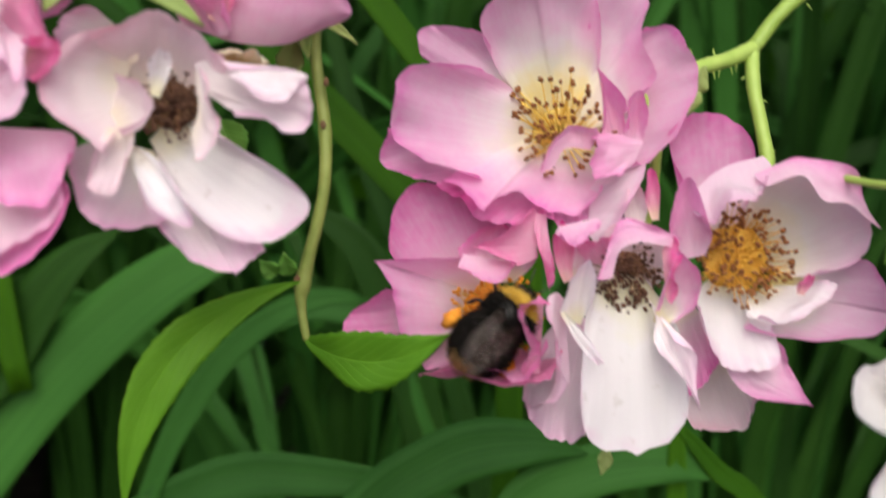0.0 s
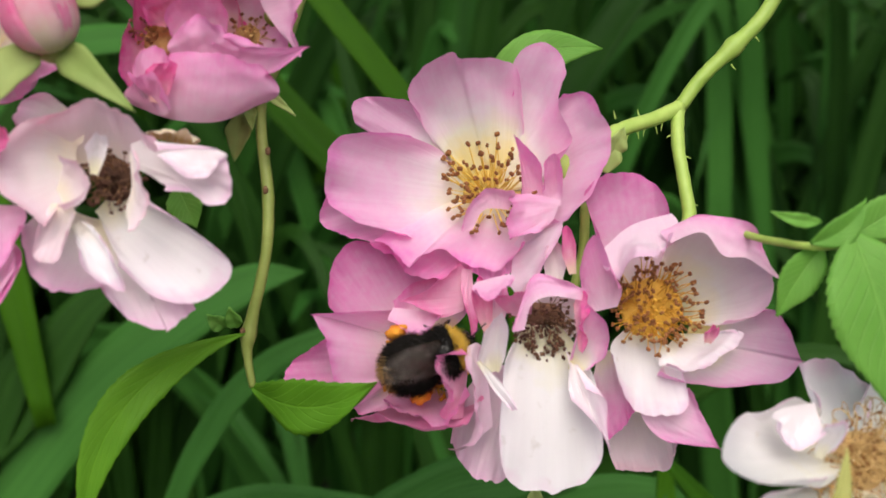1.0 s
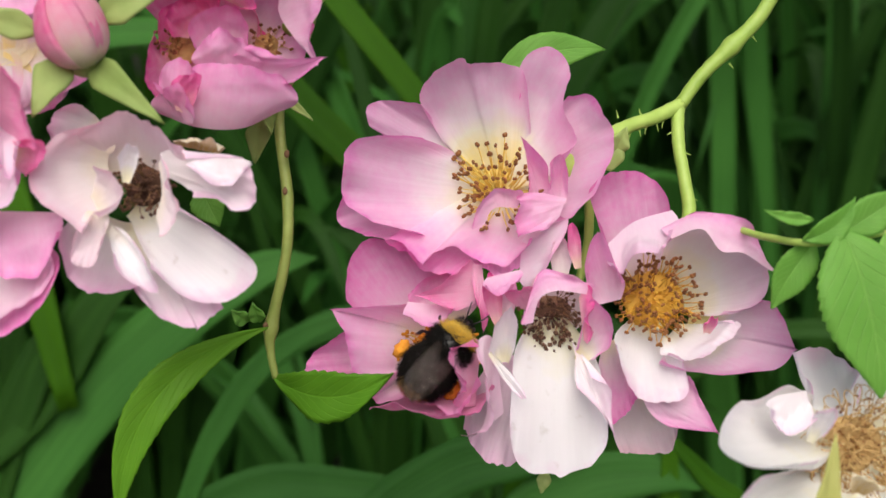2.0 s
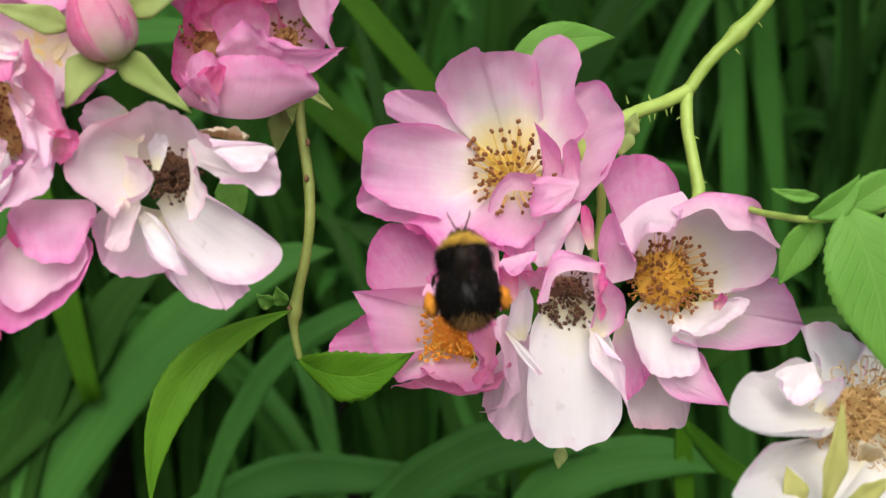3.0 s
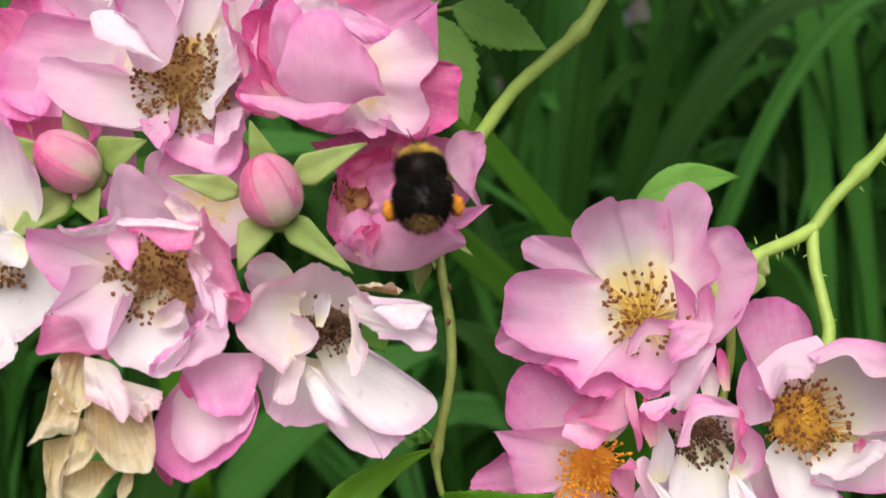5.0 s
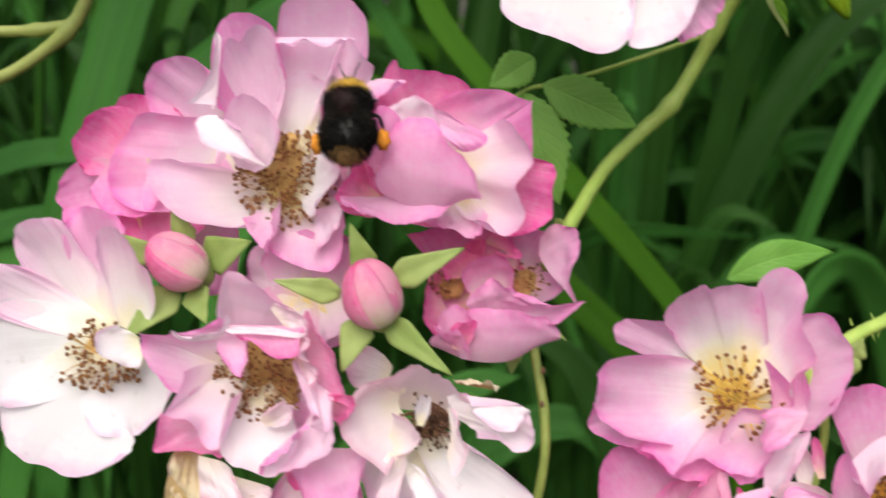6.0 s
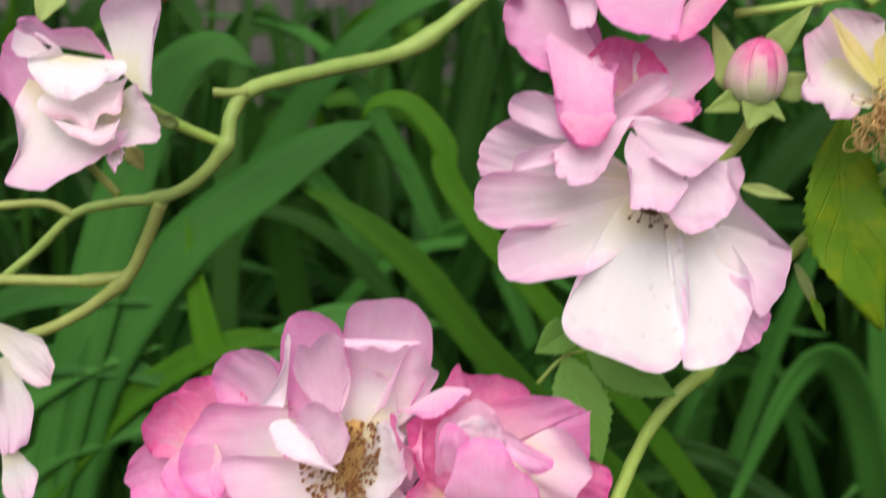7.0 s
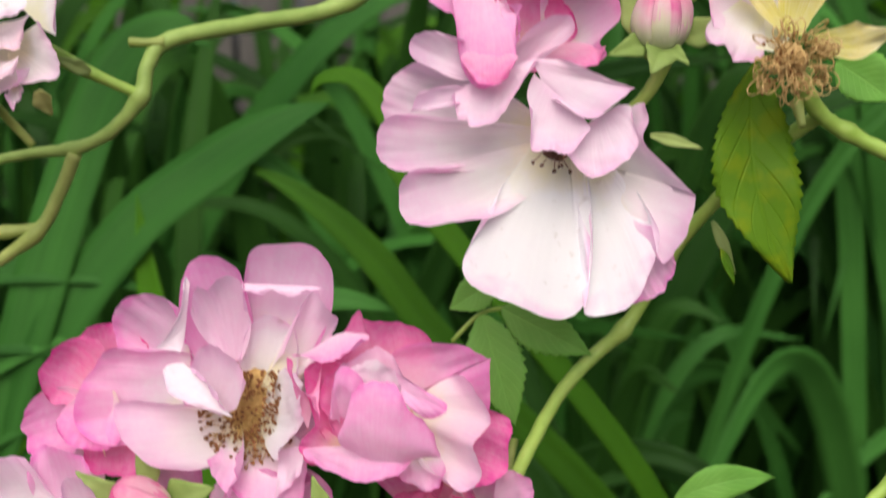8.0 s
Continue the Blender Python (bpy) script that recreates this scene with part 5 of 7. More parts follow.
# the white and pink open rose
rose = thing("rose", (-128.6, -24.0, 4.4), "wide open white rose flushed pink with brown anthers", "rose", "roses of the bush")
fan(rose, PINK, (-2.1, 8.0, 1.8), [(-10.1, 5.0, 20.2), (-7.7, 5.0, 24.6), (-1.1, 4.0, 24.7), (3.0, 4.0, 20.2), (3.4, 5.0, 13.4)], seed=1)
fan(rose, BLUSH, (-3.2, 8.0, 1.8), [(-17.8, 4.0, 13.1), (-19.6, 4.0, 17.5), (-18.3, 4.0, 21.4), (-13.7, 4.0, 22.9), (-9.1, 4.0, 21.9), (-6.1, 5.0, 16.2)], seed=2)
fan(rose, BLUSH, (-3.1, 7.0, 0.3), [(-16.8, 3.0, 13.7), (-23.3, 1.0, 14.9), (-27.5, -1.0, 13.0), (-28.7, -2.0, 9.5), (-27.0, -2.0, 6.6), (-21.9, -1.0, 6.1)], seed=3)
fan(rose, SNOW, (-3.1, 6.0, -1.8), [(-24.0, 0.0, 7.0), (-27.5, -1.0, 4.5), (-29.2, -2.0, 0.3), (-28.8, -2.0, -5.1), (-25.5, -2.0, -10.4), (-18.1, -1.0, -13.9)], seed=4)
petal(rose, SNOW, (-2.3, 5.0, -4.3), (-11.1, -2.0, -24.3), 29.0, seed=5, cup=25, blunt=3)
petal(rose, SNOW, (1.5, 4.0, -3.0), (5.9, 0.0, -19.4), 19.4, seed=6, cup=25)
stamens(rose, "aged", (-1.1, 5.0, -5.2), (0, -1, 0.1), 100, 58, 5.5, 19, 1)
fan(rose, BLUSH, (5.5, 2.0, 2.3), [(1.1, -2.0, 12.7), (1.2, -3.0, 19.3), (5.3, -4.0, 20.9), (9.5, -3.0, 15.5), (11.4, -2.0, 9.2)], seed=7)
fan(rose, SNOW, (7.7, 0.0, -2.1), [(4.6, -3.0, 2.2), (1.4, -4.0, 0.8), (1.5, -5.0, -2.8), (4.8, -5.0, -5.1), (8.6, -4.0, -5.7)], seed=8)

# the rose at the crown of the cluster
rose = thing("rose", (-93.7, -15.0, 34.6), "full pink rose with a white fold over brown anthers", "rose", "roses of the bush")
backing(rose, (PINK, BLUSH, FOLD), (0.0, 8.5, 8.0), (18.0, 17.0), 7, 71)
fan(rose, PINK, (-8.4, 8.0, 7.4), [(-29.6, 5.0, 13.5), (-30.5, 5.0, 19.6), (-27.9, 4.0, 23.9), (-22.7, 4.0, 25.9), (-18.0, 4.0, 24.3), (-15.8, 4.0, 20.4), (-15.4, 5.0, 15.0)], seed=1)
fan(rose, PINK, (-6.6, 8.0, 3.8), [(-22.6, 3.0, 13.3), (-30.2, 3.0, 14.0), (-33.8, 3.0, 9.5), (-36.8, 2.0, 4.3), (-36.3, 2.0, -2.0), (-31.8, 2.0, -5.7), (-25.1, 3.0, -6.2)], seed=2)
fan(rose, FOLD, (-4.6, 7.0, 8.5), [(-14.0, 0.0, 16.5), (-14.6, -1.0, 22.2), (-14.1, 0.0, 29.0), (-11.3, 0.0, 32.6), (-7.2, 0.0, 32.9), (-3.3, 0.0, 31.6), (-1.3, -1.0, 28.7), (-0.9, 0.0, 22.5)], seed=3)
fan(rose, PINK, (1.8, 7.0, 7.3), [(-2.5, 2.0, 23.3), (-1.5, 0.0, 30.5), (0.6, -1.0, 34.8), (5.1, -1.0, 35.8), (12.7, -1.0, 35.0), (16.6, -1.0, 31.4), (17.2, -1.0, 26.0), (16.5, 0.0, 21.1), (12.3, 1.0, 13.9)], seed=4)
fan(rose, SNOW, (1.1, 7.0, 0.9), [(-3.6, 4.0, 8.5), (-1.4, 3.0, 17.6), (3.2, 2.0, 21.5), (8.3, 2.0, 18.5), (9.9, 2.0, 11.7), (8.0, 3.0, 3.8)], seed=5)
fan(rose, FOLD_PALE, (-4.5, 3.0, 13.1), [(-11.7, -3.0, 22.0), (-9.8, -4.0, 27.2), (-7.6, -4.0, 26.7), (-7.6, -4.0, 26.7), (-4.7, -5.0, 29.1), (-1.6, -4.0, 28.2), (-0.3, -3.0, 22.9)], seed=6)
fan(rose, LIP, [(-12.0, -2.0, 27.7), (-13.3, -1.0, 16.5)], [(-13.4, -3.0, 27.6), (-14.2, -4.0, 19.7), (-17.7, -5.0, 14.7), (-17.7, -5.0, 14.7), (-13.5, -4.0, 14.2)], seed=7)
fan(rose, BLUSH, (3.3, 4.0, 7.3), [(7.3, 0.0, 14.0), (11.1, -3.0, 23.5), (11.1, -3.0, 23.5), (13.9, -3.0, 26.8), (17.1, -3.0, 23.1), (18.4, -2.0, 20.2), (12.9, 0.0, 11.6)], seed=8)
fan(rose, FOLD_PALE, [(-1.5, -1.0, 27.8), (13.7, -1.0, 27.2)], [(0.7, -3.0, 26.2), (4.4, -3.0, 25.4), (8.9, -3.0, 25.6), (13.2, -2.0, 26.5)], seed=9)
fan(rose, PINK, (2.5, 5.0, -4.8), [(-3.7, -2.0, -13.2), (-0.2, -3.0, -15.9), (4.4, -3.0, -17.9), (9.9, -2.0, -17.4), (12.1, -2.0, -11.1), (11.1, -1.0, -6.2)], seed=10)
fan(rose, SNOW, (1.4, 5.0, -0.2), [(6.9, 0.0, 10.8), (9.8, -3.0, 8.3), (11.4, -5.0, 3.9), (10.6, -5.0, -0.2), (8.1, -5.0, -3.9), (6.5, -4.0, -7.3)], seed=11)
stamens(rose, "aged", (-1.2, 5.0, 0.4), (0.05, -1, 0.05), 300, 46, 8.6, 20, 0.85)
fan(rose, BLUSH, (-4.5, 5.0, -2.5), [(-14.2, -1.0, 3.0), (-22.3, -3.0, 4.1), (-26.6, -4.0, 3.0), (-25.6, -5.0, -1.0), (-21.9, -5.0, -6.2), (-17.4, -5.0, -9.2), (-10.9, -4.0, -9.7), (-6.2, -2.0, -8.4)], seed=12)
fan(rose, PINK, (-3.7, 4.0, -3.0), [(-7.9, -2.0, -8.2), (-6.0, -4.0, -11.6), (-2.9, -5.0, -14.2), (-2.9, -5.0, -14.2), (-1.3, -5.0, -11.3), (-2.2, -4.0, -7.0)], seed=13)
fan(rose, FOLD_PALE, [(5.8, 1.0, -6.3), (10.9, 1.0, -5.2)], [(6.0, -3.0, -15.9), (8.5, -4.0, -12.5), (10.7, -4.0, -10.4), (12.1, -3.0, -6.1)], seed=14)
fan(rose, FOLD_PALE, (-7.2, -2.0, 2.7), [(-11.6, -4.0, 8.0), (-9.4, -6.0, 13.8), (-5.6, -7.0, 16.1), (-1.3, -7.0, 12.8), (0.3, -7.0, 8.4), (-1.3, -6.0, 4.3)], seed=15)
fan(rose, LIP, [(-11.9, -6.0, 12.0), (-6.3, -7.0, 7.7), (-3.1, -6.0, 2.3)], [(-15.4, -8.0, 9.3), (-13.9, -9.0, 6.3), (-8.7, -9.0, 3.8), (-2.8, -8.0, 2.1)], ruffle=0.3, bulge=0.05, seed=16)
fan(rose, FOLD_PALE, [(-15.1, -5.0, 9.9), (-12.2, -5.0, 11.6)], [(-9.0, -8.0, 10.8), (-5.0, -9.0, 7.1), (-2.6, -8.0, 2.8)], ruffle=0.3, seed=17)

# the deep pink rose behind it
rose = thing("rose", (-128.4, -9.0, 37.6), "deep pink rose tucked behind paler ones", "rose", "roses of the bush")
petal(rose, DEEP, (2.4, 2.0, 1.1), (-8.8, -1.0, 9.5), 16.2, seed=1, cup=40)
petal(rose, DEEP, (3.1, 4.0, 2.2), (1.3, 2.0, 15.9), 17.5, seed=2, cup=40)
petal(rose, MID, (1.5, 1.0, -1.2), (-14.5, -1.0, -7.4), 15.0, seed=3, cup=40)
petal(rose, MID, (2.1, -1.0, 2.3), (-0.0, -4.0, -10.2), 14.8, seed=4, cup=45)
petal(rose, DEEP, (7.2, 2.0, -2.5), (6.4, -0.0, -16.4), 18.5, seed=5, cup=35)
petal(rose, PINK, (-1.3, 2.0, -8.3), (-10.0, -1.0, -20.9), 17.3, seed=6, cup=35)
petal(rose, MID, (5.4, 4.0, -7.3), (19.9, 3.0, -23.9), 18.7, seed=7)

# the full double rose
rose = thing("rose", (-64.7, -19.0, 38.8), "full double pink rose with layered rolled petals", "rose", "roses of the bush")
backing(rose, (FOLD_MID, FOLD), (1.0, 8.5, -1.0), (15.5, 13.0), 7, 41)
fan(rose, DEEP, (-5.4, 7.0, -4.1), [(-10.4, 2.0, -10.2), (-14.8, 1.0, -6.1), (-16.4, 0.0, 0.2), (-17.2, 0.0, 6.4), (-12.6, 1.0, 8.9)], seed=21)
fan(rose, FOLD_MID, (-5.2, 6.0, -3.9), [(-12.0, 1.0, -6.1), (-13.3, 0.0, -0.9), (-13.3, 0.0, 4.7), (-10.3, 1.0, 8.0)], seed=22)
fan(rose, DEEP, (-0.8, 8.0, 0.5), [(-15.4, 4.0, 7.7), (-10.7, 3.0, 12.4), (-7.7, 2.0, 17.0), (-6.3, 2.0, 18.2), (-5.4, 2.0, 16.5), (0.8, 3.0, 15.7), (5.3, 3.0, 14.2), (7.9, 3.0, 12.5), (8.1, 4.0, 10.2)], seed=1)
fan(rose, MID, (0.4, 8.0, -1.8), [(2.5, 3.0, 10.8), (7.7, 2.0, 11.9), (13.4, 1.0, 11.4), (19.9, 0.0, 8.8), (19.9, 0.0, 8.8), (20.1, 1.0, 2.7), (19.3, 2.0, -3.1), (15.6, 4.0, -5.7)], seed=2)
fan(rose, DEEP, (5.1, 7.0, -4.0), [(19.3, 2.0, -1.4), (23.5, 1.0, -2.9), (24.6, 1.0, -5.6), (23.3, 1.0, -8.4), (23.5, 1.0, -12.9), (20.2, 1.0, -15.7), (15.7, 2.0, -16.8)], seed=3)
fan(rose, BLUSH, (4.7, 5.0, -4.2), [(14.8, -1.0, 5.6), (17.7, -2.0, 3.0), (20.4, -3.0, -2.5), (16.7, -4.0, -7.2), (18.2, -4.0, -10.3), (18.0, -4.0, -14.1), (14.2, -4.0, -16.6), (11.5, -4.0, -14.2), (9.2, -3.0, -13.4)], seed=4)
fan(rose, PINK, (5.4, 4.0, -9.2), [(1.3, -1.0, -13.7), (3.6, -2.0, -15.6), (6.4, -2.0, -17.1), (9.7, -2.0, -15.8), (11.4, -2.0, -13.6)], seed=5)
fan(rose, BLUSH, (-1.7, 6.0, -6.2), [(-11.0, 2.0, -3.4), (-11.4, 1.0, 2.4), (-10.2, 0.0, 7.0), (-5.7, 0.0, 9.5), (-1.2, 0.0, 9.9), (1.7, 0.0, 7.1), (3.6, 0.0, 2.7)], seed=6)
fan(rose, FOLD_MID, [(-16.5, 1.0, -5.6), (-13.9, 2.0, 7.9)], [(-20.2, -2.0, 9.1), (-18.6, -3.0, 6.1), (-16.2, -4.0, 2.9), (-14.8, -4.0, -0.3), (-14.4, -4.0, -3.9)], seed=7)
fan(rose, FOLD, [(-16.2, -1.0, 10.2), (-10.1, -1.0, 13.8), (-5.7, 0.0, 13.8)], [(-18.5, -4.0, 9.3), (-13.8, -5.0, 8.6), (-9.4, -5.0, 9.9), (-5.2, -4.0, 12.7)], seed=8)
fan(rose, DEEP, (-10.4, 2.0, -10.2), [(-14.1, -3.0, -3.8), (-16.3, -3.0, -6.0), (-17.4, -3.0, -9.3), (-15.7, -3.0, -11.5), (-12.4, -3.0, -12.0)], seed=9)
fan(rose, FOLD, [(-11.2, 0.0, -8.7), (1.1, 1.0, -7.6)], [(-15.9, -5.0, -10.3), (-11.3, -6.0, -12.8), (-4.6, -7.0, -14.4), (0.8, -7.0, -12.9), (3.4, -6.0, -11.8), (6.0, -4.0, -9.9)], bulge=0.08, seed=10)
fan(rose, FOLD, (-8.7, -2.0, -2.2), [(-11.2, -4.0, -0.9), (-10.3, -6.0, 4.3), (-9.1, -7.0, 7.2), (-6.2, -8.0, 7.3), (-4.6, -8.0, 5.7), (-4.2, -7.0, 3.4), (-6.1, -5.0, -0.1)], bulge=0.15, ruffle=0.3, seed=11)
fan(rose, LIP, (-1.9, -3.0, 3.0), [(-8.3, -5.0, 6.4), (-4.7, -7.0, 8.3), (-0.3, -8.0, 8.9), (2.3, -7.0, 6.7), (2.7, -5.0, 4.3)], bulge=0.1, ruffle=0.3, seed=12)
fan(rose, FOLD, [(-8.0, -3.0, -8.7), (0.5, -4.0, -11.8), (8.3, -3.0, -9.0)], [(-7.0, -6.0, -2.2), (-6.5, -8.0, 2.4), (-3.9, -9.0, 4.7), (-0.0, -10.0, 4.9), (2.6, -10.0, 3.8), (4.7, -9.0, 0.5), (8.9, -7.0, -4.0), (9.0, -4.0, -7.2)], bulge=0.16, ruffle=0.3, seed=13)
fan(rose, FOLD, [(1.8, -7.0, 6.7), (3.1, -7.0, 3.5)], [(6.9, -10.0, 3.9), (11.2, -11.0, 1.9), (11.7, -11.0, 0.4), (10.2, -11.0, -1.0), (7.0, -11.0, -1.0), (4.3, -10.0, 1.2)], bulge=0.12, ruffle=0.3, seed=14)

# a half-hidden rose between the buds
rose = thing("rose", (-91.2, -12.0, 13.4), "half-hidden pale pink rose between two buds", "rose", "roses of the bush")
backing(rose, (PINK, MID, BLUSH), (0.0, 5.0, -1.0), (14.0, 13.0), 7, 61)
petal(rose, BLUSH, (0.7, 3.0, -3.9), (-7.9, -0.0, 9.1), 14.9, seed=1)
petal(rose, PINK, (-0.4, 3.0, -5.0), (-0.9, -1.0, 10.3), 17.1, seed=2)
petal(rose, PINK, (1.9, 3.0, -5.0), (9.2, -0.0, 7.9), 14.9, seed=3)
petal(rose, MID, (-0.4, 3.0, -1.6), (-7.0, 0.0, -10.2), 16.0, seed=4)
petal(rose, BLUSH, (1.9, 3.0, -1.6), (4.4, -0.0, -11.3), 16.0, seed=5)

# the big white rose that hangs down
rose = thing("rose", (-33.0, -20.0, 88.4), "large hanging white rose flushed with pink", "rose", "roses of the bush")
fan(rose, BLUSH, (-4.7, 8.0, 7.3), [(-33.4, 4.0, 7.2), (-34.0, 4.0, 10.3), (-32.1, 4.0, 15.2), (-27.4, 4.0, 18.7), (-19.7, 5.0, 17.3)], seed=1)
fan(rose, BLUSH, (-2.5, 7.0, 3.1), [(-28.5, 3.0, 8.1), (-32.9, 2.0, 6.6), (-34.5, 1.0, 2.5), (-33.6, 1.0, -1.5), (-29.1, 1.0, -4.1), (-21.2, 2.0, -3.1)], seed=2)
fan(rose, BLUSH, (-1.4, 6.0, 0.7), [(-20.1, 2.0, -3.1), (-27.8, 0.0, -4.2), (-29.9, -1.0, -9.0), (-28.8, -1.0, -13.1), (-24.9, -1.0, -15.0), (-19.4, -1.0, -14.5), (-13.0, 0.0, -13.4)], seed=3)
fan(rose, PINK, (15.8, 7.0, -14.1), [(16.5, 4.0, -29.6), (20.8, 3.0, -28.3), (24.7, 3.0, -23.2), (24.6, 4.0, -19.9)], seed=4)
fan(rose, BLUSH, (11.3, 5.0, -2.9), [(18.7, 0.0, 9.7), (19.1, -1.0, 5.9), (18.2, -1.0, 2.0), (22.7, -2.0, -3.6), (27.7, -2.0, -8.6), (27.7, -2.0, -8.6), (27.2, -2.0, -13.4), (23.8, -2.0, -20.0), (21.5, -1.0, -21.7), (19.8, 0.0, -14.4)], seed=5)
fan(rose, SNOW, (7.4, 5.0, -2.8), [(7.8, 1.0, -16.6), (7.1, -1.0, -27.7), (6.4, -2.0, -31.6), (10.3, -2.0, -32.0), (15.7, -2.0, -29.8), (19.1, -1.0, -23.3), (21.1, -1.0, -16.7), (19.3, 0.0, -11.7)], seed=6)
fan(rose, SNOW, (1.4, 5.0, 0.0), [(-11.1, 0.0, -11.1), (-16.9, -1.0, -20.1), (-16.1, -2.0, -25.6), (-10.5, -2.0, -29.1), (-6.1, -2.0, -30.5), (-1.7, -2.0, -32.1), (2.7, -2.0, -32.3), (6.6, -2.0, -29.5), (8.1, -1.0, -21.1), (7.4, 0.0, -12.8)], seed=7)
fan(rose, FOLD_PALE, (-13.7, -1.0, 15.7), [(-22.1, -4.0, 15.4), (-27.2, -5.0, 17.9), (-27.1, -5.0, 21.6), (-22.6, -5.0, 23.0), (-17.2, -4.0, 21.3)], seed=8)
fan(rose, FOLD_PALE, (-15.9, -2.0, 11.3), [(-19.8, -5.0, 12.6), (-25.2, -6.0, 11.1), (-27.2, -6.0, 7.4), (-27.2, -6.0, 7.4), (-23.0, -6.0, 7.7), (-18.0, -5.0, 9.3)], seed=9)
fan(rose, FOLD_PALE, [(6.4, -2.0, 5.0), (13.0, -2.0, 9.1)], [(2.9, -4.0, -1.4), (5.6, -5.0, -3.9), (8.3, -5.0, -5.0), (12.8, -5.0, -3.1), (16.6, -4.0, 1.1), (15.0, -3.0, 7.3)], seed=10)
fan(rose, FOLD_PALE, [(-3.4, -2.0, 15.2), (5.8, -3.0, 6.8)], [(-3.8, -5.0, 7.0), (-4.1, -6.0, 0.6), (-1.4, -6.0, -0.2), (1.3, -6.0, -1.4), (4.5, -6.0, 0.1), (6.5, -6.0, 3.3)], seed=11)
fan(rose, FOLD_PALE, [(-4.0, -2.0, 18.1), (-2.3, -2.0, 14.7)], [(4.2, -5.0, 16.7), (10.3, -6.0, 13.8), (15.2, -6.0, 11.6), (15.2, -6.0, 11.6), (10.8, -7.0, 7.7), (6.5, -7.0, 5.8), (0.8, -5.0, 9.4)], seed=12)
fan(rose, FOLD_PALE, [(-17.0, -2.0, 12.9), (-5.1, -2.0, 17.7)], [(-18.7, -5.0, 10.9), (-18.4, -6.0, 6.9), (-16.6, -6.0, 6.6), (-15.8, -6.0, 5.0), (-11.1, -6.0, 5.1), (-7.8, -6.0, 9.3), (-3.3, -4.0, 17.4)], ruffle=0.8, seed=13)
stamens(rose, "dark", (1.2, 1.0, 1.0), (-0.1, -1, -0.7), 11, 46, 3.3, 21, 0.8)

# the pink rose above it
rose = thing("rose", (-36.8, -19.0, 113.9), "pink rose with twisted overlapping petals", "rose", "roses of the bush")
fan(rose, DEEP, (-0.9, 6.0, -2.1), [(-8.7, 2.0, 4.6), (-3.5, 1.0, 9.0), (3.4, 1.0, 7.7), (7.9, 1.0, 3.0), (9.4, 2.0, -0.4)], seed=1)
fan(rose, MID, (-7.9, 5.0, 3.8), [(-17.2, 1.0, 23.2), (-13.1, 1.0, 24.3), (-8.0, 1.0, 18.3), (-4.6, 2.0, 10.3)], seed=2)
fan(rose, PINK, (4.9, 5.0, -2.3), [(2.7, 0.0, 7.5), (8.9, -1.0, 10.1), (14.8, -1.0, 8.3), (17.3, -1.0, 1.4), (14.0, 0.0, -3.0), (15.1, 0.0, -6.3), (10.1, 1.0, -8.6)], seed=3)
fan(rose, FOLD_MID, [(0.6, 3.0, -5.4), (8.1, 3.0, -2.6)], [(-0.6, 0.0, -8.3), (6.4, -1.0, -8.7), (12.0, -1.0, -8.4), (14.8, 0.0, -5.1)], seed=4)
fan(rose, FOLD, [(-16.6, 2.0, 19.9), (-8.0, 3.0, 11.7), (-3.4, 3.0, 2.3)], [(-20.2, 0.0, 16.5), (-24.0, -1.0, 16.4), (-24.7, -2.0, 12.9), (-23.7, -3.0, 8.0), (-18.7, -3.0, 3.8), (-15.3, -3.0, 1.0), (-14.0, -3.0, -4.6)], seed=5)
fan(rose, FOLD, [(-15.1, 0.0, 10.2), (-5.4, 0.0, 3.7)], [(-14.9, -3.0, 1.1), (-14.3, -5.0, -5.9), (-12.7, -6.0, -10.5), (-10.0, -7.0, -13.6), (-6.5, -7.0, -13.0), (-3.4, -6.0, -9.2), (-3.4, -4.0, -2.6)], bulge=0.1, seed=6)
fan(rose, FOLD_MID, [(-12.7, -6.0, -6.6), (-4.3, -6.0, -7.0)], [(-12.8, -8.0, -10.1), (-10.1, -9.0, -13.9), (-6.3, -9.0, -13.3), (-3.4, -8.0, -9.4)], bulge=0.1, ruffle=0.3, seed=7)
fan(rose, FOLD_PALE, (-2.1, 0.0, -8.2), [(-3.3, -3.0, -4.8), (-0.7, -4.0, -1.9), (2.6, -5.0, -0.0), (7.1, -5.0, 0.8), (8.4, -5.0, -1.2), (6.6, -4.0, -4.1), (1.6, -3.0, -6.3)], seed=8)
fan(rose, FOLD_PALE, [(-4.9, -1.0, 3.2), (-3.3, -1.0, -2.8)], [(-7.1, -3.0, 4.1), (-5.7, -4.0, -0.3), (-3.4, -4.0, -4.1)], ruffle=0.3, seed=9)
fan(rose, FOLD, [(-3.4, -1.0, 3.1), (-2.2, -1.0, -2.3)], [(-4.7, -4.0, 3.2), (-2.8, -5.0, 2.1), (-2.7, -4.0, -3.9)], ruffle=0.3, seed=10)

# the rose above that, its lower petals hanging
rose = thing("rose", (-31.0, -20.0, 143.5), "pink rose whose lower petals hang forward", "rose", "roses of the bush")
petal(rose, PINK, (-12.6, -0.0, 0.2), (-21.9, -2.0, -9.3), 13.8, seed=4, cup=30)
petal(rose, DEEP, (16.6, 3.0, -1.8), (20.9, 2.0, -10.8), 10.5, seed=6, cup=30)
petal(rose, PINK, (1.8, 4.0, 2.2), (-3.3, -0.0, 18.4), 25.6, seed=8, cup=30)
petal(rose, PINK, (5.3, 4.0, 2.2), (18.3, 0.0, 13.4), 23.3, seed=9, cup=30)
petal(rose, PINK, (-2.9, 4.0, 2.3), (-20.5, -0.0, 10.7), 23.3, seed=10, cup=30)
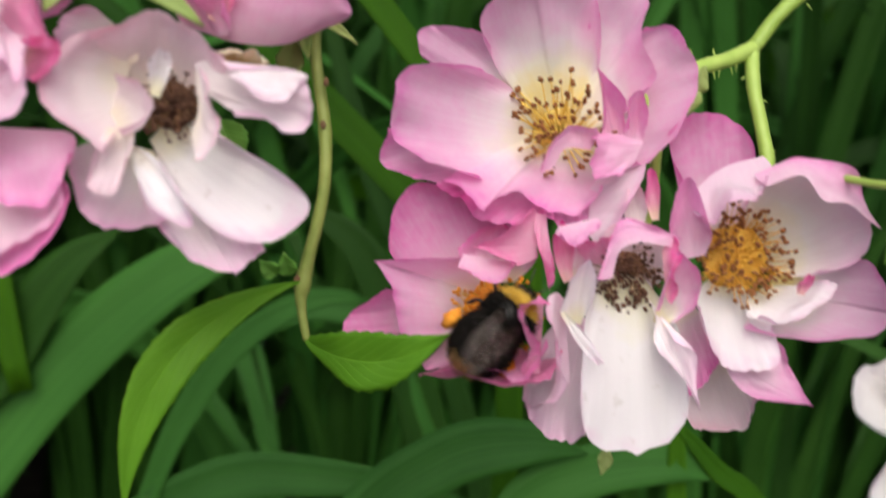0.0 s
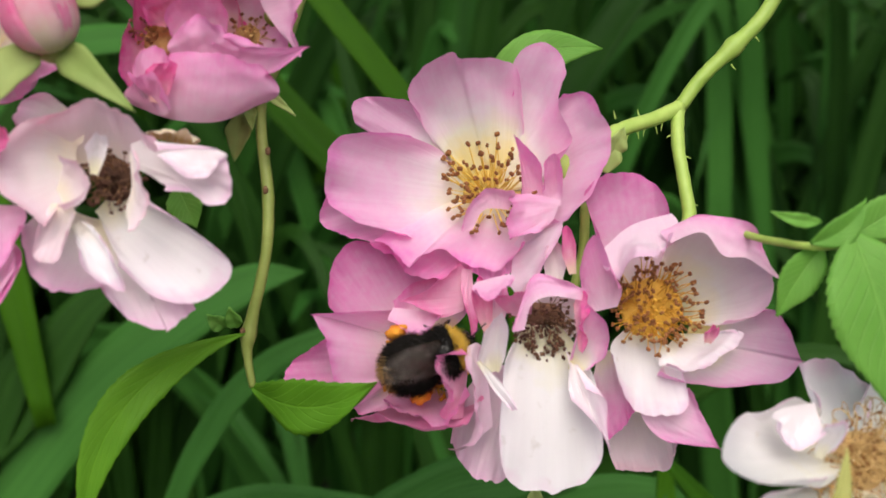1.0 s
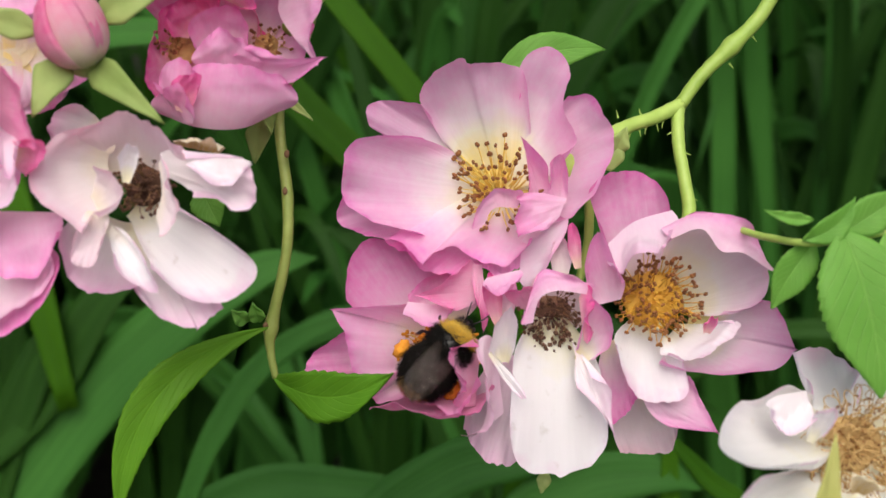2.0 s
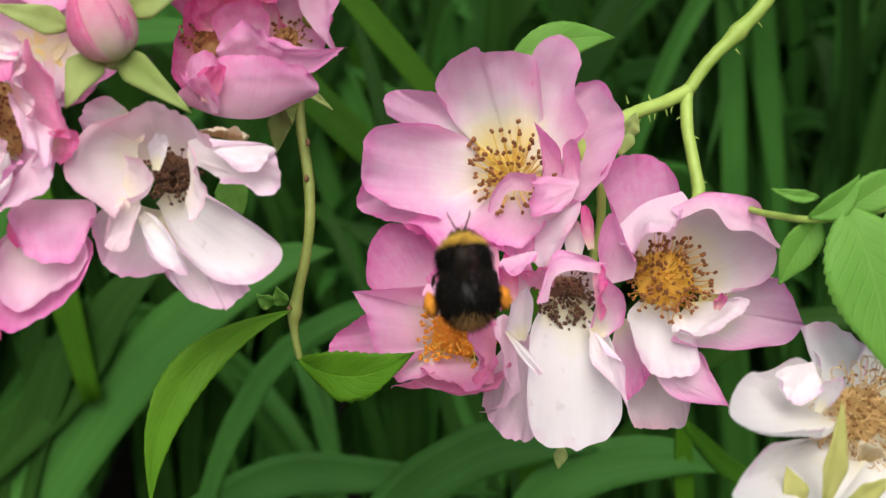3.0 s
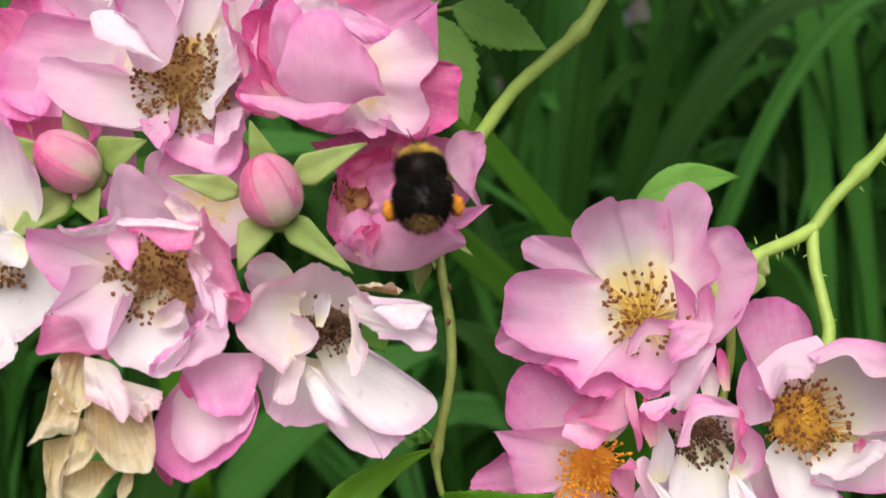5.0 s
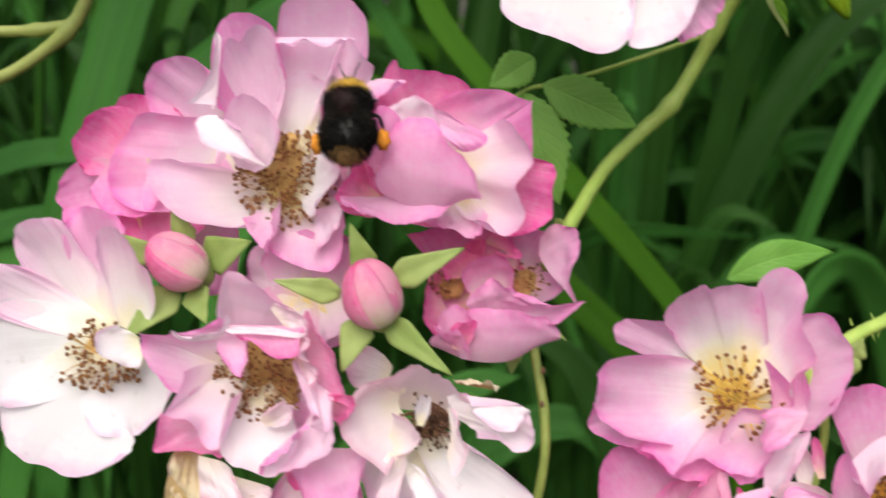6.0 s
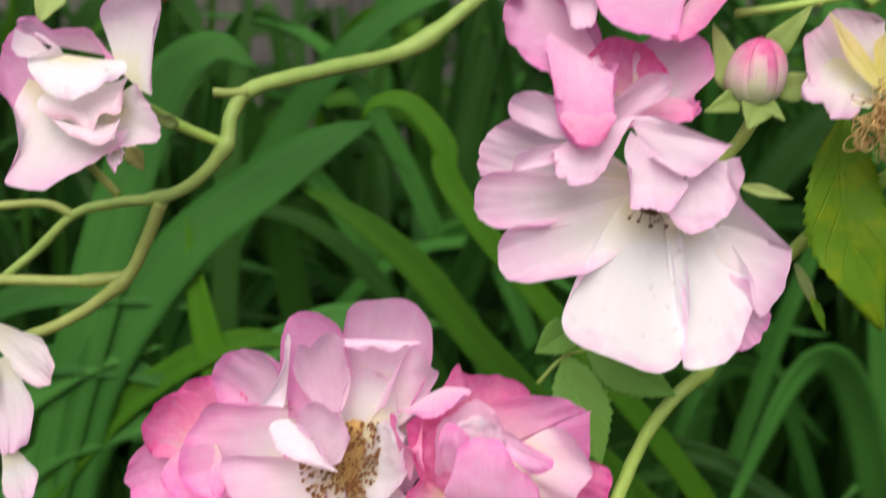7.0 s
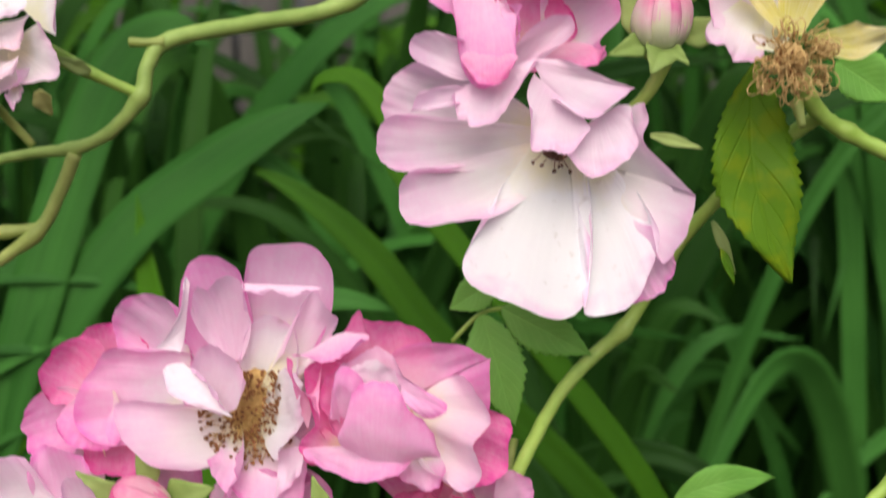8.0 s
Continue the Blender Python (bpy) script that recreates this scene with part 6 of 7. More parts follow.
fan(rose, FOLD_PALE, [(-17.1, 1.0, -5.2), (-10.8, 1.0, -5.3)], [(-18.8, -3.0, -11.8), (-18.1, -4.0, -16.1), (-15.9, -4.0, -19.0), (-12.5, -4.0, -18.9), (-11.2, -2.0, -13.4)], seed=6)
fan(rose, FOLD, [(-11.4, -0.0, 0.2), (10.8, -0.0, -0.2)], [(-12.4, -4.0, -9.3), (-12.0, -5.0, -15.7), (-9.1, -6.0, -20.2), (-3.9, -6.0, -22.7), (3.0, -6.0, -22.0), (5.3, -5.0, -14.8), (10.6, -3.0, -7.2)], bulge=-0.05, seed=7)
fan(rose, FOLD_MID, [(4.3, -2.0, -16.7), (7.5, -2.0, -13.1), (13.9, -1.0, -7.1)], [(3.2, -6.0, -21.9), (4.4, -6.0, -23.3), (10.5, -6.0, -18.0), (16.0, -5.0, -12.0), (23.3, -3.0, -7.5)], seed=8)
fan(rose, FOLD_PALE, [(-20.6, -1.0, 1.8), (0.4, -1.0, 1.4)], [(-22.2, -4.0, -4.1), (-19.9, -6.0, -9.3), (-13.3, -7.0, -9.8), (-6.6, -7.0, -8.8), (-0.6, -6.0, -6.9)], seed=9)
fan(rose, FOLD_PALE, [(10.1, -1.0, 2.4), (20.2, -1.0, 2.8)], [(9.4, -6.0, -5.7), (13.1, -7.0, -9.4), (17.2, -6.0, -7.6), (20.7, -4.0, -3.7)], seed=10)
stamens(rose, "dark", (0.1, -3.0, -4.0), (0, -1, -0.4), 10, 60, 2.3, 22, 0.8)

# the spent rose with a dried brush of stamens
rose = thing("rose", (11.4, -29.0, 104.1), "spent rose with dried stamens and yellowed sepals", "dead rose", "roses of the bush")
petal(rose, BLUSH, (0.2, 4.0, 5.1), (-11.2, 3.0, 19.0), 18.4, seed=1, blunt=3)
petal(rose, BLUSH, (-6.4, 5.0, 11.9), (-11.4, 2.0, 1.6), 11.9, seed=11, blunt=3)
petal(rose, YELLOW, (0.4, 3.0, 6.0), (3.7, 0.0, 19.0), 9.0, seed=2, blunt=1.8)
petal(rose, YELLOW, (4.3, 2.0, 4.1), (17.2, -2.0, 5.2), 7.0, seed=3, cup=35, bend=0.8, blunt=1.6)
petal(rose, YELLOW, (-0.7, 1.0, 5.5), (-11.3, -2.0, 19.6), 4.2, seed=4, cup=35, blunt=1.5)
stamens(rose, "dry", (-0.0, -0.0, -0.2), (0, -1, -0.5), 110, 70, 4.6, 23, 0.8)

# the pale rose on the side branch
rose = thing("rose", (-149.4, -18.0, 111.0), "pale rose with loose twisted petals on a side branch", "rose", "roses of the bush")
fan(rose, BLUSH, [(6.3, 4.0, 8.9), (11.5, 4.0, 4.0)], [(4.1, 0.0, 20.2), (8.0, 0.0, 23.6), (13.4, 0.0, 23.8), (17.9, 0.0, 22.0), (15.4, 0.0, 12.7), (13.8, 1.0, 4.7)], seed=1)
fan(rose, FOLD, (-8.3, 5.0, -0.2), [(-13.4, 2.0, 18.7), (-16.6, 1.0, 13.6), (-17.9, 1.0, 5.3), (-15.5, 1.0, 1.7), (-13.0, 2.0, -2.9)], seed=2)
fan(rose, BLUSH, [(-12.2, 3.0, 6.7), (6.6, 3.0, 0.4)], [(-13.0, -1.0, -2.1), (-12.1, -2.0, -8.4), (-14.5, -3.0, -14.0), (-12.9, -4.0, -16.6), (-5.6, -4.0, -17.0), (2.7, -4.0, -13.4), (9.1, -3.0, -9.3), (8.5, -2.0, -5.6)], seed=3)
fan(rose, BLUSH, (7.0, 2.0, 0.2), [(8.6, -3.0, -9.3), (12.0, -3.0, -9.1), (18.0, -4.0, -7.9), (17.8, -4.0, -3.7), (14.8, -2.0, 0.7), (12.3, 0.0, 4.5)], seed=4)
fan(rose, BLUSH, (7.7, -1.0, -8.6), [(7.4, -4.0, -11.2), (9.1, -4.0, -14.0), (10.9, -4.0, -10.1)], ruffle=0.3, seed=5)
fan(rose, FOLD, [(-9.5, 0.0, 13.8), (5.1, 0.0, 10.8)], [(-10.8, -4.0, 17.5), (-7.1, -5.0, 17.5), (-3.0, -5.0, 15.0), (3.5, -5.0, 15.6), (5.7, -4.0, 13.9), (6.8, -3.0, 9.4)], seed=6)
fan(rose, PALE, [(-7.2, 0.0, 3.2), (8.7, 0.0, 5.2)], [(-4.5, -4.0, -2.1), (0.9, -5.0, -3.4), (4.8, -6.0, -5.4), (7.7, -6.0, -2.8), (10.6, -5.0, -2.3), (10.4, -3.0, 4.1)], bulge=0.08, seed=7)
fan(rose, LIP, (-4.1, 0.0, 9.3), [(-10.8, -5.0, 16.2), (-11.1, -6.0, 12.0), (-9.0, -6.0, 9.8), (-4.9, -6.0, 10.4), (-3.4, -5.0, 12.5), (-6.8, -5.0, 15.4)], seed=8)
fan(rose, PALE, [(-2.2, -2.0, -3.9), (7.3, -2.0, -4.0)], [(-3.5, -5.0, -3.3), (1.7, -7.0, -6.6), (6.7, -8.0, -8.6), (9.8, -7.0, -7.5), (9.8, -5.0, -4.8)], bulge=0.12, ruffle=0.3, seed=9)
fan(rose, SNOW, [(-6.9, -1.0, 11.6), (7.1, -1.0, 9.4)], [(-6.5, -6.0, 5.1), (-3.5, -8.0, 2.4), (0.4, -9.0, 0.7), (5.0, -9.0, 0.8), (8.6, -8.0, 3.2), (11.9, -6.0, 5.8)], bulge=0.1, ruffle=0.3, seed=10)

# the rose below it on the same branch
rose = thing("rose", (-169.1, -14.0, 53.9), "pale drooping rose at the end of a side branch", "rose", "roses of the bush")
petal(rose, PALE, (-1.1, 0.0, 10.7), (12.9, -3.0, 0.1), 9.2, seed=1, cup=35)
petal(rose, BLUSH, (0.0, 0.0, 4.7), (3.3, -2.0, -15.2), 10.3, seed=2, cup=35)
petal(rose, BLUSH, (2.1, 0.0, -15.4), (5.9, -2.0, -25.9), 8.5, seed=3, cup=25, blunt=3)
petal(rose, BLUSH, (-3.6, 0.0, 7.2), (-9.9, -2.0, -4.5), 16.1, seed=4, cup=30)
petal(rose, PINK, (-3.6, 0.0, 7.2), (-7.3, -2.0, 14.3), 13.8, seed=5, cup=30)

# the pale rose low at the edge
rose = thing("rose", (52.6, -32.0, -53.2), "nearly white open rose with a dense brown heart", "rose", "roses of the bush")
fan(rose, SNOW, (-0.2, 7.0, 1.7), [(-4.6, 8.0, 6.5), (-4.6, 11.0, 10.1), (-5.7, 13.0, 12.6), (-5.7, 13.0, 12.6), (0.3, 14.0, 13.1), (3.5, 14.0, 12.1), (6.0, 12.0, 9.4), (3.8, 8.0, 4.4)], seed=1)
fan(rose, BRIGHT, (4.3, 7.0, 1.6), [(1.8, 8.0, 6.5), (5.2, 11.0, 10.0), (9.6, 13.0, 13.6), (14.7, 14.0, 14.8), (17.8, 12.0, 11.4), (14.4, 8.0, 5.3)], seed=2)
fan(rose, BRIGHT, (6.4, 6.0, -1.2), [(10.1, 0.0, 9.9), (16.1, -3.0, 8.3), (19.4, -4.0, 2.8), (17.5, -4.0, -3.7), (11.1, -2.0, -5.9)], seed=3)
fan(rose, BRIGHT, (5.4, 5.0, -5.4), [(12.8, -4.0, -4.5), (13.9, -7.0, -10.3), (9.1, -9.0, -17.0), (2.3, -8.0, -19.0), (0.1, -5.0, -15.3)], seed=4)
fan(rose, BRIGHT, (1.5, 4.0, -5.6), [(0.5, -6.0, -14.1), (-3.7, -9.0, -19.5), (-10.1, -9.0, -21.2), (-12.9, -7.0, -17.2), (-10.8, -4.0, -11.7)], seed=5)
fan(rose, BRIGHT, (-2.1, 6.0, 0.9), [(-5.5, 6.0, 6.8), (-10.6, 5.0, 8.1), (-16.7, 2.0, 6.0), (-21.6, -2.0, 6.0), (-24.6, -6.0, 4.6), (-27.5, -12.0, 2.8), (-27.3, -15.0, 1.0), (-24.9, -17.0, -0.3), (-19.0, -15.0, -1.0), (-11.4, -8.0, -1.9)], seed=6)
fan(rose, BRIGHT, (-1.5, 4.0, -5.6), [(-7.7, -0.0, -4.7), (-14.2, -3.0, -4.5), (-21.6, -9.0, -5.2), (-26.7, -16.0, -6.7), (-29.8, -22.0, -9.1), (-29.0, -26.0, -12.8), (-23.3, -26.0, -15.7)], seed=7)
fan(rose, LIP, [(-9.6, -1.0, 8.3), (-14.6, -2.0, 7.6)], [(-9.3, -3.0, 3.9), (-12.5, -4.0, 1.7), (-15.5, -5.0, 2.3), (-17.2, -6.0, 5.9)], seed=8)
stamens(rose, "dry", (1.0, 3.0, -1.5), (-0.1, -1, 0.1), 170, 50, 7.0, 24, 0.62)
fan(rose, SNOW, (-8.6, -1.0, 0.2), [(-10.0, -3.0, 2.5), (-9.4, -5.0, 5.7), (-7.3, -6.0, 6.4), (-6.8, -6.0, 4.8), (-8.0, -4.0, 2.1)], crumple=1.1, seed=9)
petal(rose, DRY, (-1.4, -2.0, -8.1), (-1.0, -6.0, -4.4), 4.5, seed=9, cup=55, crumple=0.6)
leaflet(rose, SEPAL_YELLOW, (-11.3, -10.0, -12.3), (-10.2, -13.0, 3.7), 4.2, teeth=0, fold=25, peak=0.4, sharp=0.62)
leaflet(rose, SEPAL_YELLOW, (-15.2, -9.0, -13.9), (-18.1, -11.0, -6.8), 4.5, teeth=0, fold=15, peak=0.5, sharp=0.62)
leaflet(rose, SEPAL_YELLOW, (-7.4, -9.0, -13.1), (-1.1, -11.0, -8.6), 3.5, teeth=0, fold=20, peak=0.5, sharp=0.62)

# stems with their leaves
stem = thing("rose_branch", (-46.4, 2.0, -38.8), "thin green rose stem with leaves, rising through the spray", "rose branch")
twig(stem, [(7.2, 14.0, 64.9), (4.2, 8.0, 52.2), (0.9, 4.0, 41.5), (3.0, -0.0, 24.7), (2.8, -1.0, 13.8), (0.0, 0.0, 0.0), (0.0, -0.0, -5.0), (0.9, -0.0, -9.6)], (0.99, 0.99, 0.99, 1.11, 0.99, 1.11, 0.77, 0.66), STEM_OLD, nodes_at=(0.72,))
leaflet(stem, LEAF_DARK, (0.1, -1.0, 0.3), (-26.2, -9.0, -35.8), 9.0, fold=22, bend=8.8, teeth=18, tooth=0.07, peak=0.5, roll=0)
leaflet(stem, LEAF_DARK, (0.6, -0.0, -9.4), (23.2, -11.0, -7.0), 10.7, fold=14, bend=3.8, teeth=12, tooth=0.1, peak=0.45, wave=0.5)
for at in ((2.4, -1.1, 12.5), (2.6, -1.2, 26.0), (-0.9, -1.2, 0.5), (2.9, -1.1, 33.0)):
    ball(at, (0.5, 0.35, 0.7), BARK, stem, "scar", lump=0.4, seed=at[2])
leaflet(stem, LEAF, (-2.2, -0.0, 1.1), (-3.2, -3.0, 4.9), 3.7, teeth=5, tooth=0.1)
leaflet(stem, LEAF, (-4.4, -0.0, 1.1), (-7.0, -3.0, 3.5), 3.7, teeth=5, tooth=0.1)
leaflet(stem, LEAF_DARK, (-0.5, 4.0, 42.6), (-10.4, 4.0, 56.8), 6.8, teeth=0, fold=15)
leaflet(stem, LEAF, (-15.0, 9.0, 27.1), (-11.3, 9.0, 19.2), 8.1, teeth=6)
leaflet(stem, SEPAL, (-2.8, 5.0, 40.5), (-3.9, 5.0, 31.5), 5.3, teeth=0, sharp=0.62)
leaflet(stem, SEPAL, (1.4, 2.0, 44.6), (7.8, -2.0, 39.4), 2.2, teeth=0, sharp=0.62)
leaflet(stem, SEPAL, (-1.0, 4.0, 41.5), (-0.1, -0.0, 36.7), 2.7, teeth=0, sharp=0.62)
stem = thing("rose_branch", (-13.9, 18.0, 51.6), "stout arching green rose stem", "rose branch")
twig(stem, [(-28.3, -26.0, -35.5), (-22.9, -16.0, -26.1), (-15.1, -6.0, -14.4), (-7.0, 0.0, -6.3), (0.0, 0.0, 0.0), (5.8, 0.0, 8.9), (12.2, -4.0, 20.0), (20.5, -12.0, 31.0), (29.0, -22.0, 40.0), (35.4, -30.0, 45.2)], (1.57, 1.57, 1.57, 1.70, 1.70, 1.70, 1.57, 1.57, 1.62, 1.62), STEM, nodes_at=(0.44, 0.62))
leaflet(stem, LEAF, (-30.2, -2.0, 11.0), (-40.4, -4.0, 4.5), 9.6, teeth=8, tooth=0.12, fold=15)
leaflet(stem, LEAF, (-28.4, -3.0, 4.9), (-8.0, -5.0, -5.6), 12.5, teeth=11, tooth=0.16, fold=12)
leaflet(stem, LEAF, (-33.1, -2.0, 3.4), (-25.2, -3.0, -22.1), 15.0, teeth=12, tooth=0.16, fold=15)
twig(stem, [(9.7, -0.0, 15.8), (-13.7, -2.0, 8.2), (-26.1, -2.0, 5.2), (-33.4, -2.0, 3.4), (-39.9, -2.0, -3.0)], (0.52, 0.52, 0.52, 0.52), STEM)
leaflet(stem, SEPAL, (19.2, -6.0, 24.9), (24.3, -6.0, 12.9), 3.0, teeth=0, sharp=0.62)
stem = thing("rose_branch", (35.1, 14.0, 6.2), "forked bright green stem carrying two roses", "rose branch")
twig(stem, [(35.4, -0.0, 59.7), (27.2, -0.0, 38.2), (17.9, 0.0, 20.2), (11.7, 0.0, 13.0), (5.1, -0.0, 6.4), (0.4, 0.0, 0.0)], (1.53, 1.53, 1.53, 1.53, 1.41, 1.41), STEM, nodes_at=(0.62,))
twig(stem, [(0.4, 0.0, 0.0), (-5.9, -3.0, -3.0), (-12.0, -6.0, -5.2), (-16.5, -8.0, -7.7), (-26.4, -12.0, -14.3)], (1.53, 1.41, 1.41, 1.76, 2.58), STEM)
twig(stem, [(0.1, -0.0, -0.2), (-0.7, -3.0, -7.6), (-0.1, -6.0, -16.0), (0.2, -8.0, -23.0), (-3.5, -12.0, -32.0)], (1.41, 1.29, 1.29, 1.41, 1.88), STEM)
twig(stem, [(-18.7, -3.0, -19.5), (-18.7, -2.0, -27.7), (-20.1, -2.0, -34.8), (-22.3, -4.0, -41.7)], (1.06, 0.94, 0.94, 0.94), STEM)
twig(stem, [(-3.5, -2.0, -3.1), (-3.7, -2.0, -4.1), (-3.8, -2.0, -5.0)], (0.26, 0.16, 0.06), STEM, name='prickle', sides=5)
twig(stem, [(-5.3, -3.0, -4.0), (-5.0, -3.0, -4.9), (-4.8, -3.0, -5.8)], (0.26, 0.16, 0.06), STEM, name='prickle', sides=5)
twig(stem, [(-7.3, -4.0, -4.6), (-7.7, -4.0, -5.5), (-7.8, -4.0, -6.5)], (0.26, 0.16, 0.06), STEM, name='prickle', sides=5)
twig(stem, [(-9.3, -5.0, -5.4), (-9.1, -5.0, -6.2), (-8.9, -5.0, -7.1)], (0.26, 0.16, 0.06), STEM, name='prickle', sides=5)
twig(stem, [(-11.2, -6.0, -6.0), (-11.4, -6.0, -6.8), (-11.5, -6.0, -7.6)], (0.26, 0.16, 0.06), STEM, name='prickle', sides=5)
twig(stem, [(-12.6, -6.0, -6.4), (-12.3, -6.0, -7.1), (-12.1, -6.0, -7.9)], (0.26, 0.16, 0.06), STEM, name='prickle', sides=5)
twig(stem, [(-14.0, -7.0, -3.6), (-14.2, -7.0, -2.8), (-14.4, -7.0, -2.0)], (0.26, 0.16, 0.06), STEM, name='prickle', sides=5)
twig(stem, [(-8.5, -4.0, -2.7), (-8.9, -4.0, -2.0), (-9.0, -4.0, -1.3)], (0.26, 0.16, 0.06), STEM, name='prickle', sides=5)
twig(stem, [(0.2, -4.0, -10.0), (1.1, -4.0, -10.3), (1.7, -4.0, -10.5)], (0.26, 0.16, 0.06), STEM, name='prickle', sides=5)
twig(stem, [(0.9, -7.0, -19.5), (1.8, -7.0, -19.6), (2.3, -7.0, -19.8)], (0.26, 0.16, 0.06), STEM, name='prickle', sides=5)
twig(stem, [(-1.3, -2.0, -5.8), (-2.2, -2.0, -6.0), (-2.7, -2.0, -6.4)], (0.26, 0.16, 0.06), STEM, name='prickle', sides=5)
twig(stem, [(10.6, 0.0, 8.8), (11.1, -0.0, 8.2), (11.6, -0.0, 7.7)], (0.26, 0.16, 0.06), STEM, name='prickle', sides=5)
twig(stem, [(15.3, -0.0, 14.5), (15.8, -0.0, 14.0), (16.3, 0.0, 13.4)], (0.26, 0.16, 0.06), STEM, name='prickle', sides=5)
leaflet(stem, SEPAL, (-15.2, -10.0, -10.7), (-13.5, -12.0, -5.8), 4.4, teeth=0, sharp=0.62)
leaflet(stem, SEPAL, (-16.9, -10.0, -14.1), (-14.1, -10.0, -6.7), 5.1, teeth=0, sharp=0.62)
leaflet(stem, LEAF, (-37.6, 3.0, 6.1), (-14.6, 3.0, 11.7), 8.8, teeth=10, tooth=0.05, fold=10, bend=-1.9)
leaflet(stem, LEAF, (-48.2, -6.0, -34.7), (-42.5, -6.0, -31.3), 6.8, teeth=6)
leaflet(stem, SEPAL, (-28.3, -10.0, -73.1), (-29.0, -10.0, -77.6), 3.3, teeth=0, sharp=0.62)
spray = thing("rose_leaf", (50.8, -28.0, -21.0), "bright green toothed rose leaf of several leaflets", "rose leaf")
twig(spray, [(-13.7, 18.0, 2.7), (-11.1, 8.0, 0.8), (-6.9, 0.0, -0.3), (-0.5, 0.0, 0.1), (9.9, 0.0, 1.9)], (0.65, 0.65, 0.65, 0.6, 0.5), STEM)
leaflet(spray, LEAF, (-1.0, -2.0, 2.0), (5.0, -4.0, -25.4), 17.5, teeth=16, tooth=0.07, fold=12, bend=-0.8)
leaflet(spray, LEAF, (-7.1, -1.0, 0.1), (1.1, -2.0, 7.2), 5.2, teeth=8, tooth=0.08, bend=1.4, fold=24)
leaflet(spray, LEAF, (-5.4, -1.0, 3.5), (-13.5, -1.0, 4.9), 2.6, teeth=5, tooth=0.1, bend=-0.5)
leaflet(spray, LEAF, (-3.8, 2.0, -0.3), (-10.2, 4.0, -11.6), 7.4, teeth=10, tooth=0.08, fold=22, bend=0.8)
leaflet(spray, LEAF, (-0.7, -1.0, 1.4), (9.7, -2.0, 8.4), 7.0, teeth=9, tooth=0.07, fold=16)
leaflet(spray, LEAF, (5.9, -2.0, 1.1), (16.1, -2.0, -15.3), 14.5, teeth=12, tooth=0.07, fold=15)
spray = thing("rose_leaf", (10.0, -8.0, 94.1), "mottled yellowing rose leaf hanging among the flowers", "rose leaf")
leaflet(spray, LEAF_OLD, (0.1, -0.0, 15.1), (6.0, -3.0, -31.3), 19.0, teeth=20, tooth=0.12, fold=14, peak=0.5, bend=4.6, wave=0.9)
leaflet(spray, LEAF_OLD, (-7.1, 1.0, -24.2), (-4.6, 0.0, -31.6), 2.2, teeth=0)

# the long side branch
stem = thing("rose_branch", (-127.4, 14.0, 106.1), "knotty olive-green side branch with many forks", "rose branch")
twig(stem, [(92.3, 40.0, 76.2), (73.2, 34.0, 51.5), (62.4, 30.0, 42.8), (43.0, 24.0, 27.2), (22.6, 12.0, 19.8), (6.4, 2.0, 13.7), (1.7, 0.0, 7.4), (0.0, 0.0, 0.0), (-7.2, 1.0, -8.0), (-15.8, 2.0, -12.0), (-29.1, 4.0, -13.3), (-39.4, 5.0, -16.0), (-49.8, 6.0, -25.0), (-64.1, 6.0, -36.1)], (2.29, 2.29, 2.15, 2.15, 2.02, 2.02, 1.88, 1.88, 1.61, 1.48, 1.35, 1.21, 1.21, 1.08), STEM_DULL, nodes_at=(0.22, 0.54, 0.7))
twig(stem, [(5.6, 0.0, 12.6), (1.7, -1.0, 12.3), (-2.4, -1.0, 12.5)], (1.35, 1.08, 1.21), STEM_OLD)
twig(stem, [(0.3, 0.0, -0.0), (-7.0, -4.0, 3.1), (-13.6, -8.0, 6.2), (-15.8, -20.0, 7.5)], (1.35, 1.35, 1.88, 1.88), STEM)
twig(stem, [(-16.5, 2.0, -13.4), (-21.5, 4.0, -23.7), (-26.8, 5.0, -32.0), (-39.6, 5.0, -41.0), (-51.8, 4.0, -46.0), (-64.6, 4.0, -49.8)], (1.75, 1.61, 1.61, 1.48, 1.48, 1.35), STEM_OLD, nodes_at=(0.42,))
twig(stem, [(-26.8, 5.0, -31.3), (-38.1, 5.0, -32.2), (-51.7, 4.0, -31.8), (-64.4, 4.0, -31.2)], (1.61, 1.35, 1.35, 1.35), STEM_OLD, nodes_at=(0.25,))
twig(stem, [(-27.7, 4.0, -11.2), (-31.6, 0.0, -5.8), (-32.3, -8.0, -2.2)], (1.08, 1.08, 1.08), STEM_OLD)
twig(stem, [(-39.4, 5.0, -16.0), (-46.0, 4.0, -13.1), (-59.0, 2.0, -13.7)], (1.21, 1.08, 1.08), STEM_OLD)
leaflet(stem, SEPAL, (-9.0, -8.0, 4.1), (-14.1, -16.0, 6.0), 3.8, teeth=0, sharp=0.62)
leaflet(stem, SEPAL_YELLOW, (-17.4, -16.0, -1.5), (-14.9, -14.0, -6.8), 5.0, teeth=0, sharp=0.62)
leaflet(stem, SEPAL, (-37.8, -4.0, 38.4), (-42.4, -6.0, 28.6), 9.2, teeth=0, sharp=0.62)
stem = thing("rose_branch", (21.5, -12.0, 97.3), "green stem of the spent rose", "rose branch")
twig(stem, [(-6.3, -6.0, 5.8), (-0.1, -2.0, -0.9), (6.7, -0.0, -4.6), (14.5, -0.0, -8.6), (27.8, -0.0, -13.8)], (2.09, 1.62, 1.62, 1.62, 1.62), STEM, nodes_at=(0.45,))
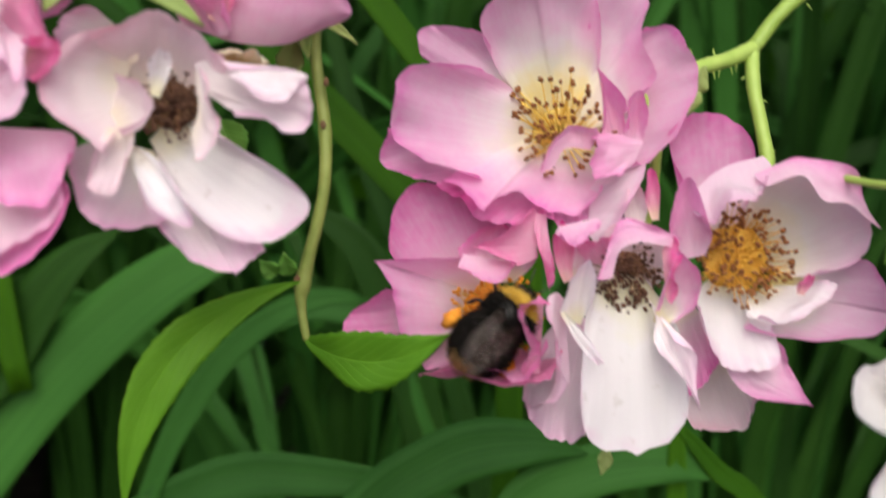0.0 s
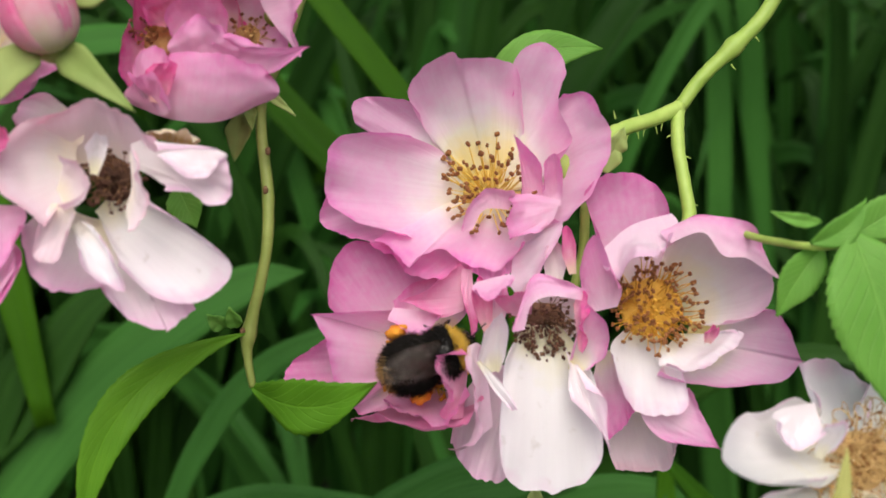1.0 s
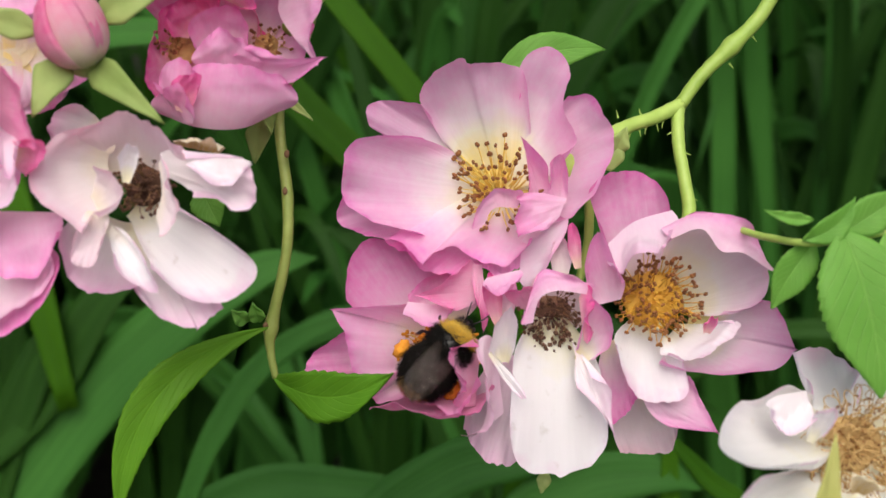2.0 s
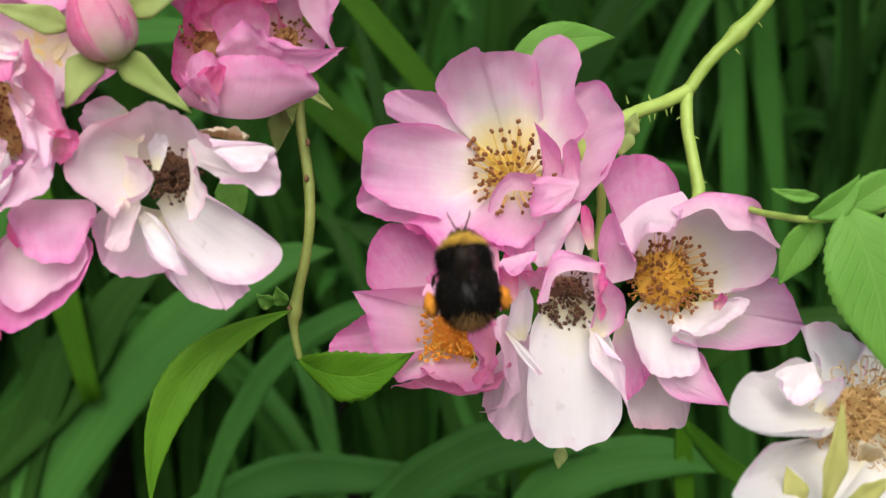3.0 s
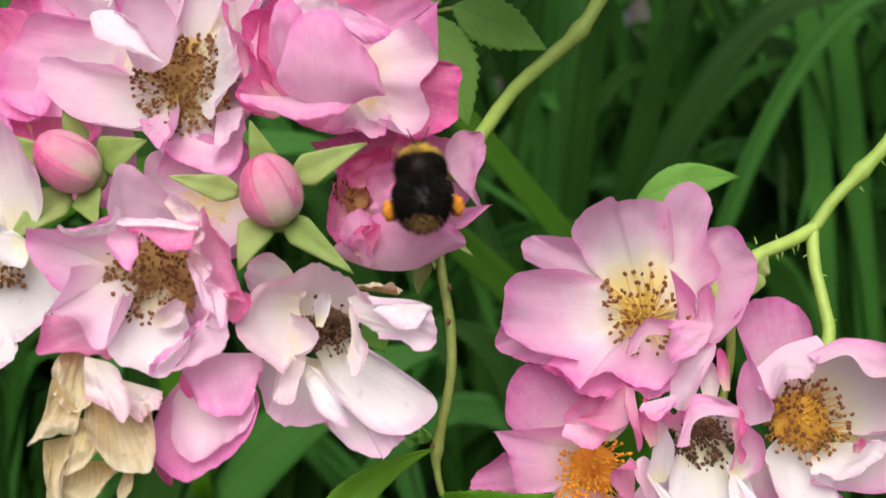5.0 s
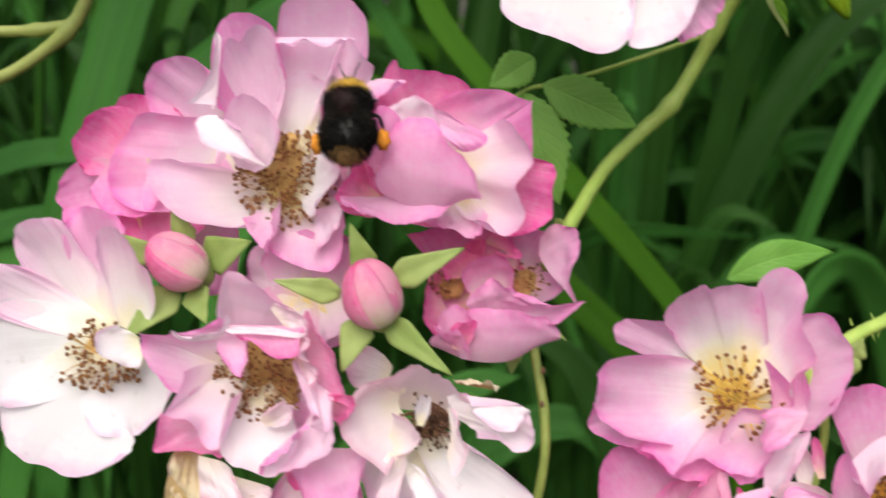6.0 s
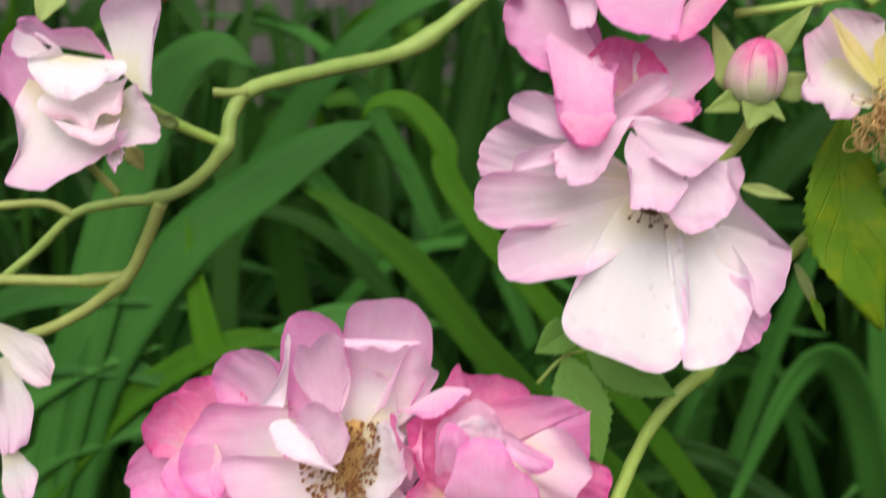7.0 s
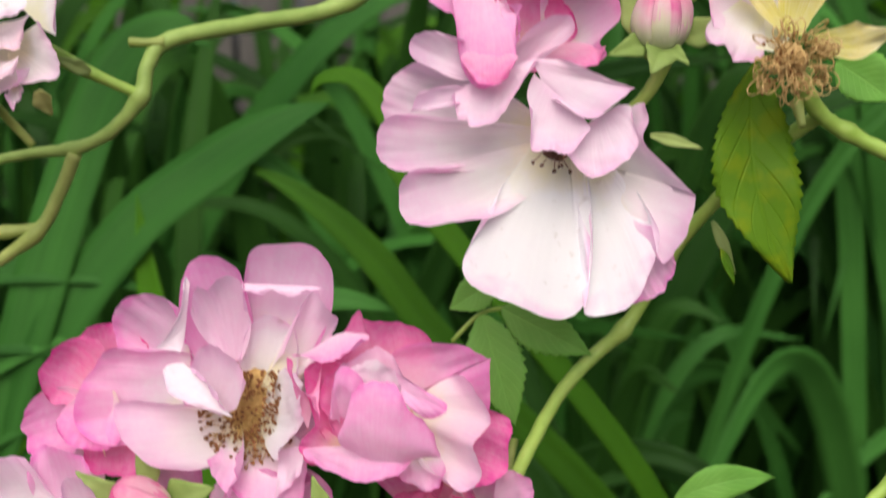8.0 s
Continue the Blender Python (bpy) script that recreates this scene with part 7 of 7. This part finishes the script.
twig(stem, [(-5.7, -4.0, 1.6), (-5.2, -6.0, -3.7)], (1.39, 0.70), STEM_OLD)
leaflet(stem, LEAF, (2.7, -2.0, 9.9), (13.0, -4.0, 1.5), 12.6, teeth=8, tooth=0.08)
stem = thing("rose_branch", (4.9, -10.0, 132.4), "thin green stems behind the bud", "rose branch")
twig(stem, [(-17.8, -0.0, -3.3), (-8.3, -0.0, -2.3), (2.4, -0.0, -0.6), (11.8, -0.0, 1.0), (23.6, -0.0, 1.4)], (0.97, 0.97, 0.97, 0.97, 0.97), STEM)
twig(stem, [(9.4, -0.0, -1.9), (16.6, -0.0, 3.9), (26.1, -0.0, 12.7)], (1.21, 1.21, 1.21), STEM)
twig(stem, [(-10.6, 0.0, 7.4), (-5.9, -0.0, 1.3), (-0.0, 0.0, -1.8)], (0.85, 0.85, 0.85), STEM_OLD)
twig(stem, [(-13.8, -2.0, -24.0), (-17.6, 2.0, -30.8), (-22.9, 6.0, -35.5)], (1.45, 1.45, 1.21), STEM)
leaflet(stem, SEPAL, (-17.0, 0.0, -39.3), (-6.3, 0.0, -42.1), 2.9, teeth=0, sharp=0.62)

# daylily leaves that stand out behind the roses
clump = thing("daylily_clump", (-108.6, 200.0, -89.5), "clump of long arching daylily leaves", "daylily")
blade(clump, [(-120.8, -0.0, -175.3), (-81.9, 0.0, -78.7), (-51.8, -0.0, -30.5), (-23.8, -0.0, 6.7), (6.5, 0.0, 35.4), (37.0, 0.0, 53.1), (56.8, -0.0, 57.6)], 25.6, BLADE_LIGHT, fold=12)
blade(clump, [(-149.6, -0.0, -130.0), (-96.4, -0.0, -43.2), (-51.6, 0.0, 0.3), (-25.8, -0.0, 39.7), (-4.3, -0.0, 57.3)], 21.2, BLADE_SHADED, fold=15)
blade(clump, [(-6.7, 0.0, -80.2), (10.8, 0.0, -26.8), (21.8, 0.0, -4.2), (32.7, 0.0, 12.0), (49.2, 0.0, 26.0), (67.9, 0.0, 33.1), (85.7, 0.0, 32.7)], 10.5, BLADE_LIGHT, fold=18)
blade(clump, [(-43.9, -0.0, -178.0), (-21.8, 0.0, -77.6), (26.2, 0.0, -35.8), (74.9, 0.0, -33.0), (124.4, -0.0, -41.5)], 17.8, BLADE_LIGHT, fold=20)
blade(clump, [(-78.1, -0.0, -154.4), (-68.9, -0.0, -43.6), (-51.6, -0.0, 11.2), (-38.6, -0.0, 39.7)], 17.8, BLADE_SHADED, fold=18)
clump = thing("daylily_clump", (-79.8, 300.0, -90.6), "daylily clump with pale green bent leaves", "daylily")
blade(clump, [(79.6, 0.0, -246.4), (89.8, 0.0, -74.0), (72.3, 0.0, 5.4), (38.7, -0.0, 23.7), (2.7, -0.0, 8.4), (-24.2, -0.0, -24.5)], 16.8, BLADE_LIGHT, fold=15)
blade(clump, [(120.0, 0.0, -277.1), (95.5, -0.0, -74.1), (60.9, 0.0, 39.2), (21.9, -0.0, 72.4)], 22.4, BLADE_SHADED)
blade(clump, [(148.8, 0.0, -248.9), (106.5, -0.0, -31.5), (55.1, 0.0, 95.0), (25.6, -0.0, 199.3)], 12.9, BLADE_SHADED)
clump = thing("daylily_clump", (36.0, 140.0, -102.8), "daylily leaves arching low under the roses", "daylily")
blade(clump, [(-83.7, -0.0, -91.3), (-68.8, 0.0, -24.2), (-40.5, -0.0, 1.3), (-13.6, 0.0, 6.9), (5.8, 0.0, 3.8)], 18.9, BLADE_LIGHT, fold=14)
blade(clump, [(-34.0, 0.0, -92.6), (-19.2, 0.0, -21.1), (3.9, 0.0, -2.9), (31.2, 0.0, 0.7), (51.1, 0.0, -4.4)], 17.0, BLADE_LIGHT, fold=14)
blade(clump, [(101.6, 0.0, -136.7), (69.3, 0.0, -26.2), (47.0, 0.0, -0.4), (29.0, 0.0, 19.1)], 7.6, BLADE_LIME, fold=18)
blade(clump, [(38.7, 0.0, -114.5), (35.5, 0.0, -25.7), (34.7, 0.0, 3.6), (34.1, -0.0, 24.9)], 6.8, BLADE_LIME, fold=18)
clump = thing("daylily_clump", (-155.5, 195.0, 105.5), "daylily clump with a broad bent leaf", "daylily")
blade(clump, [(-95.9, 0.0, -196.3), (-80.5, 0.0, -90.5), (-43.6, 0.0, -28.4), (-4.8, 0.0, 3.6), (21.8, 0.0, 20.1), (43.4, 0.0, 29.4)], 24.7, BLADE_LIGHT, fold=12)
blade(clump, [(190.7, -40.0, -248.5), (181.1, -45.0, -167.2), (164.3, -50.0, -114.4), (82.8, -50.0, -12.0), (73.4, -50.0, 13.9), (60.8, -50.0, 29.1), (48.7, -50.0, 29.5), (43.8, -50.0, 23.8)], 9.5, BLADE_LIME, fold=15)
blade(clump, [(180.0, 0.0, -262.3), (174.6, 0.0, -163.6), (92.0, 0.0, -73.5), (61.3, 0.0, -35.1), (32.8, 0.0, -10.4), (5.2, 0.0, 5.0)], 14.7, BLADE_LIME, fold=20)
blade(clump, [(-120.5, 0.0, -220.5), (-90.3, 0.0, -90.5), (-67.8, 0.0, -9.0), (-47.9, 0.0, 43.6), (-26.0, 0.0, 61.3), (-6.8, -0.0, 52.7)], 24.9, BLADE_LIGHT, fold=10)
blade(clump, [(-183.9, 0.0, -148.4), (-134.4, 0.0, -104.9), (-87.7, 0.0, -73.7), (-48.8, -0.0, -64.3)], 16.6, BLADE_LIGHT, fold=15)
blade(clump, [(-213.2, -0.0, -75.7), (-138.9, 0.0, -54.2), (-102.1, 0.0, -42.4), (-60.7, 0.0, -42.6), (-31.7, 0.0, -50.0)], 13.3, BLADE_LIGHT, fold=15)
blade(clump, [(-208.5, 0.0, -124.2), (-146.5, 0.0, -85.6), (-104.8, 0.0, -71.2), (-65.8, -0.0, -73.8), (-36.8, 0.0, -85.9)], 14.2, BLADE_LIGHT, fold=15)
blade(clump, [(-134.9, 0.0, -172.4), (-80.6, 0.0, -105.0), (-46.4, 0.0, -76.3), (-12.5, 0.0, -62.0), (16.3, 0.0, -66.9)], 12.8, BLADE_LIME, fold=18)
blade(clump, [(10.5, 0.0, -195.7), (-8.2, 0.0, -124.2), (-29.4, 0.0, -62.0), (-38.7, 0.0, -9.2)], 14.2, BLADE_LIME, fold=18)
blade(clump, [(-159.5, 0.0, -184.5), (-110.0, 0.0, -119.4), (-70.9, 0.0, -100.2), (-29.7, 0.0, -95.5)], 14.2, BLADE_LIGHT, fold=15)
blade(clump, [(-37.9, 0.0, -219.8), (-17.6, 0.0, -90.7), (11.5, 0.0, -58.6), (45.1, 0.0, -52.8), (73.7, 0.0, -57.7)], 14.2, BLADE_LIGHT, fold=15)
blade(clump, [(-68.5, 150.0, -292.9), (-63.7, 150.0, -98.0), (-59.4, 150.0, 32.0), (-42.1, 150.0, 148.9)], 16.6, BLADE_SHADED, fold=15)
spray = thing("withered_leaf", (-190.1, 150.0, 180.2), "crumpled brown withered leaf above the daylilies", "dead leaf")
leaflet(spray, WITHERED, (-30.3, 0.0, 14.4), (21.2, -6.0, -3.9), 33.6, teeth=9, tooth=0.15, fold=30)

# ---- bee ----
def fur(parent, name, mat_of, centre, radii, count, length, seed, lean=(-0.5, 0, 0)):
    """Short hairs over a rounded body; mat_of tells each hair's slot from its place."""
    r = random.Random(seed)
    verts, faces, slots = [], [], []
    for q in range(count):
        d = unit(np.array([r.gauss(0, 1), r.gauss(0, 1), r.gauss(0, 1)]))
        foot = np.array(centre) + np.array(radii) * d
        way = unit(d / np.array(radii) * min(radii) + np.array(lean) * r.uniform(0.4, 1.0) + np.array([r.gauss(0, 0.18) for _ in range(3)]))
        e1 = unit(np.cross(way, (0.3, 0.5, 0.8)))
        e2 = np.cross(way, e1)
        h = length * r.uniform(0.6, 1.2)
        o = len(verts)
        for c, s in ((1, 0), (-0.5, 0.87), (-0.5, -0.87)):
            verts.append(foot + (e1 * c + e2 * s) * 0.075)
        verts.append(foot + way * h)
        faces += [(o, o + 1, o + 3), (o + 1, o + 2, o + 3), (o + 2, o, o + 3)]
        slots += [mat_of(d)] * 3
    ob = solid(name, verts, faces, [FUR_BLACK, FUR_GOLD, FUR_RUST], parent, "", slots)
    return tagged(ob, kind="stuff")


def flight(x, y, z, heading, tilt, lean):
    """Pose of the bee: heading is the angle of its head in the picture plane."""
    turn = Matrix.Rotation(radians(-heading), 4, "Y") @ Matrix.Rotation(radians(90), 4, "X") @ Matrix.Rotation(radians(tilt), 4, "Y") @ Matrix.Rotation(radians(lean), 4, "X")
    return TILT @ Matrix.Translation(Vector((x, y, z)) * MM) @ turn


def wing(parent, length, width):
    """A veined fore wing along -x from its root, rounded at the end."""
    n, k = 14, 7
    grid = np.zeros((n, k, 3))
    for i in range(n):
        s = i / (n - 1)
        h = width * (0.18 + 0.82 * math.sin(min(1.0, s * 1.35) * math.pi / 2)) * math.sqrt(max(0.004, 1 - max(0.0, (s - 0.6) / 0.4) ** 2.4))
        for j in range(k):
            v = j / (k - 1)
            grid[i, j] = (-length * s, h * (v - 0.35), 0.35 * math.sin(s * 2.6) + 0.08 * math.sin(v * 12))
    return skin("wing", grid, 0.04, WING, parent, "smoky translucent wing")


def bee_leg(parent, root, knee, foot, thick, load):
    leg = solid("leg", *tube([root, (np.array(root) + np.array(knee)) / 2 + np.array([0, 0, 0.2]), knee, (np.array(knee) + np.array(foot)) / 2, foot], (thick, thick * 1.1, thick * 0.9, thick * 1.2, thick * 0.4), 6, 4), [CHITIN], parent)
    if load:
        ball((np.array(knee) + np.array(foot)) / 2 + np.array([0.1, 1.1 * np.sign(root[1]), 0.6]), (1.9, 1.2, 1.5), POLLEN, leg, "pollen_load", "orange pollen pellet", lump=0.35)
    return leg


def make_bee():
    bee = new("bumblebee")
    bee.empty_display_size = 0.005
    tagged(bee, "furry black bumblebee with yellow collar and rusty tail", "bumblebee")
    thorax = ball((2.7, 0, 0.1), (3.6, 3.8, 3.4), CHITIN, bee, "thorax", "black thorax with a yellow collar", 18, 12)
    fur(thorax, "fur", lambda d: 1 if d[0] > 0.40 + 0.12 * abs(d[1]) else 0, (2.7, 0, 0.1), (3.6, 3.8, 3.4), 4600, 1.6, 3)
    abdomen = ball((-3.0, 0, -0.1), (5.3, 4.4, 4.0), CHITIN, bee, "abdomen", "black abdomen with a rusty tail", 20, 14)
    fur(abdomen, "fur", lambda d: 2 if d[0] + 0.16 * math.sin(d[1] * 37 + d[2] * 53) < -0.86 else 0, (-3.0, 0, -0.1), (5.3, 4.4, 4.0), 6200, 1.6, 4, (-0.8, 0, 0))
    head = ball((6.6, 0, -1.0), (1.7, 1.9, 1.8), CHITIN, bee, "head", "small black head", 14, 10)
    fur(head, "fur", lambda d: 0, (6.6, 0, -1.0), (1.7, 1.9, 1.8), 450, 0.9, 5, (0.1, 0, 0))
    for side in (-1, 1):
        ball((7.4, side * 1.6, -0.8), (0.7, 0.45, 1.1), CHITIN, head, "eye", "glossy black eye")
        solid("antenna", *tube([(8.0, side * 0.6, -0.2), (9.6, side * 1.4, 0.5), (11.4, side * 2.0, 0.0)], (0.16, 0.14, 0.12), 6, 4), [CHITIN], head)
        bee_leg(bee, (3.8, side * 2.4, -2.4), (5.2, side * 4.2, -3.6), (6.4, side * 4.4, -5.4), 0.32, False)
        bee_leg(bee, (2.2, side * 2.6, -2.6), (1.6, side * 5.0, -3.4), (0.2, side * 5.6, -5.2), 0.34, False)
        bee_leg(bee, (0.4, side * 2.6, -2.4), (-2.2, side * 4.7, -2.6), (-5.0, side * 5.3, -4.0), 0.42, True)
    wings = []
    for side in (-1, 1):
        w = wing(bee, 12.0, 4.8)
        h = wing(bee, 8.5, 3.4)
        w.name = h.name = "wing"
        wings += [(w, side, 0.0), (h, side, 1.0)]
    return bee, wings


bee, wings = make_bee()


# ---- ground, fence and the mass of leaves behind ----
def make_ground():
    n = 60
    xs = np.concatenate([-np.geomspace(60, 0.05, n // 2), np.geomspace(0.05, 60, n // 2)])
    verts, faces = [], []
    for y in xs:
        for x in xs:
            verts.append((x * 1000, y * 1000, 18 * noise.noise((x * 3, y * 3, 0)) + 8 * noise.noise((x * 11, y * 11, 4))))
    for i in range(n - 1):
        for j in range(n - 1):
            faces.append((i * n + j, i * n + j + 1, (i + 1) * n + j + 1, (i + 1) * n + j))
    ob = solid("ground", verts, faces, [SOIL])
    tagged(ob, "dark garden soil", "soil", kind="structure")


def make_fence():
    fence = tagged(new("fence"), "weathered grey board fence behind the bed", "fence", kind="structure")
    r = random.Random(5)
    x = -2.2
    while x < 2.4:
        w = r.uniform(0.10, 0.13)
        h = r.uniform(1.55, 1.6)
        t = 0.02
        y = 1.35 + r.uniform(-0.006, 0.006)
        bm = bmesh.new()
        bmesh.ops.create_cube(bm, size=1.0, matrix=Matrix.Translation((x + w / 2, y, h / 2)) @ Matrix.Diagonal((w - 0.008, t, h, 1)))
        bmesh.ops.bevel(bm, geom=bm.edges[:], offset=0.003, segments=1, affect="EDGES")
        mesh = bpy.data.meshes.new("board")
        bm.to_mesh(mesh)
        bm.free()
        linked("board", mesh, [BOARD], fence)
        x += w


def make_mass():
    """Clumps of daylily leaves that fill the bed behind the roses."""
    r = random.Random(21)
    for q in range(54):
        cx = r.uniform(-0.55, 0.55) * (1 + 0.8 * q / 54)
        cy = 0.46 + 0.78 * (q / 54) + r.uniform(-0.05, 0.05)
        clump = new("daylily_clump")
        clump.location = (cx, cy, 0)
        tagged(clump, "dense clump of daylily leaves, green darkened as in shade", "daylily", "daylily clumps")
        for b in range(34):
            ang = r.uniform(0, 2 * math.pi)
            tall = r.uniform(430, 820)
            reach = r.uniform(60, 330)
            side = np.array([math.cos(ang), math.sin(ang) * 0.7, 0])
            foot = np.array([r.uniform(-50, 50), r.uniform(-40, 40), -5])
            droop = r.uniform(-0.05, 0.35) if reach > 160 else 0.0
            line = [foot, foot + side * reach * 0.18 + np.array([0, 0, tall * 0.45]), foot + side * reach * 0.5 + np.array([0, 0, tall * 0.82]),
                    foot + side * reach * 0.85 + np.array([0, 0, tall * (1.0 - droop * 0.4)]), foot + side * reach * 1.3 + np.array([0, 0, tall * (1.0 - droop * 1.3)])]
            if cy + (foot[1] + side[1] * reach * 1.3) * MM < 0.34:
                continue
            # most blades take the green that carries the bed's shade
            blade(clump, line, r.uniform(13, 27), r.choice((BLADE_SHADED, BLADE_SHADED, BLADE_SHADED, BLADE_LIGHT, BLADE_LIME if q > 22 else BLADE_LIGHT, BLADE_SHADED)), fold=r.uniform(10, 28), twist=r.uniform(-50, 50), sway=r.uniform(-1, 1))


make_ground()
make_fence()
make_mass()


def motions():
    """The bee crawls over its rose, flies up past the others and leaves; its wings fold back until it takes off."""
    walk(bee, [
        (0, flight(-15.3, -8.0, -44.9, 48, 5, 0)),
        (0.5, flight(-12.9, -8.0, -43.9, 38, 5, 0)),
        (1, flight(-14.1, -8.0, -41.7, 22, 5, 0)),
        (1.2, flight(-14.6, -8.0, -42.4, 30, 5, 0)),
        (2.3, flight(-14.6, -8.0, -43.4, 55, 5, 0)),
        (2.5, flight(-13.6, -8.0, -44.4, 62, 5, 0)),
        (2.6, flight(-18.6, -16.0, -45.9, 75, 0, 0)),
        (2.7, flight(-16.4, -24.0, -45.0, 90, 22, 0)),
        (2.8, flight(1.6, -34.0, -40.2, 95, 22, 0)),
        (2.9, flight(-12.2, -34.0, -33.0, 95, 22, 0)),
        (3, flight(-14.8, -32.0, -30.3, 95, 22, 0)),
        (3.1, flight(-13.1, -30.0, -25.1, 95, 22, 0)),
        (3.2, flight(-11.1, -30.0, -22.9, 95, 22, 0)),
        (3.3, flight(-9.1, -28.0, -15.3, 95, 22, 0)),
        (3.4, flight(-15.2, -28.0, -10.8, 105, 22, 0)),
        (3.5, flight(-13.6, -28.0, -18.1, 115, 22, 0)),
        (3.6, flight(-22.2, -28.0, -5.6, 130, -10, 30)),
        (3.7, flight(-27.1, -28.0, 1.2, 150, 0, 55)),
        (3.8, flight(-27.1, -26.0, 7.2, 150, 0, 60)),
        (3.9, flight(-30.9, -26.0, -1.6, 150, 0, 50)),
        (4, flight(-34.0, -26.0, -1.6, 150, 0, 45)),
        (4.1, flight(-39.7, -26.0, -3.1, 135, 0, 35)),
        (4.2, flight(-39.8, -28.0, -0.5, 125, 0, 20)),
        (4.3, flight(-37.7, -28.0, -0.2, 115, 22, 10)),
        (4.4, flight(-35.5, -28.0, -0.6, 105, 22, 0)),
        (4.5, flight(-40.6, -28.0, -1.3, 95, 22, 0)),
        (4.6, flight(-42.2, -28.0, 2.6, 95, 22, 0)),
        (4.7, flight(-41.6, -28.0, 5.2, 95, 22, 0)),
        (5.25, flight(-56.7, -30.0, 19.7, 92, 22, 0)),
        (5.8, flight(-67.1, -32.0, 34.6, 90, 22, 0)),
        (6, flight(-77.7, -32.0, 43.9, 92, 22, 0)),
        (6.2, flight(-95.0, -32.0, 62.2, 100, 22, 0)),
        (6.4, flight(-78.4, -32.0, 111.4, 60, 22, 0)),
        (6.6, flight(-5.9, -12.0, 97.0, 20, 22, 0)),
        (6.8, flight(50.2, -10.0, 108.6, 10, 22, 0)),
        (8, flight(158.5, 0.0, 145.8, 10, 22, 0)),
    ])
    for w, side, hind in wings:
        root = (2.4 - hind * 1.6, side * 2.2, 4.4 - hind * 0.3)
        folded = pose(0, 0, 0, -side * 14, 13 - 3 * hind, side * (13 + 6 * hind))
        rows = [(0, Matrix.Translation(Vector(root) * MM) @ folded), (2.5, Matrix.Translation(Vector(root) * MM) @ folded)]
        for beat in range(164):
            up = 105 if beat % 2 else 45
            rows.append((2.57 + beat / 30, Matrix.Translation(Vector(root) * MM) @ pose(0, 0, 0, side * up, 0, 0) @ pose(0, 0, 0, 0, 0, -side * (68 - 14 * hind))))
        walk(w, rows)


motions()
